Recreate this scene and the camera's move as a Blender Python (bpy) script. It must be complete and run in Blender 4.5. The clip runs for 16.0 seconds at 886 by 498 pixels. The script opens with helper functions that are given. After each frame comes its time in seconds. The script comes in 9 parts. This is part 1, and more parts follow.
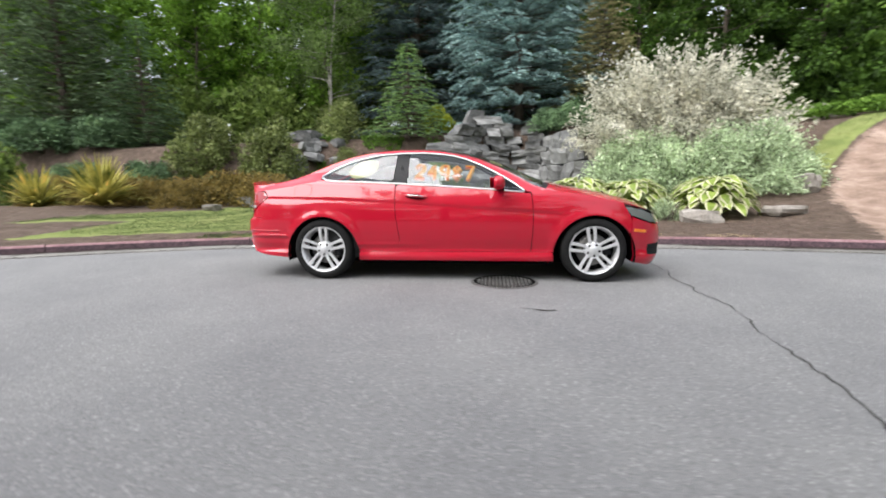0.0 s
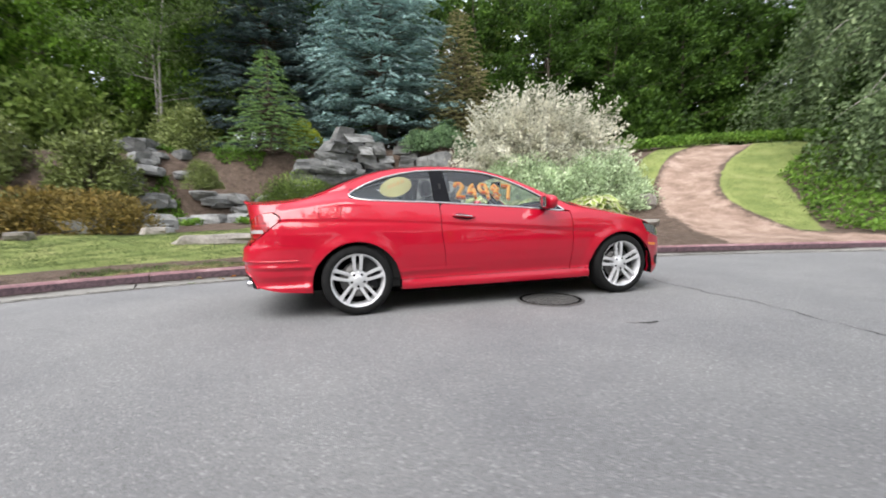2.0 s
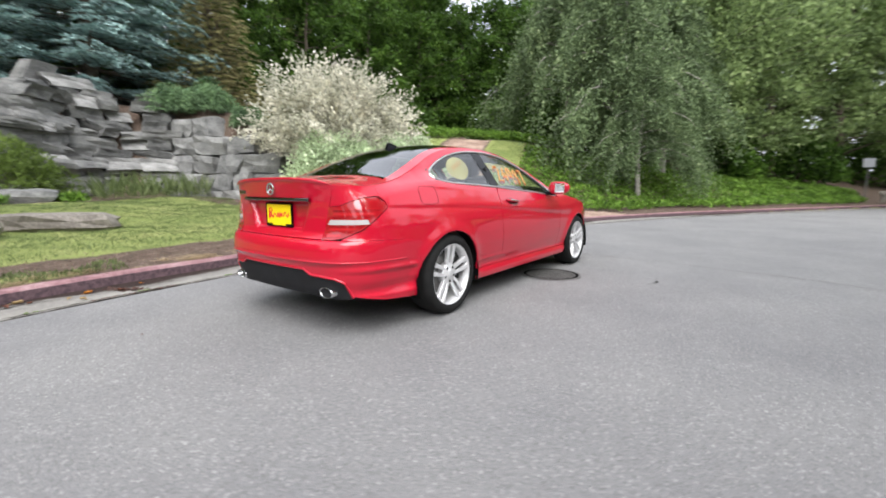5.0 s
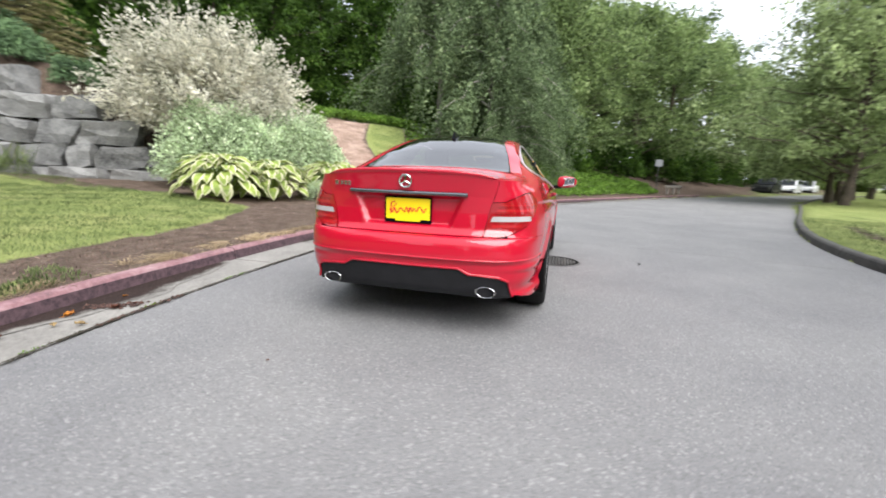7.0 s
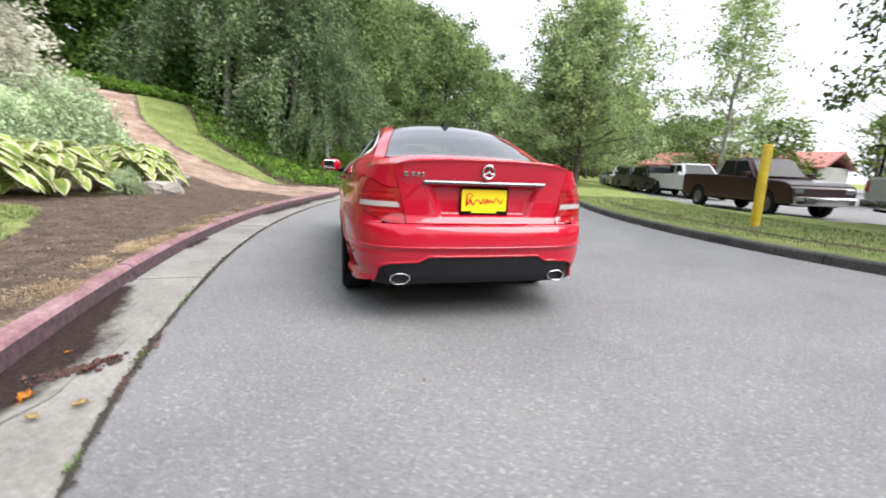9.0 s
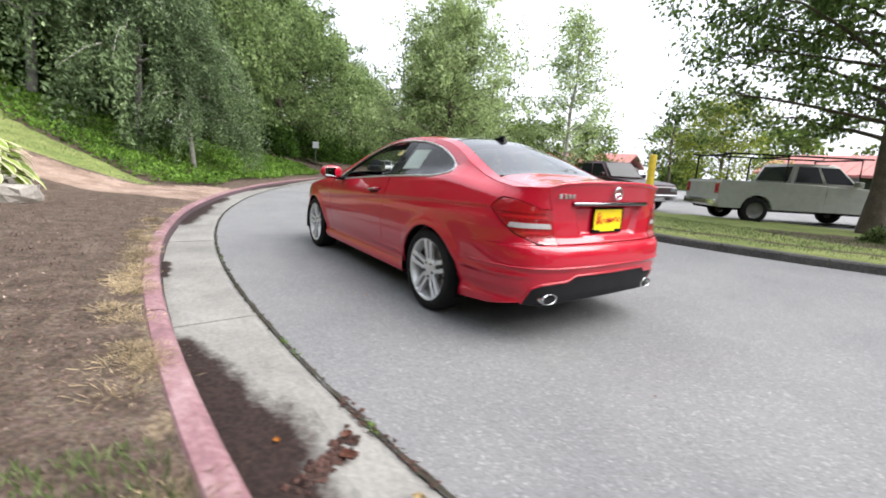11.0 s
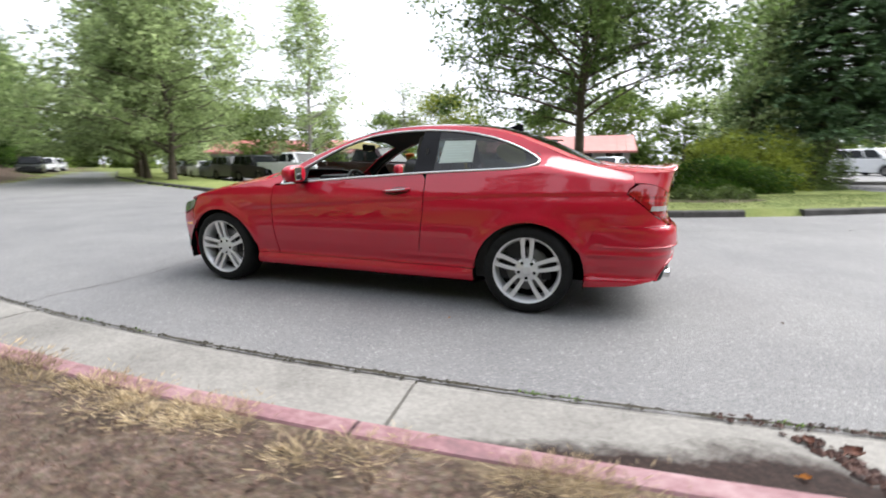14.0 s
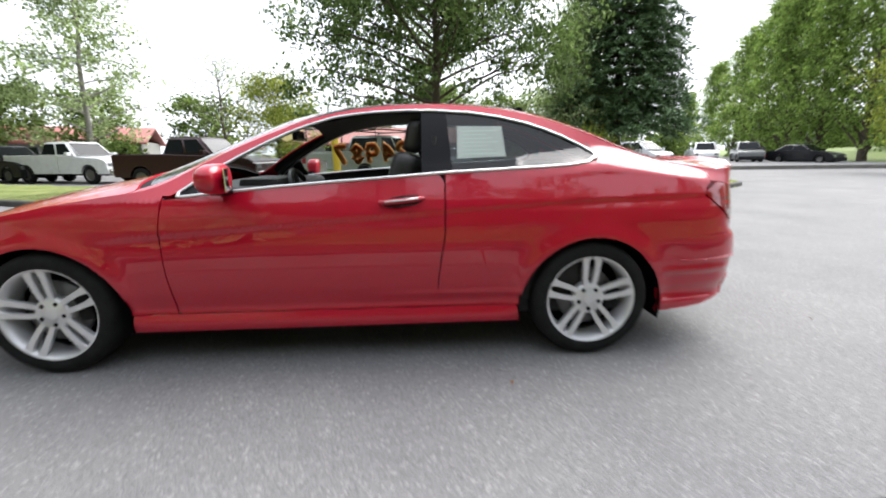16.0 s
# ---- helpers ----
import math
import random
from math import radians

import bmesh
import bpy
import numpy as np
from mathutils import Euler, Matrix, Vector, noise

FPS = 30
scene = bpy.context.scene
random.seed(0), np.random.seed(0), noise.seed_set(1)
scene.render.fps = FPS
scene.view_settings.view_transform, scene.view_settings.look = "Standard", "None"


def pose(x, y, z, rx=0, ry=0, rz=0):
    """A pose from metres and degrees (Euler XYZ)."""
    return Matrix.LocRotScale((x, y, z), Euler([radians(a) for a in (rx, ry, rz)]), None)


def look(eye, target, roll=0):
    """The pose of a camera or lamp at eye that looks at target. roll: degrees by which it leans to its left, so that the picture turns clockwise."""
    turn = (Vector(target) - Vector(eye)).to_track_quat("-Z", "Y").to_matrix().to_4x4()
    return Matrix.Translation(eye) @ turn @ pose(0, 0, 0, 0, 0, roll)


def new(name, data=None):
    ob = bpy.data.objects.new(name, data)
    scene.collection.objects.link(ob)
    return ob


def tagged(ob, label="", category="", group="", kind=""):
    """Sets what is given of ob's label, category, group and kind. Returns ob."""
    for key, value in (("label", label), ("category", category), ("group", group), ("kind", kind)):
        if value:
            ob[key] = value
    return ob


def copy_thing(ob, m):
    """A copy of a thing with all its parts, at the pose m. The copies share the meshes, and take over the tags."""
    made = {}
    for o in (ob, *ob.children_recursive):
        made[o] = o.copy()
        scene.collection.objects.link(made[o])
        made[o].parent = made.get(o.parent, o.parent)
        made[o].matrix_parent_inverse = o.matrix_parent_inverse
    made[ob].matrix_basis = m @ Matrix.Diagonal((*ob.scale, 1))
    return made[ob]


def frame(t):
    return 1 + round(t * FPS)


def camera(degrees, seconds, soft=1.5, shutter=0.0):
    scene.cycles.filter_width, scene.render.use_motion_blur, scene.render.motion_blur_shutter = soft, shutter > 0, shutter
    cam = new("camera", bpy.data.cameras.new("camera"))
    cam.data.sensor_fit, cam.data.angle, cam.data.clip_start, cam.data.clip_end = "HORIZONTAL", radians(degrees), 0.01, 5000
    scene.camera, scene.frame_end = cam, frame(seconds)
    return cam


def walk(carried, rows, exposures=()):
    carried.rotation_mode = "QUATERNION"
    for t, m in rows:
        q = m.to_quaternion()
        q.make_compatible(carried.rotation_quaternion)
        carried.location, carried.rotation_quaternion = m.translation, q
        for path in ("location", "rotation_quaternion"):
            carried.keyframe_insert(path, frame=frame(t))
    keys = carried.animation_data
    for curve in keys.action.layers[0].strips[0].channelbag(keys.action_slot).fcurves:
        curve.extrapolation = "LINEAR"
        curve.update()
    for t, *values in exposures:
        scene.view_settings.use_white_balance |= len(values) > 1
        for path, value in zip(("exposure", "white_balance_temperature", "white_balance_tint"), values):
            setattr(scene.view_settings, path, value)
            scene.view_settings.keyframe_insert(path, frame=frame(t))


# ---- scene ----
cam = camera(93.0, 16.0, soft=1.8, shutter=0.7)
PATH = [
    (0, (0.384, -5.093, 0.865), (0.154, -3.122, 0.614), -0.6),
    (0.5, (-0.163, -5.055, 0.881), (-0.204, -3.07, 0.646), -1.4),
    (1, (-0.68, -4.965, 0.909), (-0.515, -2.978, 0.755), -1.4),
    (1.5, (-1.207, -4.852, 0.919), (-0.798, -2.902, 0.742), -3.1),
    (2, (-1.663, -4.63, 0.91), (-1.118, -2.714, 0.733), -1.3),
    (2.5, (-2.115, -4.428, 0.919), (-1.348, -2.588, 0.76), -1.3),
    (3, (-2.53, -4.151, 0.938), (-1.61, -2.386, 0.735), -2.3),
    (3.5, (-2.914, -3.837, 0.95), (-1.851, -2.154, 0.751), -0.6),
    (4, (-3.311, -3.511, 0.958), (-2.057, -1.97, 0.728), -0.5),
    (6.5, (-4.702, -1.43, 1.037), (-2.856, -0.739, 0.698), 1.8),
    (7, (-4.857, -0.956, 1.035), (-2.961, -0.428, 0.682), 2.0),
    (7.5, (-4.985, -0.491, 1.027), (-3.033, -0.228, 0.681), 2.0),
    (8, (-4.953, -0.029, 1.028), (-2.988, 0.001, 0.658), 2.3),
    (8.5, (-4.962, 0.459, 0.995), (-3.0, 0.232, 0.675), 2.4),
    (9, (-4.853, 0.895, 1.001), (-2.948, 0.42, 0.62), 2.2),
    (9.5, (-4.687, 1.307, 1.03), (-2.81, 0.714, 0.677), 2.4),
    (10, (-4.532, 1.789, 1.042), (-2.757, 0.928, 0.717), 2.6),
    (12.5, (-3.054, 3.274, 1.152), (-1.719, 1.846, 0.727), 3.2),
    (13, (-2.698, 3.494, 1.11), (-1.687, 1.815, 0.712), 1.3),
    (13.5, (-2.247, 3.644, 1.059), (-1.446, 1.862, 0.633), 1.2),
    (14, (-1.776, 3.783, 1.067), (-1.13, 1.933, 0.666), -0.1),
    (14.5, (-1.37, 3.872, 1.068), (-1.013, 1.953, 0.632), -1.3),
    (15, (-1.029, 3.643, 1.046), (-0.938, 1.706, 0.555), -0.0),
    (15.5, (-0.735, 3.325, 1.052), (-0.766, 1.383, 0.575), -1.7),
    (16, (-0.45, 2.957, 1.091), (-0.577, 1.011, 0.648), -0.4),
]
walk(cam, [(t, look(eye, target, roll)) for t, eye, target, roll in PATH], [(0, 1.14), (4, 1.18), (7, 1.27), (13, 1.36), (16, 1.37)])

# ---------------- sky and light: bright overcast day ----------------
world = bpy.data.worlds.new("overcast_sky")
scene.world = world
world.use_nodes = True
wn, wl = world.node_tree.nodes, world.node_tree.links
sky = wn.new("ShaderNodeTexSky")
sky.sky_type, sky.sun_disc = "NISHITA", False
sky.sun_elevation, sky.sun_rotation = radians(50), radians(223)
sky.air_density, sky.dust_density = 1.6, 4.0
cloud = wn.new("ShaderNodeMix")
cloud.data_type, cloud.blend_type = "RGBA", "MIX"
cloud.inputs[0].default_value = 0.86
cloud.inputs[7].default_value = (8.5, 8.9, 9.9, 1)
bg = wn["Background"]
bg.inputs[1].default_value = 0.082
wl.new(sky.outputs[0], cloud.inputs[6])
wl.new(cloud.outputs[2], bg.inputs[0])
sun_data = bpy.data.lights.new("sun", "SUN")
sun_data.energy, sun_data.angle, sun_data.color = 2.8, radians(60), (1.0, 0.98, 0.97)
sun = new("sun", sun_data)
sun.matrix_world = look((0, 0, 44), (25.0, 27.0, 0.0))
scene.view_settings.exposure = 1.3

# ---------------- helpers for materials and meshes ----------------
def nodes_of(name):
    m = bpy.data.materials.new(name)
    m.use_nodes = True
    return m, m.node_tree.nodes, m.node_tree.links, m.node_tree.nodes["Principled BSDF"]


def ramp(nt, fac, stops):
    r = nt[0].new("ShaderNodeValToRGB")
    els = r.color_ramp.elements
    while len(els) < len(stops):
        els.new(0.5)
    for e, (p, c) in zip(els, stops):
        e.position, e.color = p, (*c, 1) if len(c) == 3 else c
    nt[1].new(fac, r.inputs[0])
    return r.outputs[0]


def noise_tex(nt, scale, detail=4.0, rough=0.6, coords=None, dims=None):
    n = nt[0].new("ShaderNodeTexNoise")
    n.inputs["Scale"].default_value, n.inputs["Detail"].default_value, n.inputs["Roughness"].default_value = scale, detail, rough
    if coords is not None:
        nt[1].new(coords, n.inputs["Vector"])
    return n.outputs[0]


def mixc(nt, fac, a, b, mode="MIX"):
    m = nt[0].new("ShaderNodeMix")
    m.data_type, m.blend_type = "RGBA", mode
    for sock, v in ((m.inputs[0], fac), (m.inputs[6], a), (m.inputs[7], b)):
        if isinstance(v, (int, float)):
            sock.default_value = v
        elif isinstance(v, tuple):
            sock.default_value = (*v, 1) if len(v) == 3 else v
        else:
            nt[1].new(v, sock)
    return m.outputs[2]


def calc(nt, op, a, b=0.0, c=None):
    m = nt[0].new("ShaderNodeMath")
    m.operation = op
    m.use_clamp = False
    for sock, v in zip(m.inputs, (a, b, c)):
        if v is None:
            continue
        if isinstance(v, (int, float)):
            sock.default_value = v
        else:
            nt[1].new(v, sock)
    return m.outputs[0]


def bump(nt, height, strength, dist, bsdf):
    b = nt[0].new("ShaderNodeBump")
    b.inputs["Strength"].default_value, b.inputs["Distance"].default_value = strength, dist
    nt[1].new(height, b.inputs["Height"])
    nt[1].new(b.outputs[0], bsdf.inputs["Normal"])
    return b


def world_pos(nt):
    return nt[0].new("ShaderNodeNewGeometry").outputs["Position"]


def surface(name, dark, light, rough=0.8, metal=0.0, fine=60.0, coarse=2.5, relief=0.3, depth=0.004, spread=0.35, island=0.0, coat=0.0):
    """A grained surface: colour varies at two scales and from piece to piece, with fine relief."""
    m, n, l, b = nodes_of(name)
    nt = (n, l)
    p = world_pos(nt)
    small, large = noise_tex(nt, fine, 5.0, 0.65, p), noise_tex(nt, coarse, 4.0, 0.6, p)
    f = calc(nt, "ADD", calc(nt, "MULTIPLY", small, 0.5), calc(nt, "MULTIPLY", large, 0.5))
    if island:
        r = n.new("ShaderNodeObjectInfo").outputs["Random"]
        f = calc(nt, "ADD", f, calc(nt, "MULTIPLY", calc(nt, "SUBTRACT", r, 0.5), island))
    c = ramp(nt, f, [(0.5 - spread / 2, dark), (0.5 + spread / 2, light)])
    l.new(c, b.inputs["Base Color"])
    b.inputs["Roughness"].default_value, b.inputs["Metallic"].default_value = rough, metal
    b.inputs["Coat Weight"].default_value = coat
    if relief:
        bump(nt, small, relief, depth, b)
    return m


def plain(name, colour, rough=0.5, metal=0.0, coat=0.0, spec=0.5):
    m, n, l, b = nodes_of(name)
    nt = (n, l)
    f = noise_tex(nt, 14.0, 3.0, 0.6, world_pos(nt))
    c = mixc(nt, calc(nt, "MULTIPLY", f, 0.22), colour, tuple(v * 0.75 for v in colour))
    l.new(c, b.inputs["Base Color"])
    b.inputs["Roughness"].default_value, b.inputs["Metallic"].default_value = rough, metal
    b.inputs["Coat Weight"].default_value, b.inputs["Specular IOR Level"].default_value = coat, spec
    return m


def leafy(name, dark, light, tip=None, translucent=0.3, rough=0.55, patch=0.6, deep=0.84):
    """Leaves: each has its own tint, and patches of the crown differ; light passes through them in part."""
    m, n, l, b = nodes_of(name)
    nt = (n, l)
    geo = n.new("ShaderNodeNewGeometry")
    rnd, pos = geo.outputs["Random Per Island"], geo.outputs["Position"]
    f = calc(nt, "ADD", calc(nt, "MULTIPLY", rnd, 0.42), calc(nt, "SUBTRACT", calc(nt, "MULTIPLY", noise_tex(nt, patch * 1.5, 3.0, 0.55, pos), 1.25), 0.26))
    # dark end set low: shade between leaf clumps is put into the colour
    stops = [(0.22, tuple(v * 0.36 * deep for v in dark)), (0.80, tuple(v * deep for v in light))] + ([(0.97, tuple(v * deep for v in tip))] if tip else [])
    c = ramp(nt, f, stops)
    l.new(c, b.inputs["Base Color"])
    b.inputs["Roughness"].default_value = rough
    b.inputs["Specular IOR Level"].default_value = 0.18
    t = n.new("ShaderNodeBsdfTranslucent")
    l.new(c, t.inputs[0])
    mix = n.new("ShaderNodeMixShader")
    mix.inputs[0].default_value = translucent
    l.new(b.outputs[0], mix.inputs[1])
    l.new(t.outputs[0], mix.inputs[2])
    l.new(mix.outputs[0], n["Material Output"].inputs[0])
    return m


def np_mesh(name, V, F, mats, smooth=False, attrs=None):
    """A mesh from arrays: V (n, 3), F (m, k) or a list of such arrays."""
    V = np.asarray(V, np.float32)
    if isinstance(F, list) and isinstance(F[0], tuple):
        F = np.array(F)
    Fs = [np.asarray(f, np.int32) for f in (F if isinstance(F, list) else [F])]
    me = bpy.data.meshes.new(name)
    me.vertices.add(len(V))
    me.vertices.foreach_set("co", V.ravel())
    me.loops.add(sum(f.size for f in Fs))
    me.loops.foreach_set("vertex_index", np.concatenate([f.ravel() for f in Fs]))
    sizes = np.concatenate([np.full(len(f), f.shape[1], np.int32) for f in Fs])
    me.polygons.add(len(sizes))
    me.polygons.foreach_set("loop_start", np.r_[0, np.cumsum(sizes)[:-1]].astype(np.int32))
    for a, vals in (attrs or {}).items():
        me.attributes.new(a, "FLOAT", "POINT").data.foreach_set("value", np.asarray(vals, np.float32))
    me.update(calc_edges=True)
    me.polygons.foreach_set("use_smooth", np.full(len(sizes), smooth))
    for m in mats if isinstance(mats, (list, tuple)) else [mats]:
        me.materials.append(m)
    return me


def empty(name, m=None):
    ob = new(name)
    ob.empty_display_size = 0.1
    if m is not None:
        ob.matrix_basis = m
    return ob


def part(name, bm, material, parent, label="", smooth=False):
    """Links a bmesh (or a mesh) as one mesh object under a thing or a part."""
    if isinstance(bm, bmesh.types.BMesh):
        me = bpy.data.meshes.new(name)
        bm.to_mesh(me)
        bm.free()
        me.polygons.foreach_set("use_smooth", [smooth] * len(me.polygons))
        for m in material if isinstance(material, (list, tuple)) else [material]:
            me.materials.append(m)
    else:
        me = bm
    ob = new(name, me)
    ob.parent = parent
    return tagged(ob, label)


def box_bm(x0, x1, y0, y1, z0, z1, bevel=0.0, seg=2, bm=None):
    bm = bm or bmesh.new()
    m = Matrix.Translation(((x0 + x1) / 2, (y0 + y1) / 2, (z0 + z1) / 2)) @ Matrix.Diagonal((x1 - x0, y1 - y0, z1 - z0, 1))
    vs = bmesh.ops.create_cube(bm, size=1.0, matrix=m)["verts"]
    if bevel:
        es = list({e for v in vs for e in v.link_edges})
        bmesh.ops.bevel(bm, geom=es, offset=bevel, segments=seg, affect="EDGES", profile=0.6)
    return bm


def lathe(prof, seg=32, axis="y", bm=None, m=None):
    """Turns a profile of (radius, along) round an axis."""
    bm = bm or bmesh.new()
    rings = []
    for r, a in prof:
        ring = []
        for i in range(seg):
            t = 2 * math.pi * i / seg
            c, s = r * math.cos(t), r * math.sin(t)
            co = Vector({"y": (c, a, s), "z": (c, s, a), "x": (a, c, s)}[axis])
            ring.append(bm.verts.new(m @ co if m else co))
        rings.append(ring)
    for p, q in zip(rings, rings[1:]):
        for i in range(seg):
            j = (i + 1) % seg
            bm.faces.new((p[i], p[j], q[j], q[i]))
    return bm


def tube_arrays(pts, radii, sides=7):
    """Vertices and quads of a tapered tube along points."""
    pts = np.asarray(pts, float)
    V, F = [], []
    for i, p in enumerate(pts):
        d = pts[min(i + 1, len(pts) - 1)] - pts[max(i - 1, 0)]
        d /= np.linalg.norm(d) + 1e-9
        a = np.cross(d, (0.3, 0.9, 0.2) if abs(d[2]) > 0.8 else (0, 0, 1.0))
        a /= np.linalg.norm(a) + 1e-9
        b = np.cross(d, a)
        t = np.linspace(0, 2 * np.pi, sides, endpoint=False)
        V.append(p + radii[i] * (np.cos(t)[:, None] * a + np.sin(t)[:, None] * b))
    k = np.arange(sides)
    for i in range(len(pts) - 1):
        F.append(np.stack([i * sides + k, i * sides + (k + 1) % sides, (i + 1) * sides + (k + 1) % sides, (i + 1) * sides + k], 1))
    return np.concatenate(V), np.concatenate(F)


def join_arrays(pieces):
    V, F, n = [], [], 0
    for v, f in pieces:
        V.append(v)
        F.append(f + n)
        n += len(v)
    return np.concatenate(V), np.concatenate(F)


def leaf_arrays(P, D, N, L, W, fold=0.25):
    """Folded leaves: base P, direction D, face normal N, length L and width W (arrays)."""
    D = D / (np.linalg.norm(D, axis=1, keepdims=True) + 1e-9)
    S = np.cross(D, N)
    S /= np.linalg.norm(S, axis=1, keepdims=True) + 1e-9
    U = np.cross(S, D)
    L, W = np.broadcast_to(L, len(P))[:, None], np.broadcast_to(W, len(P))[:, None]
    mid = P + 0.5 * L * D
    V = np.stack([P, mid + 0.5 * W * S + fold * W * U, P + L * D, mid - 0.5 * W * S + fold * W * U], 1).reshape(-1, 3)
    k = 4 * np.arange(len(P))[:, None]
    return V, k + np.array([[0, 1, 2, 3]])


ASPHALT_DARK, ASPHALT_LIGHT = (0.075, 0.075, 0.08), (0.17, 0.17, 0.175)

# ---------------- plan of the ground ----------------
KERB = np.array([(-60, -42), (-37, -24), (-24, -12.6), (-16, -6.2), (-12, -3.0), (-9, -0.7), (-7.5, 0.45), (-6, 1.38), (-5, 1.86), (-4, 2.18), (-3, 2.36), (-2, 2.47), (-1, 2.54), (0, 2.58), (1, 2.57), (2.5, 2.47), (4.5, 2.18), (6, 1.84), (7.5, 1.4), (9, 0.95), (12.7, -0.55), (16, -2.3), (20, -4.6), (26, -8.1), (32, -12), (60, -31), (110, -66)], float)
ISLAND = np.array([(-11.7, -10.9), (-11.2, -10.2), (-10, -9.3), (-8, -7.9), (-6, -6.65), (-4, -5.75), (-2, -5.05), (-0.5, -4.82), (1, -4.8), (2.5, -4.98), (4, -5.3), (6, -5.95), (9, -7.2), (14, -9.5), (21, -12.6), (33, -19), (60, -37), (110, -72)], float)


def smooth_line(pts, step=0.4):
    """Points along a rounded line through the given corners."""
    t = np.r_[0, np.cumsum(np.linalg.norm(np.diff(pts, axis=0), axis=1))]
    fine = np.arange(0, t[-1], step)
    out = np.stack([np.interp(fine, t, pts[:, k]) for k in (0, 1)], 1)
    for _ in range(6):
        out[1:-1] = 0.25 * out[:-2] + 0.5 * out[1:-1] + 0.25 * out[2:]
    return out


KERB_LINE, ISLAND_LINE = smooth_line(KERB), smooth_line(ISLAND)


def kerb_y(x):
    return np.interp(x, KERB_LINE[:, 0], KERB_LINE[:, 1])


def island_y(x):
    return np.interp(x, ISLAND_LINE[:, 0], ISLAND_LINE[:, 1])


def sstep(a, b, x):
    t = np.clip((x - a) / (b - a), 0, 1)
    return t * t * (3 - 2 * t)


def ridged(x, y, s, seed=0.0):
    return np.sin(x * s + seed) * np.cos(y * s * 1.13 + seed * 2.1) + 0.5 * np.sin(x * s * 2.3 + 1.7 + seed) * np.cos(y * s * 2.1 + 0.4)


def lot_z(x):
    return np.interp(x, [-40, -18, 0, 8, 60], [0.25, 0.2, -0.08, -0.15, -0.15])


def land(x, y):
    """Height of the natural ground."""
    x, y = np.asarray(x, float), np.asarray(y, float)
    d = np.clip(y - kerb_y(x), 0, None) / np.sqrt(1 + 0.25)
    d = np.where(np.abs(x) < 6, np.clip(y - kerb_y(x), 0, None), d)
    lawn = 0.14 - 0.03 * np.exp(-d / 0.35) + 0.055 * np.minimum(d, 9)
    foot = np.interp(x, [-30, -12, -6, 0.5, 2.5, 4.0, 6.0], [9, 10, 13.2, 14.6, 13.5, 10.8, 9.5])
    rise = np.interp(x, [-30, -12, -4, 0, 4], [2.5, 2.6, 3.3, 3.6, 3.2])
    back = lawn + rise * sstep(foot, foot + 3.0, y) + 0.14 * np.clip(y - foot - 3, 0, 60)
    steep = np.interp(x, [8, 11, 16, 22, 30], [0.25, 0.38, 0.42, 0.34, 0.25]) * np.clip(d - 2, 0, 60)
    crest = np.where(steep < 3.0, steep, 3.0 + 0.5 * (1 - np.exp(-(steep - 3.0) / 0.5)) + 0.22 * np.clip(steep - 4.0, 0, 60))
    right = 0.14 - 0.03 * np.exp(-d / 0.35) + 0.05 * np.minimum(d, 2) + crest
    w = sstep(4.0, 7.5, x)
    h = back * (1 - w) + right * w
    h = h + 0.05 * ridged(x, y, 0.9) * sstep(1.0, 5.0, d) + 0.012 * ridged(x, y, 6.0, 1.3) * sstep(0.1, 0.4, d)
    far = sstep(40, 75, np.hypot(x, y))
    h = h * (1 - 0.6 * far)
    isl = np.where(y > np.interp(x, [-11.5, -6, 0, 6, 20, 100], [-22, -16.5, -13.2, -10.9, -16.5, -68]), 0.14 - 0.12 * sstep(1.5, 6.0, island_y(x) - y), lot_z(x) - 0.06)
    isl = np.where((x < -11.9), lot_z(x) - 0.06, isl)
    road = (y < kerb_y(x) + 0.065) & ((y > island_y(x) - 0.1) | (x < -11.5))
    out = np.where(y < kerb_y(x) + 0.065, np.where(road, -0.09, isl), h)
    return out


DRIVE = smooth_line(np.array([(8.2, 0.4), (8.4, 3.0), (9.0, 5.3), (10.2, 7.0), (12.3, 8.6), (15.0, 9.7), (18.5, 11.2), (24, 13.5)], float), 0.3)


def cover_x(y):
    """Where the ground cover on the bank begins, beside the drive's grass."""
    return np.interp(y, [1.0, 2.7, 3.3, 6.0, 6.8, 8.5, 10.5, 12.5], [9.9, 10.2, 10.7, 13.3, 15.2, 19.0, 23.0, 27.0])


def near_line(x, y, line):
    d = np.full(np.shape(x), 1e9)
    k = np.zeros(np.shape(x), int)
    for i, (px, py) in enumerate(line):
        e = np.hypot(x - px, y - py)
        k = np.where(e < d, i, k)
        d = np.minimum(d, e)
    return d, k


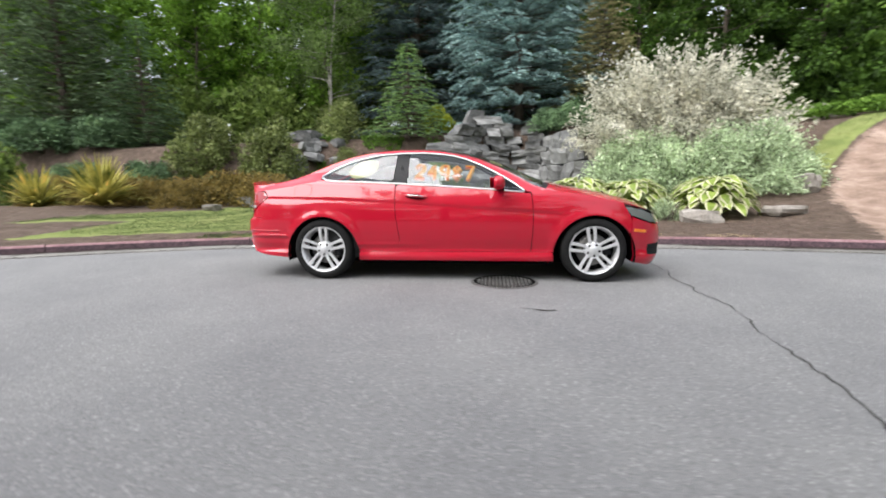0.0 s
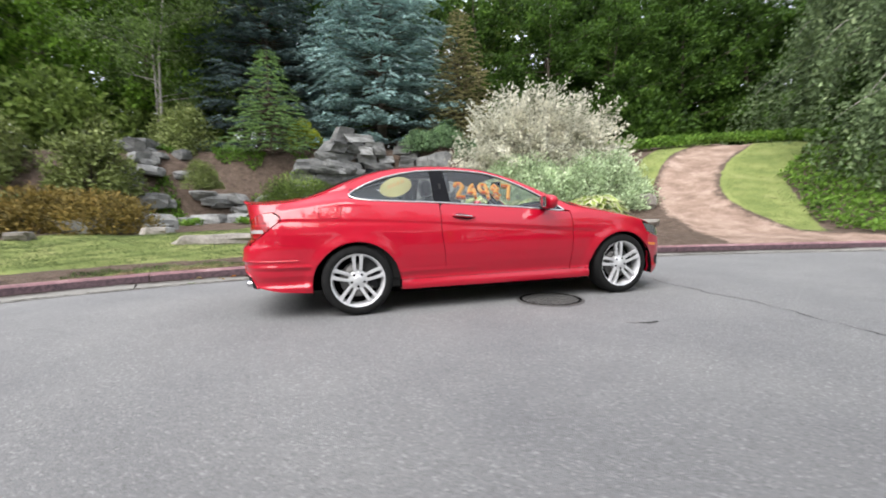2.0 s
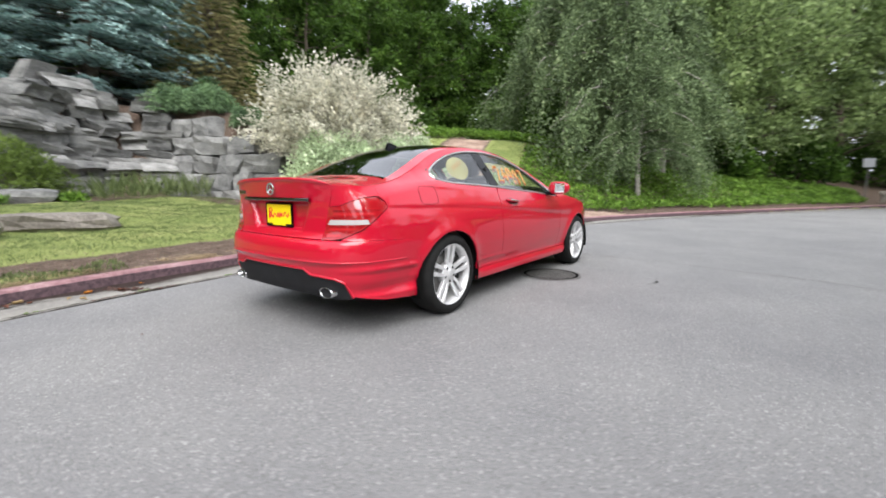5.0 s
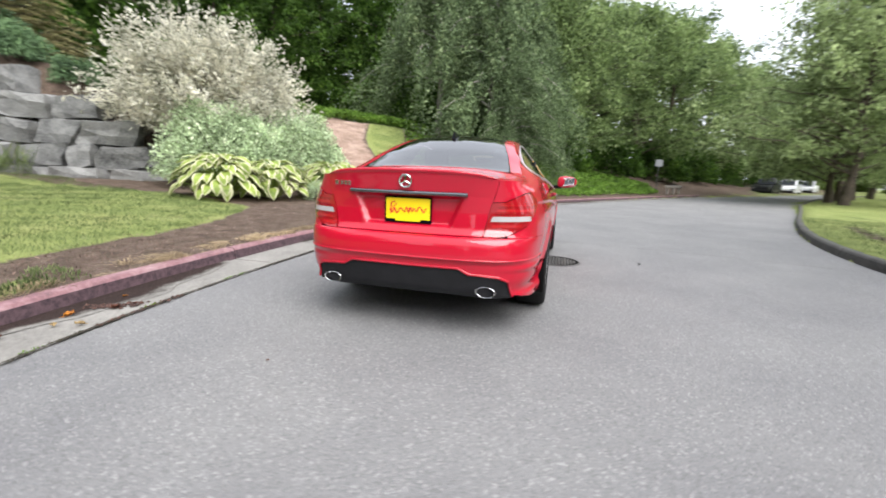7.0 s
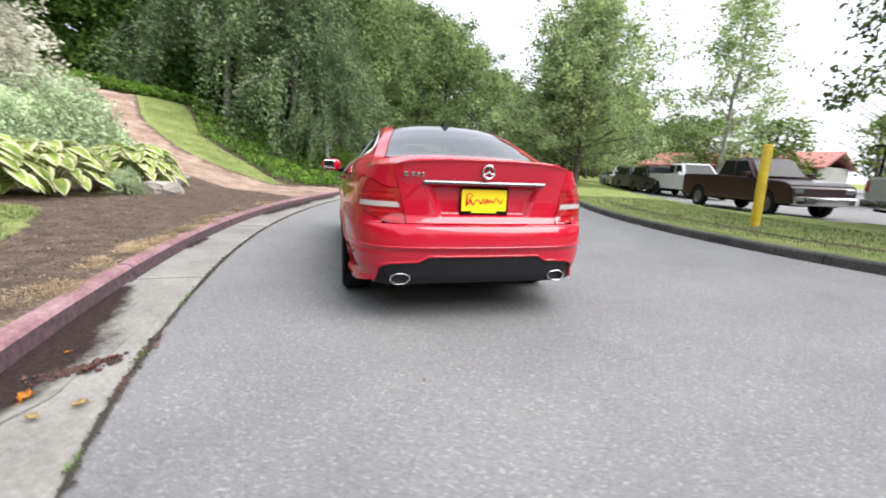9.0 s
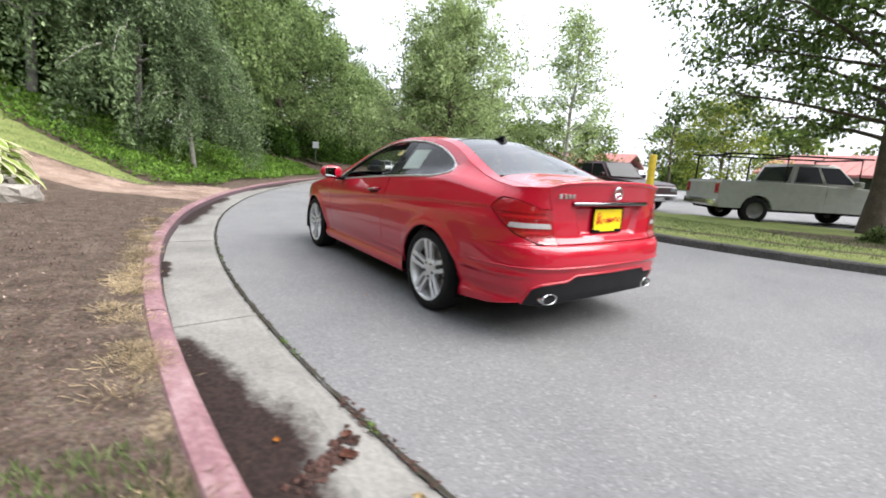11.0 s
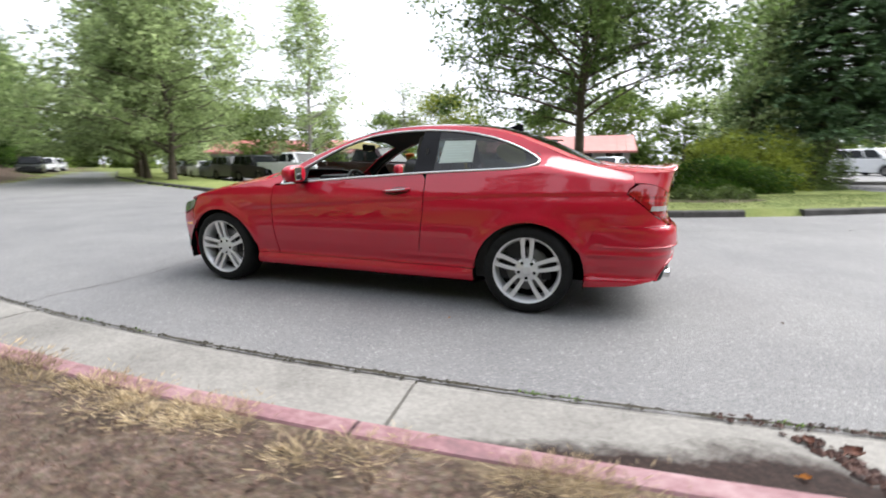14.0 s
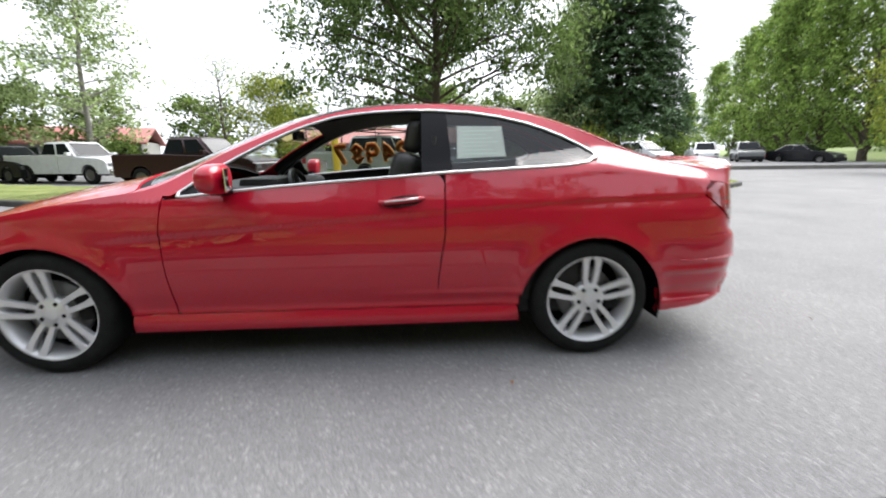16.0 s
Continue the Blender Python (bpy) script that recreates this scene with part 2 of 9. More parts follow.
# ---------------- materials of the ground ----------------
def asphalt_material():
    m, n, l, b = nodes_of("worn_asphalt")
    nt = (n, l)
    p = world_pos(nt)
    v = n.new("ShaderNodeTexVoronoi")
    v.inputs["Scale"].default_value = 100.0
    l.new(p, v.inputs["Vector"])
    chips = n.new("ShaderNodeSeparateColor")
    l.new(v.outputs["Color"], chips.inputs[0])
    grain = noise_tex(nt, 130.0, 4.0, 0.7, p)
    stains = noise_tex(nt, 0.7, 5.0, 0.62, p)
    base = ramp(nt, grain, [(0.3, (0.156, 0.153, 0.148)), (0.7, (0.23, 0.226, 0.218))])
    stone = ramp(nt, chips.outputs[0], [(0.0, (0.07, 0.07, 0.075)), (0.25, (0.13, 0.13, 0.135)), (0.88, (0.175, 0.175, 0.18)), (0.99, (0.34, 0.34, 0.33))])
    c = mixc(nt, 0.5, base, stone)
    c = mixc(nt, 1.0, c, ramp(nt, stains, [(0.3, (0.82, 0.82, 0.84)), (0.7, (1.1, 1.1, 1.09))]), "MULTIPLY")
    l.new(c, b.inputs["Base Color"])
    b.inputs["Roughness"].default_value = 0.85
    h = calc(nt, "ADD", calc(nt, "MULTIPLY", v.outputs["Distance"], -0.6), grain)
    bump(nt, h, 0.8, 0.005, b)
    return m


def ground_material():
    """Bark soil, lawn and gravelly drive, by the plan's masks with ragged borders."""
    m, n, l, b = nodes_of("garden_ground")
    nt = (n, l)
    p = world_pos(nt)
    rag = calc(nt, "MULTIPLY", calc(nt, "SUBTRACT", noise_tex(nt, 3.5, 6.0, 0.7, p), 0.5), 1.5)
    fine = noise_tex(nt, 40.0, 6.0, 0.7, p)
    mid = noise_tex(nt, 5.0, 5.0, 0.65, p)
    v = n.new("ShaderNodeTexVoronoi")
    v.inputs["Scale"].default_value = 55.0
    l.new(p, v.inputs["Vector"])
    soil = ramp(nt, calc(nt, "ADD", calc(nt, "MULTIPLY", fine, 0.6), calc(nt, "MULTIPLY", mid, 0.4)), [(0.33, (0.028, 0.020, 0.014)), (0.5, (0.088, 0.063, 0.048)), (0.68, (0.205, 0.155, 0.122))])
    soil = mixc(nt, 0.07, soil, v.outputs["Color"], "OVERLAY")
    grass = ramp(nt, calc(nt, "ADD", calc(nt, "MULTIPLY", fine, 0.5), calc(nt, "MULTIPLY", noise_tex(nt, 1.3, 4.0, 0.6, p), 0.5)), [(0.35, (0.10, 0.135, 0.04)), (0.52, (0.19, 0.225, 0.07)), (0.68, (0.31, 0.30, 0.13))])
    gravel = ramp(nt, calc(nt, "ADD", calc(nt, "MULTIPLY", fine, 0.35), calc(nt, "MULTIPLY", noise_tex(nt, 1.4, 6.0, 0.7, p), 0.65)), [(0.36, (0.13, 0.088, 0.066)), (0.5, (0.27, 0.19, 0.148)), (0.63, (0.41, 0.315, 0.258))])
    dry = ramp(nt, fine, [(0.35, (0.12, 0.085, 0.055)), (0.6, (0.32, 0.25, 0.16))])

    def mask(name):
        a = n.new("ShaderNodeAttribute")
        a.attribute_name = name
        q = n.new("ShaderNodeMapRange")
        q.inputs[1].default_value, q.inputs[2].default_value = 0.4, 0.6
        l.new(calc(nt, "ADD", a.outputs["Fac"], calc(nt, "MULTIPLY", rag, 0.7)), q.inputs[0])
        return q.outputs[0]

    c = mixc(nt, mask("drive"), soil, gravel)
    c = mixc(nt, mask("dry"), c, dry)
    c = mixc(nt, mask("lawn"), c, grass)
    l.new(c, b.inputs["Base Color"])
    b.inputs["Roughness"].default_value = 0.95
    b.inputs["Specular IOR Level"].default_value = 0.2
    bump(nt, calc(nt, "ADD", fine, mid), 0.7, 0.03, b)
    return m


MAT_ASPHALT = asphalt_material()
MAT_GROUND = ground_material()
MAT_CONCRETE = surface("gutter_concrete", (0.11, 0.104, 0.095), (0.27, 0.258, 0.235), 0.88, fine=45, coarse=1.6, relief=0.35, depth=0.004)


def kerb_paint():
    """Faded red paint on top, a darker wine tone on the upright faces."""
    m, n, l, b = nodes_of("faded_red_kerb_paint")
    nt = (n, l)
    geo = n.new("ShaderNodeNewGeometry")
    p = geo.outputs["Position"]
    fine, coarse = noise_tex(nt, 22.0, 6.0, 0.7, p), noise_tex(nt, 2.6, 5.0, 0.65, p)
    f = calc(nt, "ADD", calc(nt, "MULTIPLY", fine, 0.45), calc(nt, "MULTIPLY", coarse, 0.55))
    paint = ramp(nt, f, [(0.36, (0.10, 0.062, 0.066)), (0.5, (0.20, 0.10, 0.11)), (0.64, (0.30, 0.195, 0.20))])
    # bare: darker wine tone, mixed in by how upright the face stands
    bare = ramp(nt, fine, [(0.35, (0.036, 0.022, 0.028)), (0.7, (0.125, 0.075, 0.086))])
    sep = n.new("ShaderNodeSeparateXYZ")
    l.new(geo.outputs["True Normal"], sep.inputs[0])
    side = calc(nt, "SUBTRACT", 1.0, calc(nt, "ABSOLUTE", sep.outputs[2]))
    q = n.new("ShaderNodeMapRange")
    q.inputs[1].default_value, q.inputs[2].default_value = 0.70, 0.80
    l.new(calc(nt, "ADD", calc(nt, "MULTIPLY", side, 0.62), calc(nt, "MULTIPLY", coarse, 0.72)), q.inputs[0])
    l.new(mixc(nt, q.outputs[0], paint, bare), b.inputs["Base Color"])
    b.inputs["Roughness"].default_value = 0.8
    bump(nt, fine, 0.4, 0.004, b)
    return m


def silt_material():
    """Damp silt that thins out over the concrete at a ragged edge."""
    m, n, l, b = nodes_of("damp_gutter_silt")
    nt = (n, l)
    p = world_pos(nt)
    fine, coarse = noise_tex(nt, 38.0, 6.0, 0.7, p), noise_tex(nt, 6.0, 6.0, 0.7, p)
    dirt = ramp(nt, fine, [(0.35, (0.010, 0.006, 0.005)), (0.65, (0.036, 0.022, 0.018))])
    slab = ramp(nt, calc(nt, "ADD", calc(nt, "MULTIPLY", fine, 0.5), calc(nt, "MULTIPLY", coarse, 0.5)), [(0.35, (0.11, 0.104, 0.095)), (0.65, (0.25, 0.24, 0.22))])
    a = n.new("ShaderNodeAttribute")
    a.attribute_name = "edge"
    q = n.new("ShaderNodeMapRange")
    q.inputs[1].default_value, q.inputs[2].default_value = 0.62, 0.92
    l.new(calc(nt, "ADD", a.outputs["Fac"], calc(nt, "MULTIPLY", calc(nt, "SUBTRACT", coarse, 0.5), 0.9)), q.inputs[0])
    l.new(mixc(nt, q.outputs[0], dirt, slab), b.inputs["Base Color"])
    b.inputs["Roughness"].default_value = 0.85
    b.inputs["Specular IOR Level"].default_value = 0.2
    bump(nt, fine, 0.5, 0.006, b)
    return m


MAT_KERB_RED = kerb_paint()
MAT_SILT = silt_material()
MAT_KERB_GREY = surface("dark_kerb_concrete", (0.022, 0.021, 0.02), (0.105, 0.10, 0.092), 0.9, fine=25, coarse=2.0, relief=0.35, depth=0.004)
MAT_CRACK = surface("sealed_crack", (0.012, 0.012, 0.012), (0.04, 0.038, 0.034), 0.9, fine=40)


# ---------------- ground sheet, road and parking ----------------
def axis_steps(lo, near_lo, near_hi, hi, fine, grow=1.18):
    mid = list(np.arange(near_lo, near_hi, fine))
    up, s = [near_hi], fine
    while up[-1] < hi:
        s *= grow
        up.append(up[-1] + s)
    dn, s = [near_lo], fine
    while dn[-1] > lo:
        s *= grow
        dn.append(dn[-1] - s)
    return np.array(dn[:0:-1] + mid + up)


def build_ground():
    xs, ys = axis_steps(-900, -16, 16, 900, 0.17), axis_steps(-900, -9, 19, 900, 0.17)
    ys = np.concatenate([ys[ys < 1.1], np.arange(1.1, 2.75, 0.035), ys[ys > 2.75]])
    X, Y = np.meshgrid(xs, ys, indexing="ij")
    Z = land(X, Y)
    d = Y - kerb_y(X)
    dd, k = near_line(X, Y, DRIVE)
    half = np.interp(k * 0.3, [0, 1.5, 3.0, 6, 30], [2.4, 1.9, 1.1, 0.85, 0.82])
    drive = np.where(d > 0, np.clip(0.5 + (half - dd) / 0.9, 0, 1), 0)
    # dips in the drive, ruts
    Z = Z - 0.05 * sstep(0.4, 0.9, drive)
    lawn = np.zeros_like(X)
    # strip of lawn between kerb and rocks
    front = np.interp(X, [-2.5, -0.5, 0.2, 2.0], [1.05, 1.25, 1.45, 2.3])
    lw = sstep(front - 0.2, front + 0.2, d) * (1 - sstep(np.interp(X, [-12, -9.5, -8, -6, -3, 0, 1.5, 2.6], [5.0, 7.0, 7.8, 6.6, 7.5, 9.2, 9.2, 5.0]), np.interp(X, [-12, -9.5, -8, -6, -3, 0, 1.5, 2.6], [5.5, 7.5, 8.3, 7.1, 8.2, 9.8, 9.8, 5.6]), d)) * (1 - sstep(1.6 + 0.15 * (d - 2), 2.2 + 0.15 * (d - 2), X)) * sstep(-11, -9, X)
    # grass either side of the drive
    right_side = (Y - kerb_y(X) > 0) & (X > np.interp(Y, DRIVE[:, 1], DRIVE[:, 0]))
    gr = (X > 7.0) * sstep(0.0, 0.3, dd - half) * np.where(right_side, 1 - sstep(-0.2, 0.2, X - cover_x(Y)), (1 - sstep(0.8, 1.2, dd - half)) * sstep(4.6, 5.4, d)) * sstep(1.6, 2.4, d) * (X < 27)
    lw = lw * (1 - sstep(-7.7, -8.3, X) * (1 - sstep(3.6, 4.4, d)))
    tuft = sstep(0.12, 0.25, d) * (1 - sstep(0.42, 0.62, d)) * sstep(-5.2, -4.6, X) * (1 - sstep(-2.9, -2.5, X))
    lawn = np.maximum(np.maximum(lw, gr), 0.62 * tuft)
    lawn = np.where(d < 0, 1.0, lawn)
    lawn = np.where((d < 0) & (island_y(X) - Y > 0.9) & (island_y(X) - Y < 1.25) & (X > -3) & (X < 7), 0.25, lawn)
    lawn = np.where((X + 3.0) ** 2 / 9.0 + (Y + 9.2) ** 2 / 3 < 1, 0.0, lawn)
    dry = np.where(d > 0, (1 - sstep(0.15, 0.40, d)) * 0.42, 0)
    nx, ny = X.shape
    V = np.stack([X, Y, Z], -1).reshape(-1, 3)
    i, j = np.meshgrid(np.arange(nx - 1), np.arange(ny - 1), indexing="ij")
    a = (i * ny + j).ravel()
    F = np.stack([a, a + ny, a + ny + 1, a + 1], 1)
    me = np_mesh("ground", V, F, MAT_GROUND, True, {"lawn": lawn.ravel(), "drive": drive.ravel(), "dry": dry.ravel()})
    tagged(new("ground", me), "garden ground of bark soil, mown lawn and a gravel drive", "ground", kind="structure")


def strip(name, left, right, z, mat, label, category="road", per=1):
    """A sheet between two lines of equal length."""
    n = len(left)
    zz = np.broadcast_to(z, n)
    rows = [np.c_[left + (right - left) * f, zz] for f in np.linspace(0, 1, per + 1)]
    V = np.concatenate(rows)
    k = np.arange(n - 1)
    F = np.concatenate([np.stack([r * n + k, r * n + k + 1, (r + 1) * n + k + 1, (r + 1) * n + k], 1) for r in range(per)])
    return tagged(new(name, np_mesh(name, V, F, mat)), label, category, kind="structure")


def offset(line, dist):
    t = np.gradient(line, axis=0)
    t /= np.linalg.norm(t, axis=1, keepdims=True)
    return line + dist * np.stack([-t[:, 1], t[:, 0]], 1)


def build_road():
    gut = offset(KERB_LINE, -0.52)
    xs = np.linspace(-58, 105, 400)
    up = np.stack([xs, np.interp(xs, gut[:, 0], gut[:, 1])], 1)
    low_y = np.where(xs > -11.5, island_y(xs) + 0.02, np.interp(xs, [-58, -11.5], [-75, -22]))
    low = np.stack([xs, low_y], 1)
    strip("road", low, up, 0.0, MAT_ASPHALT, "grey worn asphalt road with pale stone chips", per=3)
    # car park beyond the grass island
    xs = np.linspace(-58, 100, 120)
    top = np.stack([xs, np.where(xs > -11.5, np.interp(xs, [-11.5, -6, 0, 6, 20, 100], [-22, -16.5, -13.2, -10.9, -16.5, -68]), -22)], 1)
    bot = np.stack([xs, np.full(len(xs), -90.0)], 1)
    west = xs < -11.3
    n = int(west.sum())
    edge = np.concatenate([np.c_[top[west], np.full(n, -0.12)], np.c_[top[west], lot_z(xs[west]) + 0.015], np.c_[top[west] - (0, 0.16), lot_z(xs[west]) + 0.015], np.c_[top[west] - (0, 0.16), lot_z(xs[west]) - 0.1]])
    k = np.arange(n - 1)
    quads = np.concatenate([np.stack([i * n + k, i * n + k + 1, (i + 1) * n + k + 1, (i + 1) * n + k], 1) for i in range(3)])
    tagged(new("lot_kerb", np_mesh("lot_kerb", edge, quads, MAT_CONCRETE)), "flush grey concrete kerb at the edge of the car park", "kerb", kind="structure")
    strip("parking_lot", top, bot, lot_z(xs), MAT_ASPHALT, "grey asphalt car park beyond the grass island", "car park", per=2)


def kerb_pieces(parent, line, dist_a, dist_b, z0, z1, mat, name, piece=3.05, gap=0.012, round_top=0.03, lo=-14, hi=30, skip=(99, 99)):
    """Kerb stones end to end along a line, with open joints and a rounded upper edge."""
    t = np.r_[0, np.cumsum(np.linalg.norm(np.diff(line, axis=0), axis=1))]
    i0 = np.interp(-1.02, line[:, 0], t)
    a = i0 - piece * math.floor((i0 - t[0]) / piece)
    while a + piece < t[-1]:
        s = np.linspace(a + gap / 2, a + piece - gap / 2, 9)
        mid = np.stack([np.interp(s, t, line[:, 0]), np.interp(s, t, line[:, 1])], 1)
        if lo < mid[4, 0] < hi and not skip[0] < mid[4, 0] < skip[1]:
            ra, rb = offset(mid, dist_a), offset(mid, dist_b)
            sgn = 1 if dist_b > dist_a else -1
            prof = [(0.0, z0), (0.012, z1 - round_top), (0.03, z1 - 0.008), (0.055, z1), (abs(dist_b - dist_a) - 0.01, z1), (abs(dist_b - dist_a), z1 - 0.012), (abs(dist_b - dist_a), z0)]
            rows = [np.c_[ra + (rb - ra) * (u / abs(dist_b - dist_a)), np.full(9, z)] for u, z in prof]
            V = np.concatenate(rows)
            k = np.arange(8)
            F = [np.stack([r * 9 + k, r * 9 + k + 1, (r + 1) * 9 + k + 1, (r + 1) * 9 + k], 1) for r in range(len(prof) - 1)]
            caps = [np.array([[r * 9 for r in range(len(prof))]]), np.array([[r * 9 + 8 for r in range(len(prof))][::-1]])]
            V[:, 2] += 0.0015 * np.sin(V[:, 0] * 2.7 + a)
            ob = new(name, np_mesh(name, V, [np.concatenate(F)] + caps, mat))
            ob.parent = parent
        a += piece


def build_kerbs():
    kerb = tagged(empty("garden_kerb"), "raised concrete kerb with faded red paint along the garden", "kerb", kind="structure")
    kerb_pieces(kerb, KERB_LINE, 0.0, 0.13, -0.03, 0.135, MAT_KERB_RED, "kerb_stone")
    gutter = tagged(empty("gutter"), "pale concrete gutter slabs between kerb and asphalt", "gutter", kind="structure")
    t = np.r_[0, np.cumsum(np.linalg.norm(np.diff(KERB_LINE, axis=0), axis=1))]
    kerb_pieces(gutter, offset(KERB_LINE, -0.52), 0.0, 0.52, -0.06, 0.012, MAT_CONCRETE, "gutter_slab", gap=0.011, round_top=0.006)
    island = tagged(empty("island_kerb"), "dark weathered concrete kerb round the grass island", "kerb", kind="structure")
    kerb_pieces(island, ISLAND_LINE, 0.0, -0.15, -0.03, 0.13, MAT_KERB_GREY, "kerb_stone", piece=1.3, lo=-11.6, hi=60, skip=(-6.0, -4.7))


build_ground()
build_road()
build_kerbs()

# ---------------- the red coupe: materials ----------------
from mathutils.geometry import delaunay_2d_cdt


def paint_material():
    m, n, l, b = nodes_of("red_car_paint")
    nt = (n, l)
    p = world_pos(nt)
    f = noise_tex(nt, 900.0, 2.0, 0.5, p)
    c = ramp(nt, f, [(0.35, (0.38, 0.001, 0.016)), (0.7, (0.47, 0.002, 0.023))])
    l.new(c, b.inputs["Base Color"])
    b.inputs["Metallic"].default_value, b.inputs["Roughness"].default_value = 0.0, 0.45
    b.inputs["Specular IOR Level"].default_value = 0.15
    b.inputs["Coat Weight"].default_value = 1.0
    b.inputs["Coat IOR"].default_value = 1.56
    dust = noise_tex(nt, 7.0, 5.0, 0.6, p)
    q = n.new("ShaderNodeMapRange")
    q.inputs[1].default_value, q.inputs[2].default_value, q.inputs[3].default_value, q.inputs[4].default_value = 0.3, 0.8, 0.012, 0.035
    l.new(dust, q.inputs[0])
    l.new(q.outputs[0], b.inputs["Coat Roughness"])
    return m


def glass_material(name, tint, gloss=0.02, face=0.075):
    """A thin pane: tinted light passes straight, the rest is mirrored by the angle."""
    m, n, l, b = nodes_of(name)
    n.remove(b)
    nt = (n, l)
    t, g, mix, w = n.new("ShaderNodeBsdfTransparent"), n.new("ShaderNodeBsdfGlossy"), n.new("ShaderNodeMixShader"), n.new("ShaderNodeLayerWeight")
    t.inputs[0].default_value = (*tint, 1)
    g.inputs["Roughness"].default_value = gloss
    w.inputs[0].default_value = 0.5
    l.new(calc(nt, "ADD", calc(nt, "MULTIPLY", calc(nt, "POWER", w.outputs["Facing"], 4.5), 0.9), face), mix.inputs[0])
    l.new(t.outputs[0], mix.inputs[1])
    l.new(g.outputs[0], mix.inputs[2])
    l.new(mix.outputs[0], n["Material Output"].inputs[0])
    return m


PAINT = paint_material()
CHROME = plain("polished_chrome", (0.66, 0.66, 0.67), 0.10, 1.0)
# for the boot strip: chrome with its dark reflection as base colour
CHROME_REFLECT_DARK = plain("chrome_dark_reflection", (0.20, 0.20, 0.21), 0.12, 1.0)
SATIN = plain("satin_aluminium_trim", (0.72, 0.72, 0.72), 0.28, 1.0)
ALLOY = surface("silver_alloy", (0.60, 0.60, 0.61), (0.70, 0.70, 0.71), 0.32, 0.4, fine=200, coarse=8, relief=0.0, coat=0.4)
RUBBER = surface("tyre_rubber", (0.005, 0.005, 0.005), (0.016, 0.016, 0.016), 0.85, fine=120, coarse=12, relief=0.3, depth=0.002)
RUBBER.node_tree.nodes["Principled BSDF"].inputs["Specular IOR Level"].default_value = 0.2
BLACK_PLASTIC = surface("black_bumper_plastic", (0.006, 0.006, 0.007), (0.014, 0.014, 0.016), 0.75, fine=300, coarse=9, relief=0.2, depth=0.001)
BLACK_PLASTIC.node_tree.nodes["Principled BSDF"].inputs["Specular IOR Level"].default_value = 0.25
GLOSS_BLACK = plain("gloss_black_trim", (0.004, 0.004, 0.005), 0.2, 0.0, 0.0, 0.12)
DARK_VOID = plain("black_underbody", (0.004, 0.004, 0.004), 0.9, 0.0, 0.0, 0.05)
BRAKE = plain("grey_brake_steel", (0.16, 0.155, 0.15), 0.45, 0.8)
# One side glass in two tints: left flank's shade, right flank's light put in
GLASS_SHADED_SIDE = glass_material("window_glass_shaded_side", (0.09, 0.115, 0.115), 0.02, 0.045)
GLASS_LIT_SIDE = glass_material("window_glass_lit_side", (0.84, 0.90, 0.89), 0.02, 0.10)
GLASS_CLEAR = glass_material("clear_glass", (0.88, 0.92, 0.90))
GLASS_REAR = glass_material("tinted_rear_glass", (0.13, 0.16, 0.165), 0.02, 0.20)
GLASS_ROOF = plain("black_roof_glass", (0.006, 0.006, 0.008), 0.04, 0.0, 1.0)
LAMP_RED = plain("dark_red_lamp_lens", (0.30, 0.006, 0.012), 0.06, 0.0, 1.0)
LAMP_GLOW = plain("bright_red_lamp_strip", (0.42, 0.010, 0.016), 0.12, 0.0, 1.0)
# lamp gaps, and the painted shade of the door handle's bowl
LAMP_DEEP = plain("black_red_lamp_gap_and_bowl_shade", (0.05, 0.002, 0.004), 0.1, 0.0, 1.0)
LAMP_WHITE = plain("white_lamp_lens", (0.40, 0.38, 0.38), 0.15, 0.0, 1.0)
LAMP_AMBER = plain("amber_marker", (0.85, 0.20, 0.01), 0.15, 0.0, 1.0)
LAMP_CLEAR = plain("headlamp_lens", (0.26, 0.27, 0.28), 0.08, 0.5, 1.0)
PLATE_YELLOW = plain("yellow_dealer_plate", (0.92, 0.68, 0.005), 0.4)
INK_RED = plain("red_ink", (0.65, 0.02, 0.02), 0.5)
PRICE_ORANGE = leafy("orange_window_paint", (0.92, 0.18, 0.05), (0.95, 0.24, 0.08), None, 0.5, deep=1.0)
PRICE_HALO = leafy("yellow_window_paint_edge", (0.95, 0.52, 0.16), (0.96, 0.58, 0.22), None, 0.5, deep=1.0)
STICKER_YELLOW = leafy("yellow_oval_sticker", (0.93, 0.78, 0.30), (0.95, 0.82, 0.40), None, 0.3, deep=1.0)
PAPER = leafy("pale_printed_sheet", (0.70, 0.82, 0.76), (0.76, 0.86, 0.80), None, 0.3, deep=1.0)
TRIM_DARK = surface("dark_cabin_trim", (0.008, 0.008, 0.008), (0.022, 0.022, 0.022), 0.7, fine=150, coarse=9)
SEAT_LEATHER = surface("black_leather", (0.010, 0.010, 0.010), (0.03, 0.029, 0.028), 0.45, fine=120, coarse=7, relief=0.3, depth=0.002)

# ---------------- the coupe's form ----------------
# plan outline at the widest height, from the rear's middle round the flank to the front's middle
_plan = np.array([(-2.405, 0), (-2.402, 0.2), (-2.392, 0.38), (-2.372, 0.53), (-2.335, 0.65), (-2.27, 0.735), (-2.17, 0.795), (-2.03, 0.832), (-1.8, 0.86), (-1.5, 0.877), (-1.0, 0.885), (-0.3, 0.885), (0.4, 0.885), (1.0, 0.883), (1.4, 0.875), (1.7, 0.855), (1.88, 0.815), (2.0, 0.745), (2.07, 0.65), (2.12, 0.5), (2.155, 0.3), (2.17, 0.12), (2.172, 0)])
_t = np.r_[0, np.cumsum(np.linalg.norm(np.diff(_plan, axis=0), axis=1))]
_fine = np.linspace(0, _t[-1], 1200)
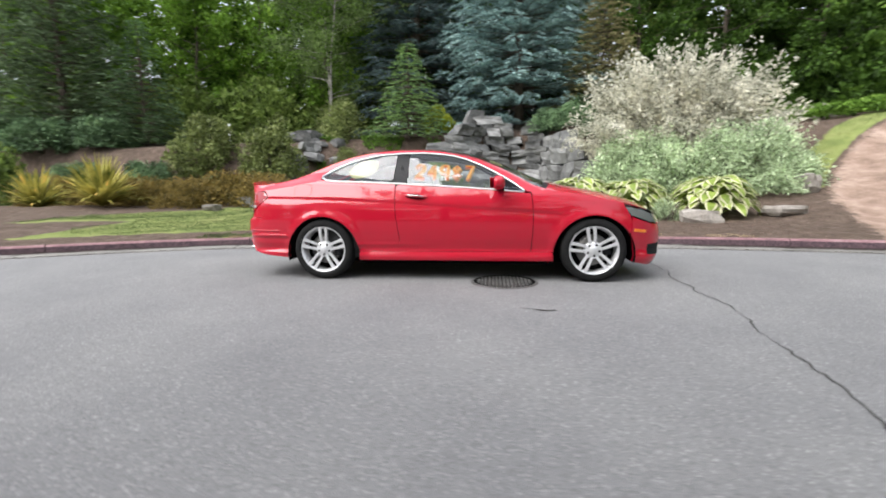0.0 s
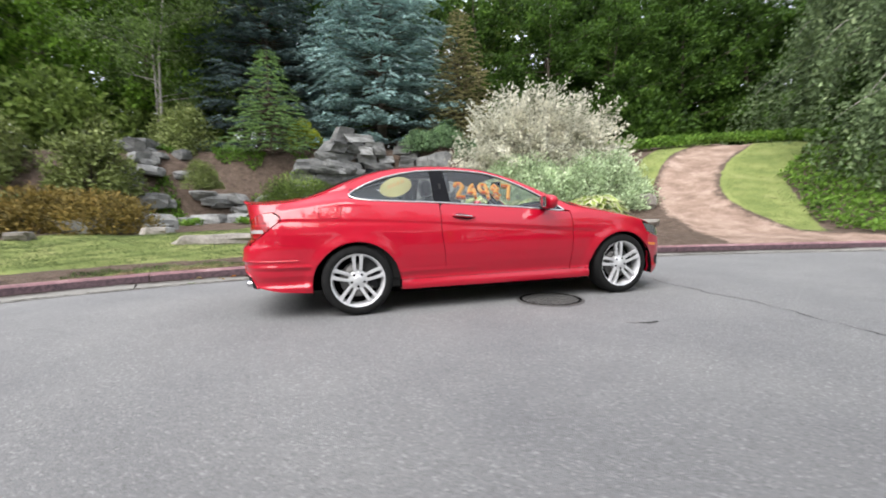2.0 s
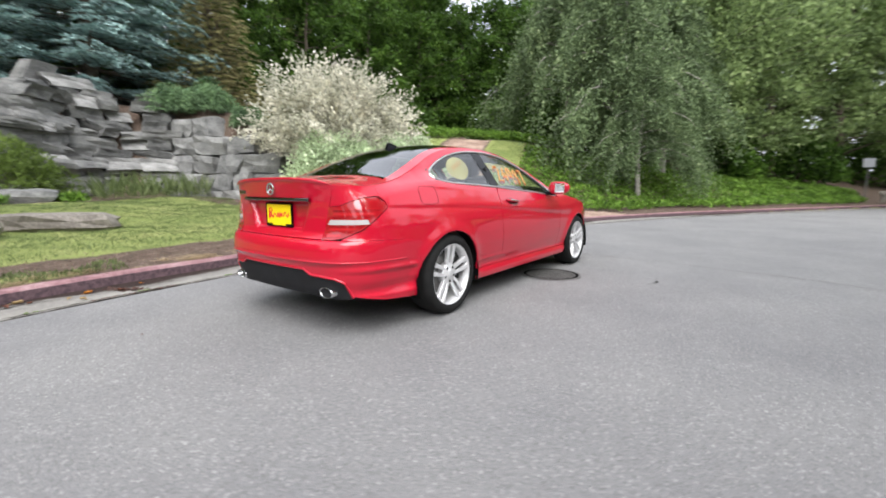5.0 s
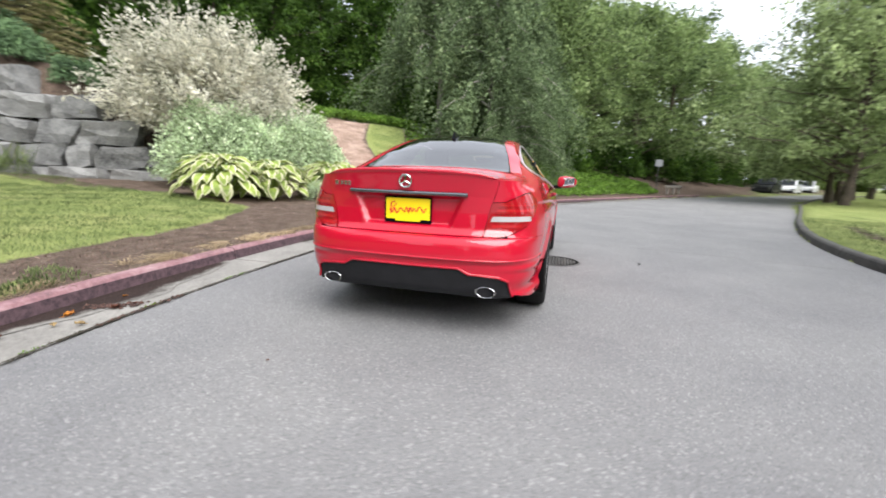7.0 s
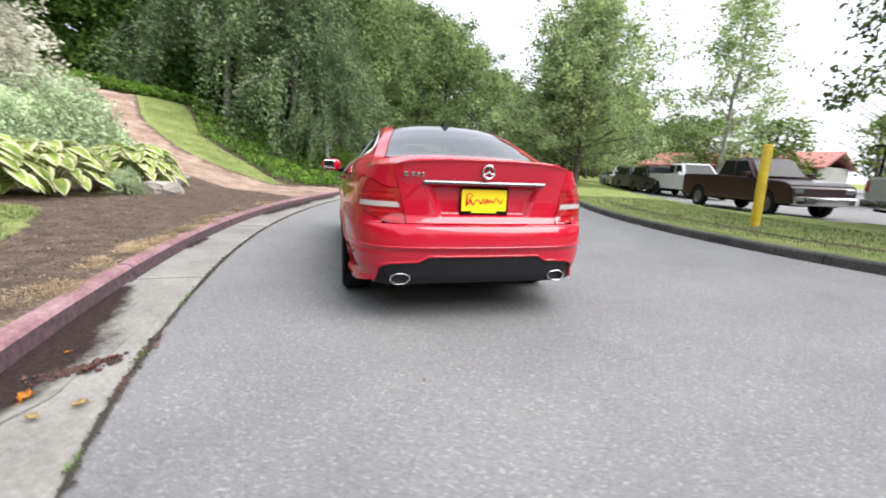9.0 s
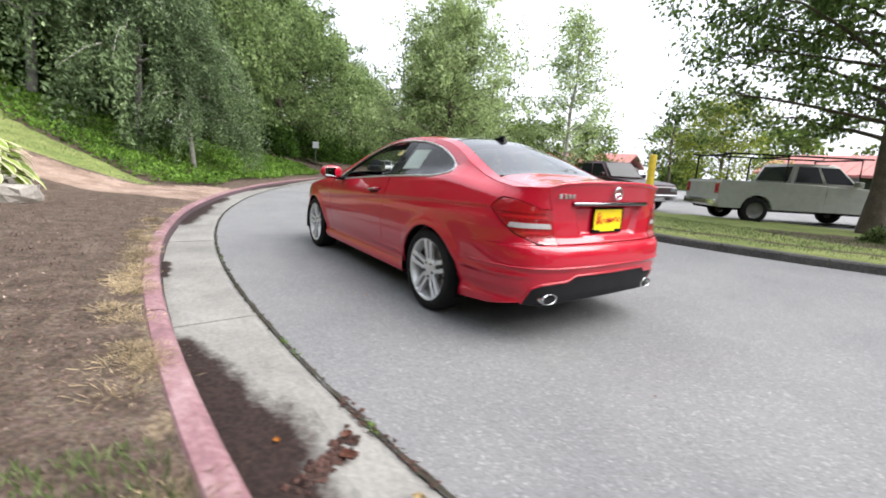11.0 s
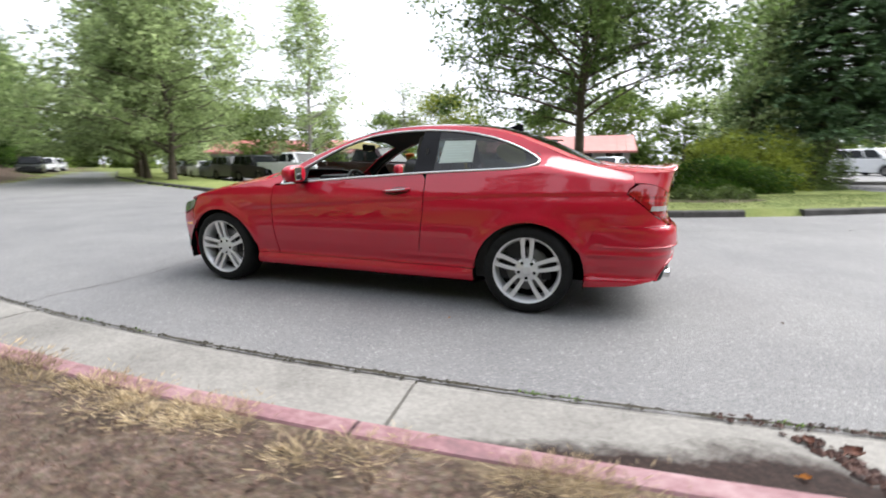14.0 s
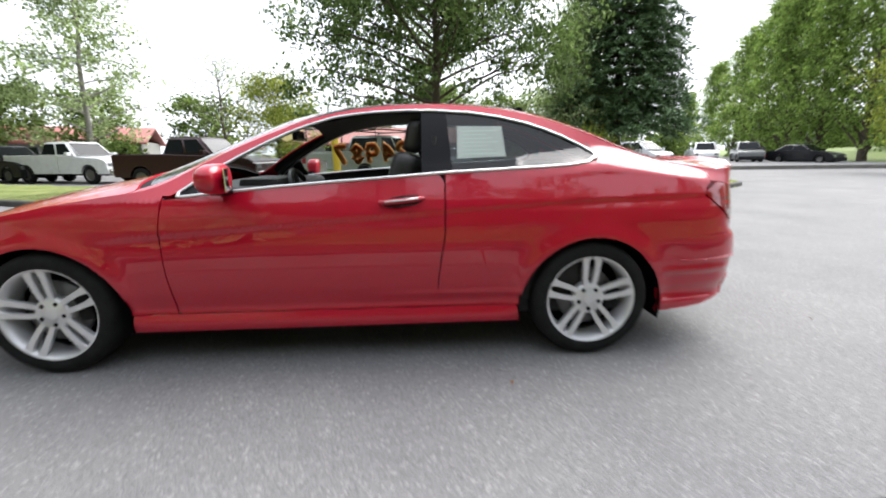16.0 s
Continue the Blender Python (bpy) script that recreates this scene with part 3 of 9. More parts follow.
_c = np.stack([np.interp(_fine, _t, _plan[:, k]) for k in (0, 1)], 1)
for _ in range(700):
    _c[1:-1] = 0.25 * _c[:-2] + 0.5 * _c[1:-1] + 0.25 * _c[2:]
    _c[0], _c[-1] = (_c[1][0], 0), (_c[-2][0], 0)
PLAN_S = np.r_[0, np.cumsum(np.linalg.norm(np.diff(_c, axis=0), axis=1))]
PLAN = _c
_tan = np.gradient(_c, axis=0)
_tan /= np.linalg.norm(_tan, axis=1, keepdims=True)
PLAN_N = np.stack([-_tan[:, 1], _tan[:, 0]], 1)


def s_of_x(x):
    """Along the outline: where the flank passes x."""
    i = np.argmax(PLAN[:, 1] > 0.6), len(PLAN) - np.argmax(PLAN[::-1, 1] > 0.6)
    return np.interp(x, PLAN[i[0] : i[1], 0], PLAN_S[i[0] : i[1]])


def s_rear(y):
    k = np.argmax(PLAN[:, 1] > 0.8)
    return np.interp(y, PLAN[:k, 1], PLAN_S[:k])


def s_front(y):
    k = len(PLAN) - np.argmax(PLAN[::-1, 1] > 0.8)
    return PLAN_S[-1] - np.interp(y, PLAN[k:, 1][::-1], (PLAN_S[-1] - PLAN_S[k:])[::-1])


RAIL = np.array([(-2.4, 0.965), (-2.25, 0.985), (-2.1, 1.0), (-1.9, 1.028), (-1.75, 1.062), (-1.6, 1.115), (-1.453, 1.178), (-1.25, 1.258), (-1.1, 1.302), (-0.95, 1.33), (-0.786, 1.348), (-0.6, 1.357), (-0.425, 1.356), (-0.25, 1.346), (-0.109, 1.328), (0.0, 1.305), (0.125, 1.27), (0.25, 1.225), (0.356, 1.18), (0.45, 1.138), (0.548, 1.09), (0.65, 1.032), (0.74, 0.975), (0.82, 0.935), (0.92, 0.912), (1.05, 0.895), (1.3, 0.855), (1.59, 0.797), (1.76, 0.752), (1.87, 0.708), (2.0, 0.655), (2.2, 0.60)])
CREST = np.array([(-2.42, 1.03), (-2.3, 1.043), (-2.15, 1.05), (-1.95, 1.064), (-1.82, 1.085), (-1.65, 1.165), (-1.5, 1.235), (-1.3, 1.312), (-1.15, 1.352), (-1.0, 1.378), (-0.8, 1.396), (-0.6, 1.402), (-0.35, 1.40), (-0.1, 1.383), (0.1, 1.352), (0.28, 1.31), (0.45, 1.243), (0.6, 1.18), (0.8, 1.09), (0.95, 1.025), (1.02, 1.0), (1.2, 0.965), (1.4, 0.928), (1.6, 0.884), (1.8, 0.828), (1.95, 0.77), (2.05, 0.715), (2.12, 0.66), (2.25, 0.58)])
BELT = np.array([(-2.5, 0.93), (-2.2, 0.95), (-1.9, 1.0), (-1.6, 1.035), (-1.43, 1.045), (-1.25, 1.028), (-0.6, 0.996), (0.0, 0.955), (0.45, 0.918), (0.78, 0.882), (1.2, 0.86), (1.7, 0.75), (2.2, 0.6)])


def curve_of(tab):
    """A rounded curve through a short table."""
    x = np.linspace(tab[0, 0], tab[-1, 0], 900)
    z = np.interp(x, tab[:, 0], tab[:, 1])
    for _ in range(60):
        z[1:-1] = 0.25 * z[:-2] + 0.5 * z[1:-1] + 0.25 * z[2:]
    return lambda q: np.interp(q, x, z)


rail, crest, belt = curve_of(RAIL), curve_of(CREST), curve_of(BELT)


SIDE = np.array([(0.05, 0.14), (0.10, 0.11), (0.165, 0.065), (0.19, 0.042), (0.235, 0.028), (0.262, 0.030), (0.30, 0.048), (0.325, 0.050), (0.42, 0.026), (0.52, 0.010), (0.62, 0.002), (0.74, 0.003), (0.80, 0.011), (0.86, 0.029), (0.92, 0.053), (0.98, 0.078), (1.05, 0.098), (1.6, 0.16)])
REAR = np.array([(0.08, 0.22), (0.14, 0.17), (0.20, 0.11), (0.25, 0.07), (0.31, 0.042), (0.40, 0.026), (0.45, 0.021), (0.490, 0.017), (0.504, 0.001), (0.54, 0.0), (0.59, 0.004), (0.625, 0.012), (0.645, 0.024), (0.660, 0.058), (0.70, 0.078), (0.80, 0.084), (0.90, 0.076), (0.985, 0.060), (1.03, 0.050), (1.07, 0.046), (1.2, 0.046)])


def rounded(tab, turns):
    x = np.linspace(tab[0, 0], tab[-1, 0], 1500)
    v = np.interp(x, tab[:, 0], tab[:, 1])
    for _ in range(turns):
        v[1:-1] = 0.25 * v[:-2] + 0.5 * v[1:-1] + 0.25 * v[2:]
    return lambda q: np.interp(q, x, v)


side_prof, rear_prof = rounded(SIDE, 160), rounded(REAR, 60)


def side_inset(x, z):
    prof = side_prof(z)
    line = np.interp(x, [-2.2, -1.9, -1.3, -0.6, 0.43, 1.0, 1.3], [0.87, 0.866, 0.85, 0.81, 0.735, 0.69, 0.66])
    below = line - z
    prof = prof + 0.011 * np.exp(-np.clip(below, 0, 1) / 0.075) * sstep(-0.012, 0.020, below) * np.interp(x, [-2.1, -1.95, 0.9, 1.2], [0, 1, 1, 0])
    # low swage that dies out along the door
    prof = prof - 0.006 * np.exp(-(((z - 0.372) / 0.018) ** 2)) * np.interp(x, [-1.0, -0.96, -0.4, -0.2], [1, 1, 0.7, 0])
    # the bumper's corners stand out to the full width
    prof = prof * (1 - 0.8 * np.interp(x, [-2.2, -1.85], [1, 0]) * (1 - sstep(0.56, 0.66, z)) * sstep(0.28, 0.42, z))
    b = belt(x)
    h = np.clip(z - b, 0, 1)
    house = np.interp(x, [-2.2, -1.75, -1.35, 0.55, 0.85, 1.0], [0.25, 0.6, 1, 1, 0.7, 0.2])
    prof = prof + house * (0.012 * sstep(0.0, 0.012, h) * np.interp(x, [-1.55, -1.4, 0.7, 0.9], [0, 1, 1, 0]) + 0.50 * h + 0.42 * h * h)
    # the rear pillars lean in above a broad shoulder
    prof = prof + np.interp(x, [-2.25, -2.05, -1.8, -1.6, -1.3, -0.9, -0.4], [0, 0.04, 0.10, 0.11, 0.075, 0.03, 0]) * sstep(-0.05, np.interp(x, [-1.9, -1.5], [0.045, 0.10]), z - b)
    for wx in (-1.38, 1.38):
        r = np.hypot(x - wx, z - 0.277)
        prof = prof - 0.018 * np.exp(-(((r - 0.392) / 0.055) ** 2)) * sstep(0.2, 0.3, z)
    # two ribs along the rear bumper's flank
    prof = prof - np.interp(x, [-2.3, -2.2, -1.80, -1.76], [1, 1, 1, 0]) * (0.012 * np.exp(-(((z - 0.455) / 0.014) ** 2)) + 0.014 * np.exp(-(((z - 0.285) / 0.02) ** 2)))
    # nose falls away in front of the wheel
    prof = prof + 0.5 * np.clip(x - 1.45, 0, 1) ** 2 * np.clip(z - 0.62, 0, 1)
    return prof


def rear_inset(y, z):
    prof = rear_prof(z)
    # hollow for the number plate
    edge = np.interp(z, [0.695, 0.893], [0.300, 0.385])
    hollow = sstep(0.69, 0.72, z) * (1 - sstep(0.885, 0.897, z)) * (1 - sstep(edge - 0.035, edge, np.abs(y)))
    return prof + 0.036 * hollow


def front_inset(y, z):
    return np.interp(z, [0.10, 0.17, 0.25, 0.40, 0.50, 0.60, 0.68, 0.75], [0.12, 0.05, 0.012, 0.0, 0.006, 0.03, 0.075, 0.15])


def wrap(s, z, side=1, out=0.0):
    """The body's flank, tail and nose: a place from the way round the outline and the height."""
    s, z = np.asarray(s, float), np.asarray(z, float)
    px, py = np.interp(s, PLAN_S, PLAN[:, 0]), np.interp(s, PLAN_S, PLAN[:, 1])
    nx, ny = np.interp(s, PLAN_S, PLAN_N[:, 0]), np.interp(s, PLAN_S, PLAN_N[:, 1])
    w = ny * ny
    end = np.where(px < 0, rear_inset(py, z), front_inset(py, z))
    inset = w * side_inset(px, z) + (1 - w) * end - out
    return np.stack([px - nx * inset, side * (py - ny * inset), z], -1)


_RX = np.linspace(-2.30, 2.10, 600)
_E = wrap(s_of_x(_RX), rail(_RX))


def rail_y(x):
    return np.interp(x, _RX, _E[:, 1])


def half_width(x):
    """Half of the width from which the roof, bonnet and tail are arched."""
    x = np.asarray(x, float)
    tail = np.interp(x, [-2.45, -2.3, -2.2, -2.1], [0.655, 0.705, 0.745, float(rail_y(-2.1))])
    nose = np.interp(x, [1.9, 2.0, 2.08, 2.14], [1, 0.95, 0.85, 0.66])
    return np.where(x < -2.1, tail, rail_y(x) * nose)


def arch(x, u):
    r, c = rail(x), crest(x)
    p = np.interp(x, [-2.3, -1.9, -1.2, 0.3, 1.0, 1.6], [3.0, 3.2, 2.5, 2.5, 2.6, 2.4])
    return r + (c - r) * (1 - np.minimum(np.abs(u), 1.3) ** p)


def top(x, u, out=0.0):
    """Bonnet, roof and tail from above: along x, and across from -1 to 1."""
    x, u = np.asarray(x, float), np.asarray(u, float)
    return np.stack([x, u * half_width(x), arch(x, u) + out], -1)


def rim(s):
    """Where the tail's upright skin meets its deck: height, and the deck's x and u."""
    s = np.asarray(s, float)
    z = np.full(np.shape(s), 0.98)
    for _ in range(12):
        p = wrap(s, z)
        u = p[..., 1] / half_width(p[..., 0])
        z = 0.5 * z + 0.5 * arch(p[..., 0], u)
    p = wrap(s, z)
    return z, p[..., 0], p[..., 1] / half_width(p[..., 0])


def densify(loop, step):
    out = []
    for a, b in zip(loop, loop[1:] + loop[:1]):
        n = max(1, int(math.ceil(math.hypot(b[0] - a[0], b[1] - a[1]) / step)))
        out += [(a[0] + (b[0] - a[0]) * i / n, a[1] + (b[1] - a[1]) * i / n) for i in range(n)]
    return np.array(out)


def inside(pts, loop):
    x, y = pts[:, 0], pts[:, 1]
    ok = np.zeros(len(pts), bool)
    for (x0, y0), (x1, y1) in zip(loop, np.roll(loop, -1, axis=0)):
        c = (y0 > y) != (y1 > y)
        ok ^= c & (x < (x1 - x0) * (y - y0) / ((y1 - y0) if y1 != y0 else 1e-12) + x0)
    return ok


def panel(name, loop, surf, material, parent, label="", step=0.03, flip=False, lip=0.012, grid=(0, 0), holes=()):
    """A pressed panel: the part of a surface inside an outline, with its edges turned in by lip."""
    ring = densify([tuple(p) for p in loop], step)
    rings = [ring] + [densify([tuple(p) for p in h], step) for h in holes]
    lo, hi = ring.min(0), ring.max(0)
    sx, sy = grid[0] or step, grid[1] or step
    gx, gy = np.meshgrid(np.arange(lo[0] + sx / 2, hi[0], sx), np.arange(lo[1] + sy / 2, hi[1], sy))
    cand = np.stack([gx.ravel() + np.where((np.arange(gx.size) // gx.shape[1]) % 2, sx * 0.25, 0), gy.ravel()], 1)
    keep = inside(cand, ring)
    for h in rings[1:]:
        keep &= ~inside(cand, h)
    for h in rings:
        d = np.min(np.hypot((cand[:, None, 0] - h[None, :, 0]), (cand[:, None, 1] - h[None, :, 1])), axis=1)
        keep &= d > 0.45 * min(sx, sy)
    pts = np.concatenate(rings + [cand[keep]])
    edges, n = [], 0
    for h in rings:
        edges += [(n + i, n + (i + 1) % len(h)) for i in range(len(h))]
        n += len(h)
    vs, _, fs, _, _, _ = delaunay_2d_cdt([Vector(p) for p in pts], edges, [], 0, 1e-6)
    vs = np.array([tuple(v) for v in vs])
    fs = np.array([f for f in fs if len(f) == 3])
    mid = vs[fs].mean(1)
    ok = inside(mid, ring)
    for h in rings[1:]:
        ok &= ~inside(mid, h)
    fs = fs[ok]
    e, k = 9e-3, 2e-3
    P = surf(vs[:, 0], vs[:, 1])
    N = np.cross(surf(vs[:, 0] + e, vs[:, 1]) - surf(vs[:, 0] - e, vs[:, 1]), surf(vs[:, 0], vs[:, 1] + k) - surf(vs[:, 0], vs[:, 1] - k))
    N /= np.linalg.norm(N, axis=1, keepdims=True) + 1e-12
    # faces look outwards, away from the car's inside
    core = np.stack([np.clip(P[:, 0], -1.4, 1.2), 0 * P[:, 1], np.full(len(P), 0.6)], 1)
    fn = np.cross(P[fs[:, 1]] - P[fs[:, 0]], P[fs[:, 2]] - P[fs[:, 0]])
    if np.sum(fn * (P - core)[fs].mean(1)) < 0:
        fs = fs[:, ::-1]
    if np.sum(N * (P - core)) < 0:
        N = -N
    V, F, NN = [P], [fs], [N]
    if lip:
        cnt = {}
        for f in fs:
            for a, b in ((f[0], f[1]), (f[1], f[2]), (f[2], f[0])):
                cnt[(a, b)] = 1
        rim = [k for k in cnt if (k[1], k[0]) not in cnt]
        ids = sorted({a for k in rim for a in k})
        at = {v: len(P) + i for i, v in enumerate(ids)}
        at2 = {v: len(P) + len(ids) + i for i, v in enumerate(ids)}
        V += [P[ids], P[ids] - N[ids] * lip]
        q = np.array([(at[b], at[a], at2[a], at2[b]) for a, b in rim])
        c = P.mean(0)
        out = np.zeros((len(ids), 3))
        for a, b in rim:
            t = P[b] - P[a]
            for v in (a, b):
                out[at[v] - len(P)] += np.cross(t, N[v])
        out /= np.linalg.norm(out, axis=1, keepdims=True) + 1e-12
        NN += [out, out]
        F.append(q)
    me = np_mesh(name, np.concatenate(V), F, material, True)
    me.normals_split_custom_set_from_vertices([tuple(v) for v in np.concatenate(NN)])
    return part(name, me, material, parent, label)


def tube_part(name, pts, r, material, parent, label="", sides=8, closed=False, flat=1.0):
    pts = np.asarray(pts, float)
    if closed:
        pts = np.concatenate([pts, pts[:1]])
    V, F = tube_arrays(pts, np.full(len(pts), r), sides)
    return part(name, np_mesh(name, V, F, material, True), material, parent, label)


def arch_points(wx, r=0.386, z0=0.20, n=28, zc=0.277):
    a0 = math.asin((z0 - zc) / r)
    return [(wx + r * math.cos(a), zc + r * math.sin(a)) for a in np.linspace(a0, math.pi - a0, n)]


def flank(pts):
    """Outline points given as (x, z) on the flank, turned into (way round, z)."""
    return [(float(s_of_x(x)), z) for x, z in pts]


WINDOW_UPPER = [(-1.426, 1.088), (-1.37, 1.128), (-1.279, 1.176), (-1.18, 1.217), (-1.074, 1.252), (-0.92, 1.287), (-0.754, 1.311), (-0.557, 1.322), (-0.40, 1.322), (-0.248, 1.314), (-0.12, 1.301), (-0.019, 1.284), (0.10, 1.248), (0.207, 1.207), (0.32, 1.153), (0.432, 1.093), (0.53, 1.035), (0.619, 0.975), (0.70, 0.912)]
WINDOW_LOWER = [(0.70, 0.893), (0.45, 0.918), (0.2, 0.940), (0.0, 0.955), (-0.3, 0.975), (-0.6, 0.996), (-0.9, 1.011), (-1.1, 1.020), (-1.25, 1.028), (-1.36, 1.042), (-1.418, 1.066)]


def upper_at(x):
    a = np.array(WINDOW_UPPER)
    return float(np.interp(x, a[:, 0], a[:, 1]))


def lower_at(x):
    a = np.array(WINDOW_LOWER)[::-1]
    return float(np.interp(x, a[:, 0], a[:, 1]))


def coupe():
    car = tagged(empty("coupe_car"), "glossy red two-door coupe parked on the asphalt road", "car")
    g = 0.0022
    # underbody and inner shell that close the gaps
    low = [(-2.08, 0.52), (-1.98, 0.62), (-1.78, 0.60), (-1.02, 0.60), (-0.96, 0.70), (0.96, 0.70), (1.02, 0.60), (1.76, 0.60), (1.9, 0.66), (2.02, 0.55)]
    bm = bmesh.new()
    ring = [(x, y) for x, y in low] + [(x, -y) for x, y in low[::-1]]
    lo_v = [bm.verts.new((x, y, 0.15 if abs(x) < 1.3 else 0.25)) for x, y in ring]
    hi_v = [bm.verts.new((x, y, 0.60)) for x, y in ring]
    bm.faces.new(lo_v)
    for i in range(len(ring)):
        j = (i + 1) % len(ring)
        bm.faces.new((lo_v[i], lo_v[j], hi_v[j], hi_v[i]))
    part("underbody", bm, DARK_VOID, car)

    for side in (1, -1):
        flip = side > 0
        surf = lambda s, z, k=side: wrap(s, z, k)
        S = lambda o, k=side: (lambda s, z: wrap(s, z, k, o))
        # front wing
        arch_f = [p for p in arch_points(1.38, z0=0.30)[::-1] if p[0] < 1.38 or p[1] > 0.47]
        wing = flank([(0.776 + g, 0.300)] + arch_f + [(1.722, 0.465), (1.735, 0.60), (1.72, 0.655), (1.665, 0.742)] + [(x, float(rail(x))) for x in np.linspace(1.64, 0.80, 14)] + [(0.772, 0.90), (0.785, 0.80), (0.795, 0.70), (0.792, 0.50)])
        panel("front_wing", wing, surf, PAINT, car, step=0.022, flip=flip, grid=(0.028, 0.012))
        # door skin
        door = flank([(0.772 - g, 0.300), (0.788 - g, 0.50), (0.791 - g, 0.70), (0.781 - g, 0.80), (0.768 - g, 0.882)] + [(x, float(belt(x)) - 0.004) for x in np.linspace(0.70, -0.57, 20)] + [(-0.598, 0.95), (-0.596, 0.70), (-0.578, 0.59), (-0.560, 0.45), (-0.552, 0.300)])
        d = panel("door", door, surf, PAINT, car, step=0.024, flip=flip, grid=(0.028, 0.012))
        # handle: the bowl's shade painted as a flat dark patch, bar
        bowl = [(-0.39 + 0.105 * math.cos(a), 0.860 + 0.028 * math.sin(a) + 0.012 * math.cos(a) * -1) for a in np.linspace(0, 2 * math.pi, 22, endpoint=False)]
        panel("handle_bowl", flank(bowl), S(0.0025), LAMP_DEEP, d, step=0.02, flip=flip, lip=0)
        q = np.linspace(0, 1, 9)
        hx = -0.49 + 0.215 * q
        base = wrap(s_of_x(hx), 0.875 - 0.02 * q, side)
        pts = base + np.c_[np.zeros(9), side * (0.004 + 0.030 * np.sin(np.pi * q) ** 0.5), np.zeros(9)]
        tube_part("door_handle", pts, 0.0125, PAINT, d, "red door handle with a chrome strip")
        tube_part("handle_strip", pts[1:-1] + [0, side * 0.010, 0.004], 0.0055, CHROME, d)
        # rear quarter with pillar and roof rail
        arch_r = arch_points(-1.38, z0=0.305)
        up = [(x, z + 0.010) for x, z in WINDOW_UPPER]
        rails = [(x, float(rail(x))) for x in np.linspace(0.80, -2.06, 60)]
        quarter = flank([(-0.548, 0.300), (-0.984, 0.300)] + [p for p in arch_r if p[0] > -1.5 or p[1] > 0.47] + [(-1.728, 0.465), (-1.785, 0.56), (-1.83, 0.643), (-2.06, 0.652), (-2.306, 0.656), (-2.303, 0.664)] + [(-2.195, 0.718), (-2.094, 0.798), (-2.006, 0.864), (-2.022, 0.902), (-2.06, 0.930)] + rails[::-1] + [(0.776, 0.90), (0.735, 0.90)] + up[::-1] + [(-1.436, 1.075), (-1.425, 1.050)] + [(x, float(belt(x)) - 0.004) for x in np.linspace(-1.34, -0.606, 14)] + [(-0.606, 0.95), (-0.602, 0.70), (-0.584, 0.59), (-0.566, 0.45)])
        panel("rear_quarter", quarter, surf, PAINT, car, step=0.022, flip=flip, grid=(0.026, 0.012))
        # sill
        sill = flank([(-0.996, 0.208), (0.996, 0.204), (0.982, 0.296), (-0.982, 0.296)])
        panel("sill", sill, surf, PAINT, car, step=0.03, flip=flip, grid=(0.05, 0.018))
        # wheel arch liners
        for wx in (-1.38, 1.38):
            bm = bmesh.new()
            ap = arch_points(wx, 0.391, 0.2)
            rows = [[bm.verts.new((x, side * y, z)) for x, z in ap] for y in (0.868, 0.56)]
            for i in range(len(ap) - 1):
                bm.faces.new((rows[0][i], rows[0][i + 1], rows[1][i + 1], rows[1][i]))
            bm.faces.new(rows[1])
            part("arch_liner", bm, DARK_VOID, car)
        # dark lining behind the side frame
        frame_loop = [(x, float(rail(x)) - 0.006) for x in np.linspace(0.74, -1.50, 40)] + [(-1.52, 1.06)] + [(x, z + 0.004) for x, z in WINDOW_UPPER]
        panel("side_lining", flank(frame_loop), S(-0.024), TRIM_DARK, car, step=0.04, flip=flip, lip=0)
        low_loop = [(x, lower_at(x) - 0.006) for x in np.linspace(-1.36, 0.66, 16)] + [(0.66, 0.60), (-1.36, 0.72)]
        panel("side_lining", flank(low_loop), S(-0.028), TRIM_DARK, car, step=0.06, flip=flip, lip=0)
        # panes
        fr = [(x, z) for x, z in WINDOW_UPPER if x > -0.50]
        front_pane = [(-0.50, upper_at(-0.50))] + fr + [(0.70, 0.893)] + [(x, lower_at(x)) for x in np.linspace(0.6, -0.5, 10)]
        rr = [(x, z) for x, z in WINDOW_UPPER if x < -0.63]
        rear_pane = rr + [(-0.63, upper_at(-0.63)), (-0.63, lower_at(-0.63))] + [(x, lower_at(x)) for x in np.linspace(-0.75, -1.30, 7)] + [(-1.36, 1.042), (-1.418, 1.066)]
        inn = S(-0.006)
        if side < 0:
            panel("front_window", flank(front_pane), inn, GLASS_LIT_SIDE, car, "front side window with a painted price", step=0.05, flip=flip, lip=0)
        panel("rear_window_side", flank(rear_pane), inn, GLASS_SHADED_SIDE if side > 0 else GLASS_LIT_SIDE, car, "tinted rear side window", step=0.05, flip=flip, lip=0)
        sail = flank([(0.50, 1.046), (0.705, 0.906), (0.705, 0.893), (0.47, 0.917)])
        panel("mirror_triangle", sail, S(-0.002), GLOSS_BLACK, car, step=0.03, flip=flip, lip=0.004)
        pillar = flank([(-0.645, lower_at(-0.645)), (-0.485, lower_at(-0.485)), (-0.492, upper_at(-0.49) - 0.003), (-0.628, upper_at(-0.628) - 0.003)])
        panel("middle_pillar", pillar, S(-0.003), GLOSS_BLACK, car, step=0.03, flip=flip, lip=0.01)
        # bright window surround
        loop = np.array([(float(s_of_x(x)), z) for x, z in densify([tuple(p) for p in WINDOW_UPPER + WINDOW_LOWER], 0.03)])
        tube_part("window_surround", wrap(loop[:, 0], loop[:, 1], side, 0.001), 0.0085, SATIN, car, "satin silver window surround", 6, True)
        # mirror
        m = np.array([(0.0, 0, 0)])
        bm = bmesh.new()
        bmesh.ops.create_uvsphere(bm, u_segments=20, v_segments=12, radius=1.0)
        for v in bm.verts:
            c = v.co
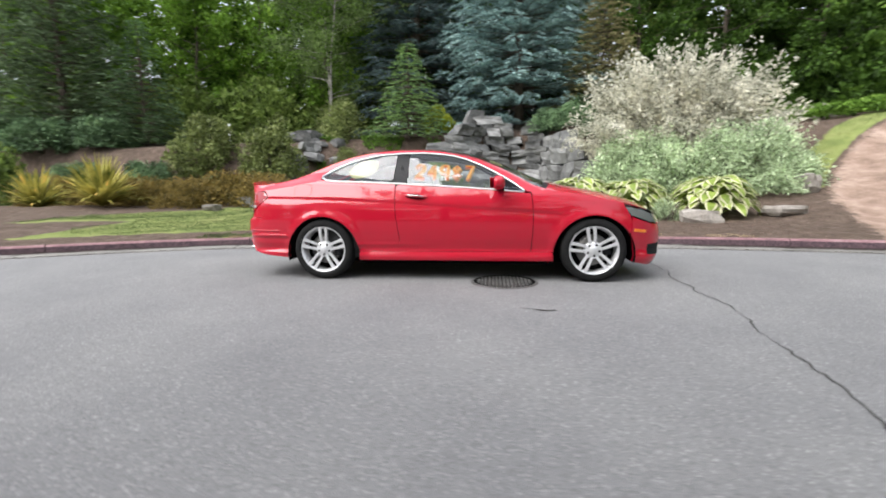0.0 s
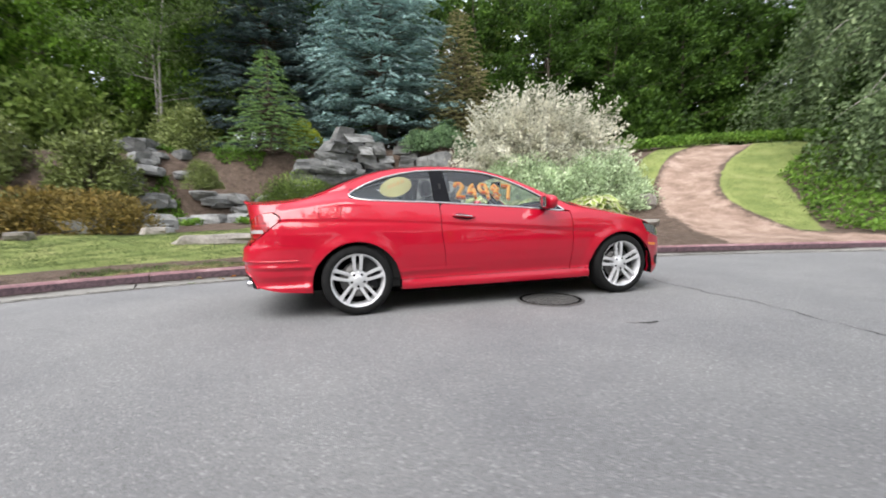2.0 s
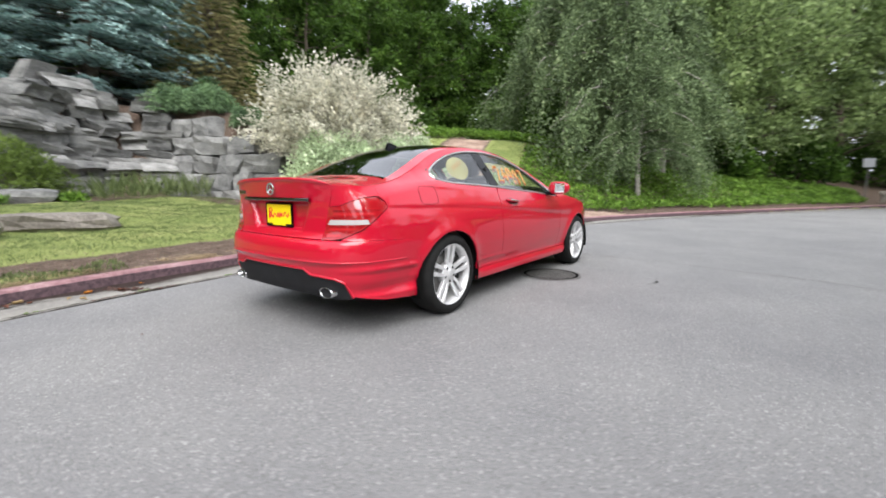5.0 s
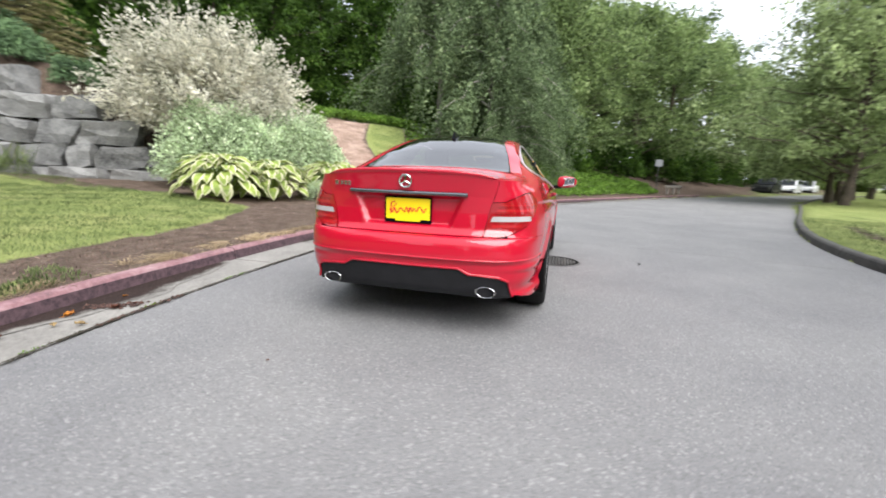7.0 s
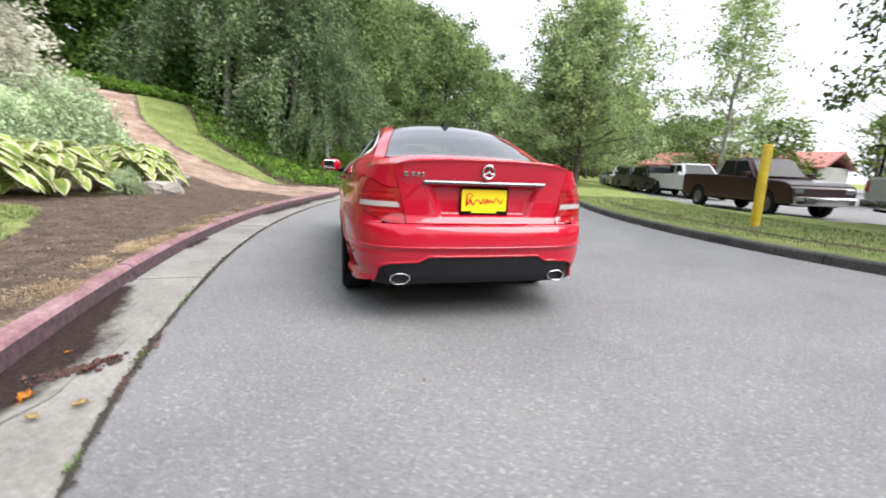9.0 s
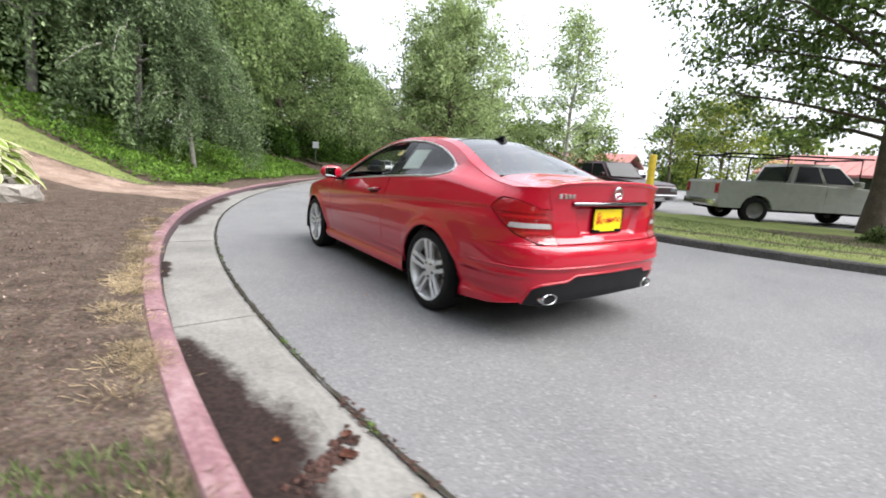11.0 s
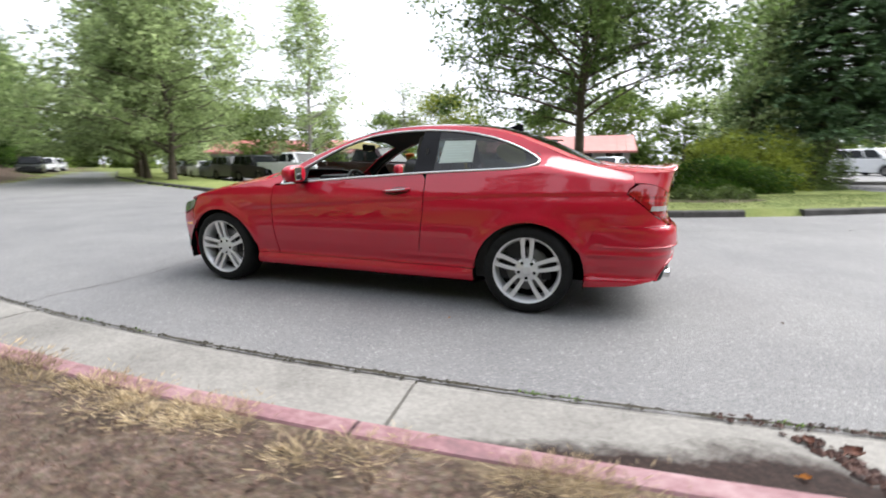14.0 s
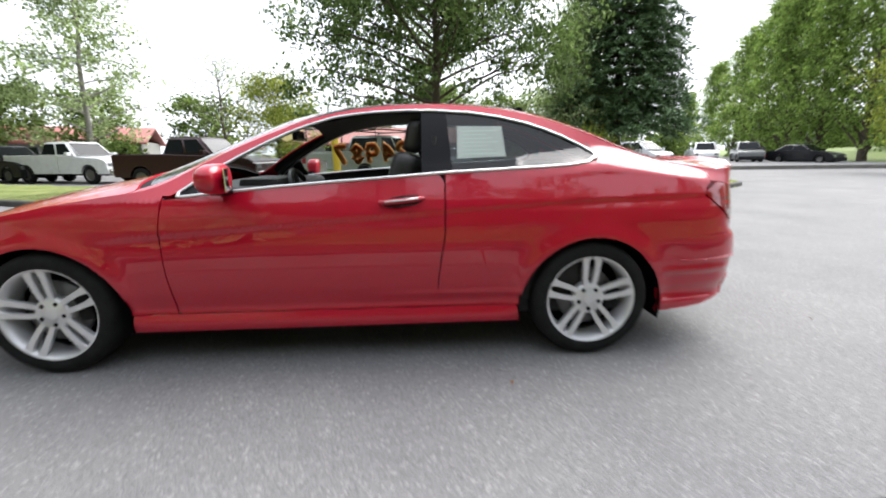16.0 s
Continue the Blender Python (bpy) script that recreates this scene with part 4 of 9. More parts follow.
            f = math.copysign(abs(c.x) ** 0.7, c.x)
            c.x, c.y, c.z = 0.075 * f * (1 if f > 0 else 0.55), 0.112 * math.copysign(abs(c.y) ** 0.75, c.y), 0.068 * math.copysign(abs(c.z) ** 0.7, c.z) * (1 - 0.12 * c.y * side / 1.0)
            c += Vector((0.435, side * 0.99, 0.985))
        mir = part("door_mirror", bm, PAINT, car, "red door mirror", True)
        bm = box_bm(-0.004, 0.004, -0.090, 0.090, 0.935, 1.035, 0.003)
        bmesh.ops.transform(bm, matrix=pose(0.390, side * 0.99, 0, 0, 0, side * 17), verts=bm.verts)
        part("mirror_glass", bm, CHROME, mir)
        bm = box_bm(0.43, 0.505, min(side * 0.83, side * 0.93), max(side * 0.83, side * 0.93), 0.905, 0.945, 0.012)
        part("mirror_foot", bm, GLOSS_BLACK, mir)
        # tail lamp
        ln = lambda y: float(s_rear(y))
        lx = lambda x: float(s_of_x(x))
        lamp = [(ln(0.515), 0.657), (ln(0.60), 0.658), (lx(-2.305), 0.668), (lx(-2.20), 0.722), (lx(-2.10), 0.802), (lx(-2.015), 0.866), (lx(-2.03), 0.895), (lx(-2.09), 0.930), (lx(-2.17), 0.926), (lx(-2.25), 0.905), (ln(0.65), 0.872), (ln(0.568), 0.868)]
        tl = panel("tail_lamp", lamp, S(0.004), LAMP_RED, car, "dark red tail lamp with a white bar", step=0.025, flip=flip, lip=0.02)

        def bar(name, z0, z1, a, b, mat, o):
            # a, b: ends along the outline
            panel(name, [(a, z0), (b, z0 + 0.006), (b - 0.01, z1), (a + 0.012 * (z1 - z0) / 0.03, z1 - 0.004)], S(o), mat, tl, step=0.03, flip=flip, lip=0.003)

        bar("reversing_lamp", 0.752, 0.788, ln(0.56), lx(-2.155), LAMP_WHITE, 0.0065)
        for z0, z1, m_ in ((0.675, 0.694, LAMP_GLOW), (0.702, 0.707, LAMP_DEEP), (0.715, 0.735, LAMP_GLOW), (0.741, 0.746, LAMP_DEEP), (0.797, 0.803, LAMP_DEEP), (0.812, 0.832, LAMP_GLOW), (0.840, 0.845, LAMP_DEEP), (0.850, 0.860, LAMP_GLOW)):
            bar("lamp_strip", z0, z1, ln(0.545 + 0.10 * (z0 - 0.66) / 0.3), lx(float(np.interp(z0, [0.668, 0.722, 0.802, 0.866, 0.9], [-2.32, -2.215, -2.12, -2.04, -2.05]))), m_, 0.006)
        # skin between the lamp and the deck
        ss = np.linspace(lx(-2.062), ln(0.603), 14)
        zz, _, _ = rim(ss)
        low_e = [(lx(-2.062), 0.934), (lx(-2.09), 0.938), (lx(-2.17), 0.930), (lx(-2.25), 0.909), (ln(0.65), 0.876), (ln(0.573), 0.872), (ln(0.602), 0.965)]
        panel("tail_shoulder", low_e + list(zip(ss[::-1], zz[::-1] - 0.001)), surf, PAINT, car, step=0.02, flip=flip, lip=0.008)
        # head lamp and side marker
        head = [(lx(1.67), 0.742), (lx(1.725), 0.662), (lx(1.80), 0.634), (lx(1.93), 0.592), (float(s_front(0.60)), 0.570), (float(s_front(0.55)), 0.63), (lx(1.93), 0.676), (lx(1.83), 0.712)]
        panel("head_lamp", head, S(0.003), LAMP_CLEAR, car, "clear head lamp", step=0.025, flip=flip, lip=0.01)
        mark = [(lx(1.755), 0.502), (lx(1.885), 0.488), (lx(1.89), 0.515), (lx(1.76), 0.530)]
        panel("side_marker", mark, S(0.004), LAMP_AMBER, car, "amber side marker", step=0.03, flip=flip, lip=0.004)

    # tail: bumper, valance, boot lid; each whole across the car
    def both(s, z, o=0.0):
        a = wrap(np.abs(s), z, 1, o)
        a[..., 1] *= np.where(np.asarray(s) < 0, -1, 1)
        return a

    ln = lambda y: math.copysign(float(s_rear(abs(y))), y)
    lx = lambda x: float(s_of_x(x))
    half_low = [(0.0, 0.450), (ln(0.365), 0.450), (ln(0.43), 0.415), (ln(0.50), 0.412), (ln(0.62), 0.400), (ln(0.68), 0.375), (ln(0.728), 0.285), (lx(-2.05), 0.245), (lx(-1.768), 0.225)]
    half_up = [(lx(-1.772), 0.296), (lx(-1.758), 0.39), (lx(-1.7285), 0.4645), (lx(-1.7855), 0.56), (lx(-1.8305), 0.6425), (lx(-2.06), 0.650), (ln(0.62), 0.653), (0.0, 0.653)]
    half = half_low + half_up
    loop = half[1:-1] + [(0.0, 0.653)] + [(-s, z) for s, z in half[1:-1][::-1]] + [(0.0, 0.450)]
    bumper = panel("rear_bumper", loop, both, PAINT, car, step=0.026, flip=True, lip=0.015)
    val = [(ln(0.365), 0.447), (ln(0.43), 0.412), (ln(0.50), 0.409), (ln(0.62), 0.397), (ln(0.678), 0.372), (ln(0.724), 0.268), (ln(0.60), 0.262), (ln(0.45), 0.268), (ln(0.30), 0.276)]
    loop = val + [(-s, z) for s, z in val[::-1]]
    lip_line = densify([(-s, z + 0.010) for s, z in val[5::-1]] + [(s, z + 0.010) for s, z in val[:6]] + [(s, z + 0.010) for s, z in val[4::-1]], 0.03)
    cut = int(np.argmax(lip_line[:, 0])) + 1
    tube_part("bumper_ridge", both(lip_line[:cut, 0], lip_line[:cut, 1], 0.0), 0.0085, PAINT, bumper, sides=8)
    for z_, rad in ((0.514, 0.0065),):
        ss = np.linspace(-lx(-1.88), lx(-1.88), 90)
        tube_part("bumper_crease", both(ss, np.full(90, z_), -0.0015), rad, PAINT, bumper, sides=8)
    panel("rear_valance", loop, lambda s, z: both(s, z, -0.006), BLACK_PLASTIC, car, "black lower rear valance", step=0.03, flip=True, lip=0.02)
    ss = np.linspace(ln(0.599), 0, 16)
    zz, _, _ = rim(ss)
    lid = [(ln(0.510), 0.658), (ln(0.57), 0.88), (ln(0.599), 0.966)] + list(zip(ss, zz - 0.002))
    loop = lid[:-1] + [(0.0, zz[-1] - 0.002)] + [(-s, z) for s, z in lid[:-1][::-1]]
    boot = panel("boot_lid", loop, both, PAINT, car, "red boot lid with a lip spoiler", step=0.02, flip=True, lip=0.012)

    # bonnet, roof, glass from above
    ss = np.linspace(0, ln(0.599), 14)
    _, dx, du = rim(ss)
    deck = [(float(dx[0]), 0.0)] + [(float(a), float(b)) for a, b in zip(dx[1:], du[1:])] + [(-2.20, 0.885), (-1.86, 0.90), (-1.845, 0.80), (-1.83, 0.4), (-1.828, 0.0)]
    panel("boot_top", deck + [(x, -u) for x, u in deck[-2:0:-1]], top, PAINT, boot, step=0.035, lip=0.01, flip=True)
    ss = np.linspace(ln(0.604), lx(-2.11), 14)
    _, dx, du = rim(ss)
    for sg in (1, -1):
        shoulder = [(float(a), float(b)) for a, b in zip(dx, du)] + [(-2.04, 1.0), (-1.8, 1.0), (-1.4, 1.0), (-1.1, 1.0), (-0.6, 1.0), (0.0, 1.0), (0.4, 1.0), (0.79, 1.0), (0.93, 1.0), (0.90, 0.955), (0.6, 0.925), (0.26, 0.875), (0.2, 0.868), (-0.5, 0.862), (-1.08, 0.852), (-1.14, 0.85), (-1.5, 0.862), (-1.82, 0.885), (-1.855, 0.905), (-2.198, 0.89)]
        panel("roof_rail", [(x, sg * u) for x, u in shoulder], top, PAINT, car, step=0.035, lip=0.008, flip=sg > 0)
    for sg in (1, -1):
        strip_loop = [(-1.7, 0.99), (-1.1, 0.985), (-0.6, 0.985), (0.0, 0.985), (0.7, 0.985), (0.7, 0.93), (0.26, 0.865), (-0.5, 0.85), (-1.1, 0.84), (-1.7, 0.87)]
        panel("roof_rail_lining", [(x, sg * u) for x, u in strip_loop], lambda x, u: top(x, u, -0.022), TRIM_DARK, car, step=0.06, lip=0)
    rw = [(-1.822, 0.0), (-1.824, 0.4), (-1.835, 0.78), (-1.80, 0.872), (-1.5, 0.852), (-1.15, 0.838), (-1.105, 0.80), (-1.085, 0.4), (-1.08, 0.0)]
    panel("rear_screen", rw + [(x, -u) for x, u in rw[-2:0:-1]], lambda x, u: top(x, u, -0.004), GLASS_REAR, car, "dark tinted rear screen", step=0.05, lip=0, flip=True)
    rg = [(-1.07, 0.0), (-1.075, 0.4), (-1.09, 0.80), (-1.07, 0.842), (-0.5, 0.852), (0.2, 0.858), (0.225, 0.80), (0.25, 0.4), (0.258, 0.0)]
    panel("roof_panel", rg + [(x, -u) for x, u in rg[-2:0:-1]], lambda x, u: top(x, u, -0.002), GLASS_ROOF, car, "black glass roof panel", step=0.05, lip=0.006, flip=True)
    ws = [(0.262, 0.0), (0.254, 0.4), (0.23, 0.83), (0.27, 0.868), (0.6, 0.915), (0.86, 0.94), (0.90, 0.8), (0.94, 0.4), (0.955, 0.0)]
    panel("windscreen", ws + [(x, -u) for x, u in ws[-2:0:-1]], lambda x, u: top(x, u, -0.004), GLASS_CLEAR, car, "clear windscreen", step=0.05, lip=0, flip=True)
    cowl = [(0.95, 0.0), (0.935, 0.4), (0.895, 0.8), (0.86, 0.945), (0.91, 0.96), (0.96, 0.8), (0.99, 0.4), (1.0, 0.0)]
    panel("cowl", cowl + [(x, -u) for x, u in cowl[-2:0:-1]], lambda x, u: top(x, u, -0.012), BLACK_PLASTIC, car, step=0.04, lip=0.01, flip=True)
    hood = [(1.0, 0.0), (0.99, 0.4), (0.955, 0.8), (0.915, 0.962), (0.94, 0.992), (1.3, 0.992), (1.63, 0.992), (1.80, 0.95), (1.93, 0.85), (2.03, 0.55), (2.06, 0.0)]
    panel("bonnet", hood + [(x, -u) for x, u in hood[-2:0:-1]], top, PAINT, car, "red bonnet", step=0.04, lip=0.012, flip=True)
    # nose
    S1 = PLAN_S[-1]

    def nose(s, z, o=0.0):
        a = wrap(S1 - np.abs(s), z, 1, o)
        a[..., 1] *= np.where(np.asarray(s) < 0, -1, 1)
        return a

    f = lambda x: S1 - float(s_of_x(x))
    fy = lambda y: S1 - float(s_front(y))
    nz = [(f(1.762), 0.20), (f(1.769), 0.30), (f(1.754), 0.39), (f(1.730), 0.458), (f(1.739), 0.60), (f(1.74), 0.645), (f(1.80), 0.618), (f(1.93), 0.578), (fy(0.60), 0.558), (fy(0.45), 0.575), (0, 0.60)]
    lowr = [(0, 0.16), (fy(0.5), 0.15), (f(1.95), 0.16)]
    h = lowr[1:] + nz[:-1]
    panel("front_bumper", h + [(0, 0.60)] + [(-s, z) for s, z in h[::-1]] + [(0, 0.16)], nose, PAINT, car, step=0.035, lip=0.012)
    panel("grille", [(fy(0.42), 0.585), (fy(0.46), 0.70), (-fy(0.46), 0.70), (-fy(0.42), 0.585)], lambda s, z: nose(s, z, -0.01), BLACK_PLASTIC, car, step=0.04, lip=0.01)
    for sg in (1, -1):
        fog = [(sg * fy(0.62), 0.26), (sg * f(1.93), 0.27), (sg * f(1.93), 0.37), (sg * fy(0.62), 0.38)]
        panel("air_intake", fog, lambda s, z: nose(s, z, 0.002), BLACK_PLASTIC, bumper.parent, step=0.03, lip=0.004, flip=sg < 0)

    # lip spoiler along the boot's edge
    us = np.linspace(-ln(0.585), ln(0.585), 33)
    rz, rx_, ru = rim(np.abs(us))
    prof = [(0.075, -0.001), (0.03, 0.008), (0.0, 0.024), (-0.012, 0.021), (-0.010, 0.006), (0.006, -0.008)]
    V, F = [], []
    for u, x0, u0 in zip(us, rx_, ru):
        fade = min(1.0, (ln(0.60) - abs(u)) / 0.12 + 0.05)
        y0 = math.copysign(float(u0 * half_width(x0)), u)
        for dx_, dz in prof:
            V.append((x0 + dx_, y0, float(arch(x0 + max(dx_, 0), y0 / half_width(x0 + max(dx_, 0)))) + dz * fade))
    k = len(prof)
    for i in range(len(us) - 1):
        for j in range(k - 1):
            F.append((i * k + j, i * k + j + 1, (i + 1) * k + j + 1, (i + 1) * k + j))
    part("lip_spoiler", np_mesh("lip_spoiler", V, F, PAINT, True), PAINT, boot)
    # chrome strip over the plate, its dark reflection put into the colour
    q = np.linspace(-0.405, 0.405, 21)
    sp = both([ln(v) if v else 0.0 for v in q], np.full(21, 0.908), 0.012)
    V, F = [], []
    for p in sp:
        for dx, dz in ((0.02, 0.016), (-0.006, 0.014), (-0.010, 0.0), (-0.006, -0.010), (0.02, -0.012)):
            V.append(p + np.array([dx, 0, dz]))
    for i in range(20):
        for j in range(4):
            F.append((i * 5 + j, i * 5 + j + 1, (i + 1) * 5 + j + 1, (i + 1) * 5 + j))
    part("boot_strip", np_mesh("boot_strip", V, F, CHROME_REFLECT_DARK, True), CHROME_REFLECT_DARK, boot, "chrome strip above the plate")
    # plate with a frame and a line of script drawn as strokes
    px = -2.297
    plate = part("number_plate", box_bm(px - 0.006, px + 0.004, -0.153, 0.153, 0.722, 0.874, 0.003), PLATE_YELLOW, boot, "yellow dealer plate in a dark frame")
    bm = bmesh.new()
    for y0, y1, z0, z1 in ((-0.16, 0.16, 0.872, 0.882), (-0.16, -0.151, 0.716, 0.876), (0.151, 0.16, 0.716, 0.876), (-0.16, 0.16, 0.714, 0.723), (0.085, 0.155, 0.721, 0.736), (-0.155, -0.085, 0.721, 0.736)):
        box_bm(px - 0.010, px + 0.006, y0, y1, z0, z1, 0.002, 1, bm)
    part("plate_frame", bm, GLOSS_BLACK, plate)
    gg = random.Random(5)
    yy = np.linspace(0.125, -0.125, 60)
    qq = np.linspace(0, 1, 60)
    zz = 0.797 + (0.008 + 0.012 * np.abs(np.sin(qq * 9))) * np.sin(qq * 47 + 2 * np.sin(qq * 11)) + 0.012 * (qq - 0.5)
    tube_part("plate_script", np.c_[np.full(60, px - 0.007), yy, zz], 0.0042, INK_RED, plate, sides=6)
    tube_part("plate_script", [(px - 0.007, 0.118, 0.768), (px - 0.007, 0.115, 0.84), (px - 0.007, 0.092, 0.848), (px - 0.007, 0.078, 0.832), (px - 0.007, 0.100, 0.812), (px - 0.007, 0.072, 0.772)], 0.0052, INK_RED, plate, sides=6)
    # emblem: a ring with three arms, and badge bars
    ex, ez = -2.358, 0.982
    ring = [(ex, 0.039 * math.cos(a), ez + 0.039 * math.sin(a)) for a in np.linspace(0, 2 * math.pi, 28, endpoint=False)]
    emb = tube_part("emblem", ring, 0.0065, CHROME, boot, "round chrome emblem", 8, True)
    for a in (90, 210, 330):
        c, s = math.cos(radians(a)), math.sin(radians(a))
        tube_part("emblem_arm", [(ex - 0.002, 0, ez), (ex, 0.036 * c, ez + 0.036 * s)], 0.0065, CHROME, emb, sides=6)
    for y0 in (0.505, 0.465, 0.435, 0.405):
        w = 0.026 if y0 > 0.5 else 0.020
        sx = float(both(ln(y0), 0.955)[0])
        part("badge_bar", box_bm(sx - 0.006, sx + 0.004, y0 - w / 2, y0 + w / 2, 0.942, 0.970, 0.003), CHROME, boot)
    # exhaust tips
    for sg in (1, -1):
        V, F = [], []
        loopn = 24
        for x, k in ((-2.326, 1.0), (-2.332, 0.95), (-2.326, 0.86), (-2.25, 0.84), (-2.24, 0.3)):
            for a in np.linspace(0, 2 * math.pi, loopn, endpoint=False):
                V.append((x, sg * 0.535 + 0.066 * k * math.cos(a), 0.308 + 0.036 * k * math.sin(a)))
        V += [(-2.20, sg * 0.535 + 0.066 * math.cos(a), 0.308 + 0.036 * math.sin(a)) for a in np.linspace(0, 2 * math.pi, loopn, endpoint=False)]
        for r0, r1 in ((0, 1), (1, 2), (2, 3), (3, 4), (5, 0)):
            for i in range(loopn):
                j = (i + 1) % loopn
                F.append((r0 * loopn + i, r0 * loopn + j, r1 * loopn + j, r1 * loopn + i))
        ex_ = part("exhaust_tip", np_mesh("exhaust_tip", V, F, CHROME, True), CHROME, car, "oval chrome exhaust tip")
        bm = bmesh.new()
        bmesh.ops.create_circle(bm, cap_ends=True, radius=1.0, segments=20, matrix=Matrix.Translation((-2.27, sg * 0.535, 0.305)) @ Matrix.Diagonal((1, 0.06, 0.033, 1)) @ Matrix.Rotation(math.pi / 2, 4, "Y"))
        part("exhaust_bore", bm, DARK_VOID, ex_)
    # roof aerial fin
    bm = bmesh.new()
    fin = [(-1.20, 0.0), (-1.06, 0.0), (-1.10, 0.020), (-1.155, 0.048), (-1.185, 0.054)]
    va = [bm.verts.new((x, 0.020 if z < 0.01 else 0.006, float(crest(x)) - 0.004 + z)) for x, z in fin]
    vb = [bm.verts.new((x, -0.020 if z < 0.01 else -0.006, float(crest(x)) - 0.004 + z)) for x, z in fin]
    bm.faces.new(va)
    bm.faces.new(vb[::-1])
    for i in range(len(fin)):
        j = (i + 1) % len(fin)
        bm.faces.new((va[j], va[i], vb[i], vb[j]))
    part("roof_aerial", bm, GLOSS_BLACK, car, "small black shark-fin aerial")
    # filler flap seam on the right rear wing
    cx, cz = -1.60, 0.935
    fl = [(cx + 0.095 * math.copysign(abs(math.cos(a)) ** 0.45, math.cos(a)), cz + 0.065 * math.copysign(abs(math.sin(a)) ** 0.45, math.sin(a))) for a in np.linspace(0, 2 * math.pi, 40, endpoint=False)]
    fl = np.array(fl)
    tube_part("filler_flap", wrap(s_of_x(fl[:, 0]), fl[:, 1], -1, -0.0008), 0.0022, DARK_VOID, car, "round-cornered fuel filler flap seam", 5, True)
    return car


CAR = coupe()


# ---------------- wheels, cabin and window papers of the coupe ----------------
def coupe_wheel(parent, x, side, turn):
    """Wheel with tyre, twin five-spoke rim, brake disc; its face looks to the given side."""
    w = empty("wheel", pose(x, side * 0.765, 0.318, 0, turn, 0 if side > 0 else 180))
    w.parent = parent
    tyre = [(0.232, -0.105), (0.262, -0.116), (0.296, -0.110), (0.311, -0.092), (0.318, -0.060), (0.318, 0.060), (0.311, 0.092), (0.296, 0.110), (0.262, 0.117), (0.240, 0.108), (0.232, 0.100), (0.232, -0.105)]
    t = part("tyre", lathe(tyre, 48), RUBBER, w, "low-profile black tyre", True)
    rim = [(0.228, -0.10), (0.222, -0.06), (0.212, 0.00), (0.214, 0.060), (0.222, 0.088), (0.230, 0.102), (0.237, 0.108), (0.246, 0.106), (0.247, 0.098)]
    r = part("rim", lathe(rim, 48), ALLOY, w, "silver twin-spoke alloy rim", True)
    for i in range(5):
        for k in (-1, 1):
            a = 2 * math.pi * i / 5 + math.pi / 2
            ca, sa = math.cos(a), math.sin(a)
            bm = bmesh.new()
            rows = []
            for rad, off, hw, y0, th in ((0.030, 0.018, 0.0137, 0.078, 0.034), (0.080, 0.0235, 0.0140, 0.084, 0.034), (0.098, 0.0262, 0.0144, 0.087, 0.034), (0.13, 0.0295, 0.0148, 0.092, 0.034), (0.185, 0.0325, 0.0160, 0.098, 0.036), (0.208, 0.0325, 0.0187, 0.100, 0.040), (0.230, 0.0320, 0.0234, 0.101, 0.040)):
                row = []
                for dy, dx in ((-th, -hw * 0.62), (-0.006, -hw), (0, -hw * 0.84), (0, hw * 0.84), (-0.006, hw), (-th, hw * 0.62)):
                    u, v = rad, k * off + dx
                    row.append(bm.verts.new((u * ca - v * sa, y0 + dy, u * sa + v * ca)))
                rows.append(row)
            for p, q in zip(rows, rows[1:]):
                for j in range(6):
                    jj = (j + 1) % 6
                    bm.faces.new((p[j], p[jj], q[jj], q[j]))
            bmesh.ops.recalc_face_normals(bm, faces=bm.faces)
            part("spoke", bm, ALLOY, r)
    hub = [(0.0, 0.090), (0.030, 0.090), (0.036, 0.087), (0.040, 0.083), (0.072, 0.084), (0.084, 0.078), (0.088, 0.06), (0.088, 0.03)]
    part("hub_cap", lathe(hub, 28), ALLOY, r, "silver hub cap", True)
    for i in range(5):
        a = 2 * math.pi * (i + 0.5) / 5 + math.pi / 2
        m = Matrix.Translation((0.058 * math.cos(a), 0.0, 0.058 * math.sin(a)))
        part("wheel_bolt", lathe([(0.0, 0.0855), (0.0105, 0.0855), (0.012, 0.083), (0.012, 0.062)], 10, m=m), GLOSS_BLACK, r)
    part("brake_disc", lathe([(0.05, 0.030), (0.155, 0.030), (0.158, 0.018), (0.158, 0.005)], 32), BRAKE, w, "", True)
    cal = bmesh.new()
    box_bm(-0.17, -0.10, -0.01, 0.055, -0.07, 0.07, 0.015, 2, cal)
    part("brake_caliper", cal, BLACK_PLASTIC, w)
    part("wheel_back", lathe([(0.0, -0.02), (0.215, -0.02)], 24), DARK_VOID, w)
    return w


for _x in (-1.38, 1.38):
    for _s in (1, -1):
        coupe_wheel(CAR, _x, _s, 8 if _x > 0 else (0 if _s > 0 else 0))


def soft_box(x0, x1, y0, y1, z0, z1, r, bm=None):
    return box_bm(x0, x1, y0, y1, z0, z1, r, 3, bm)


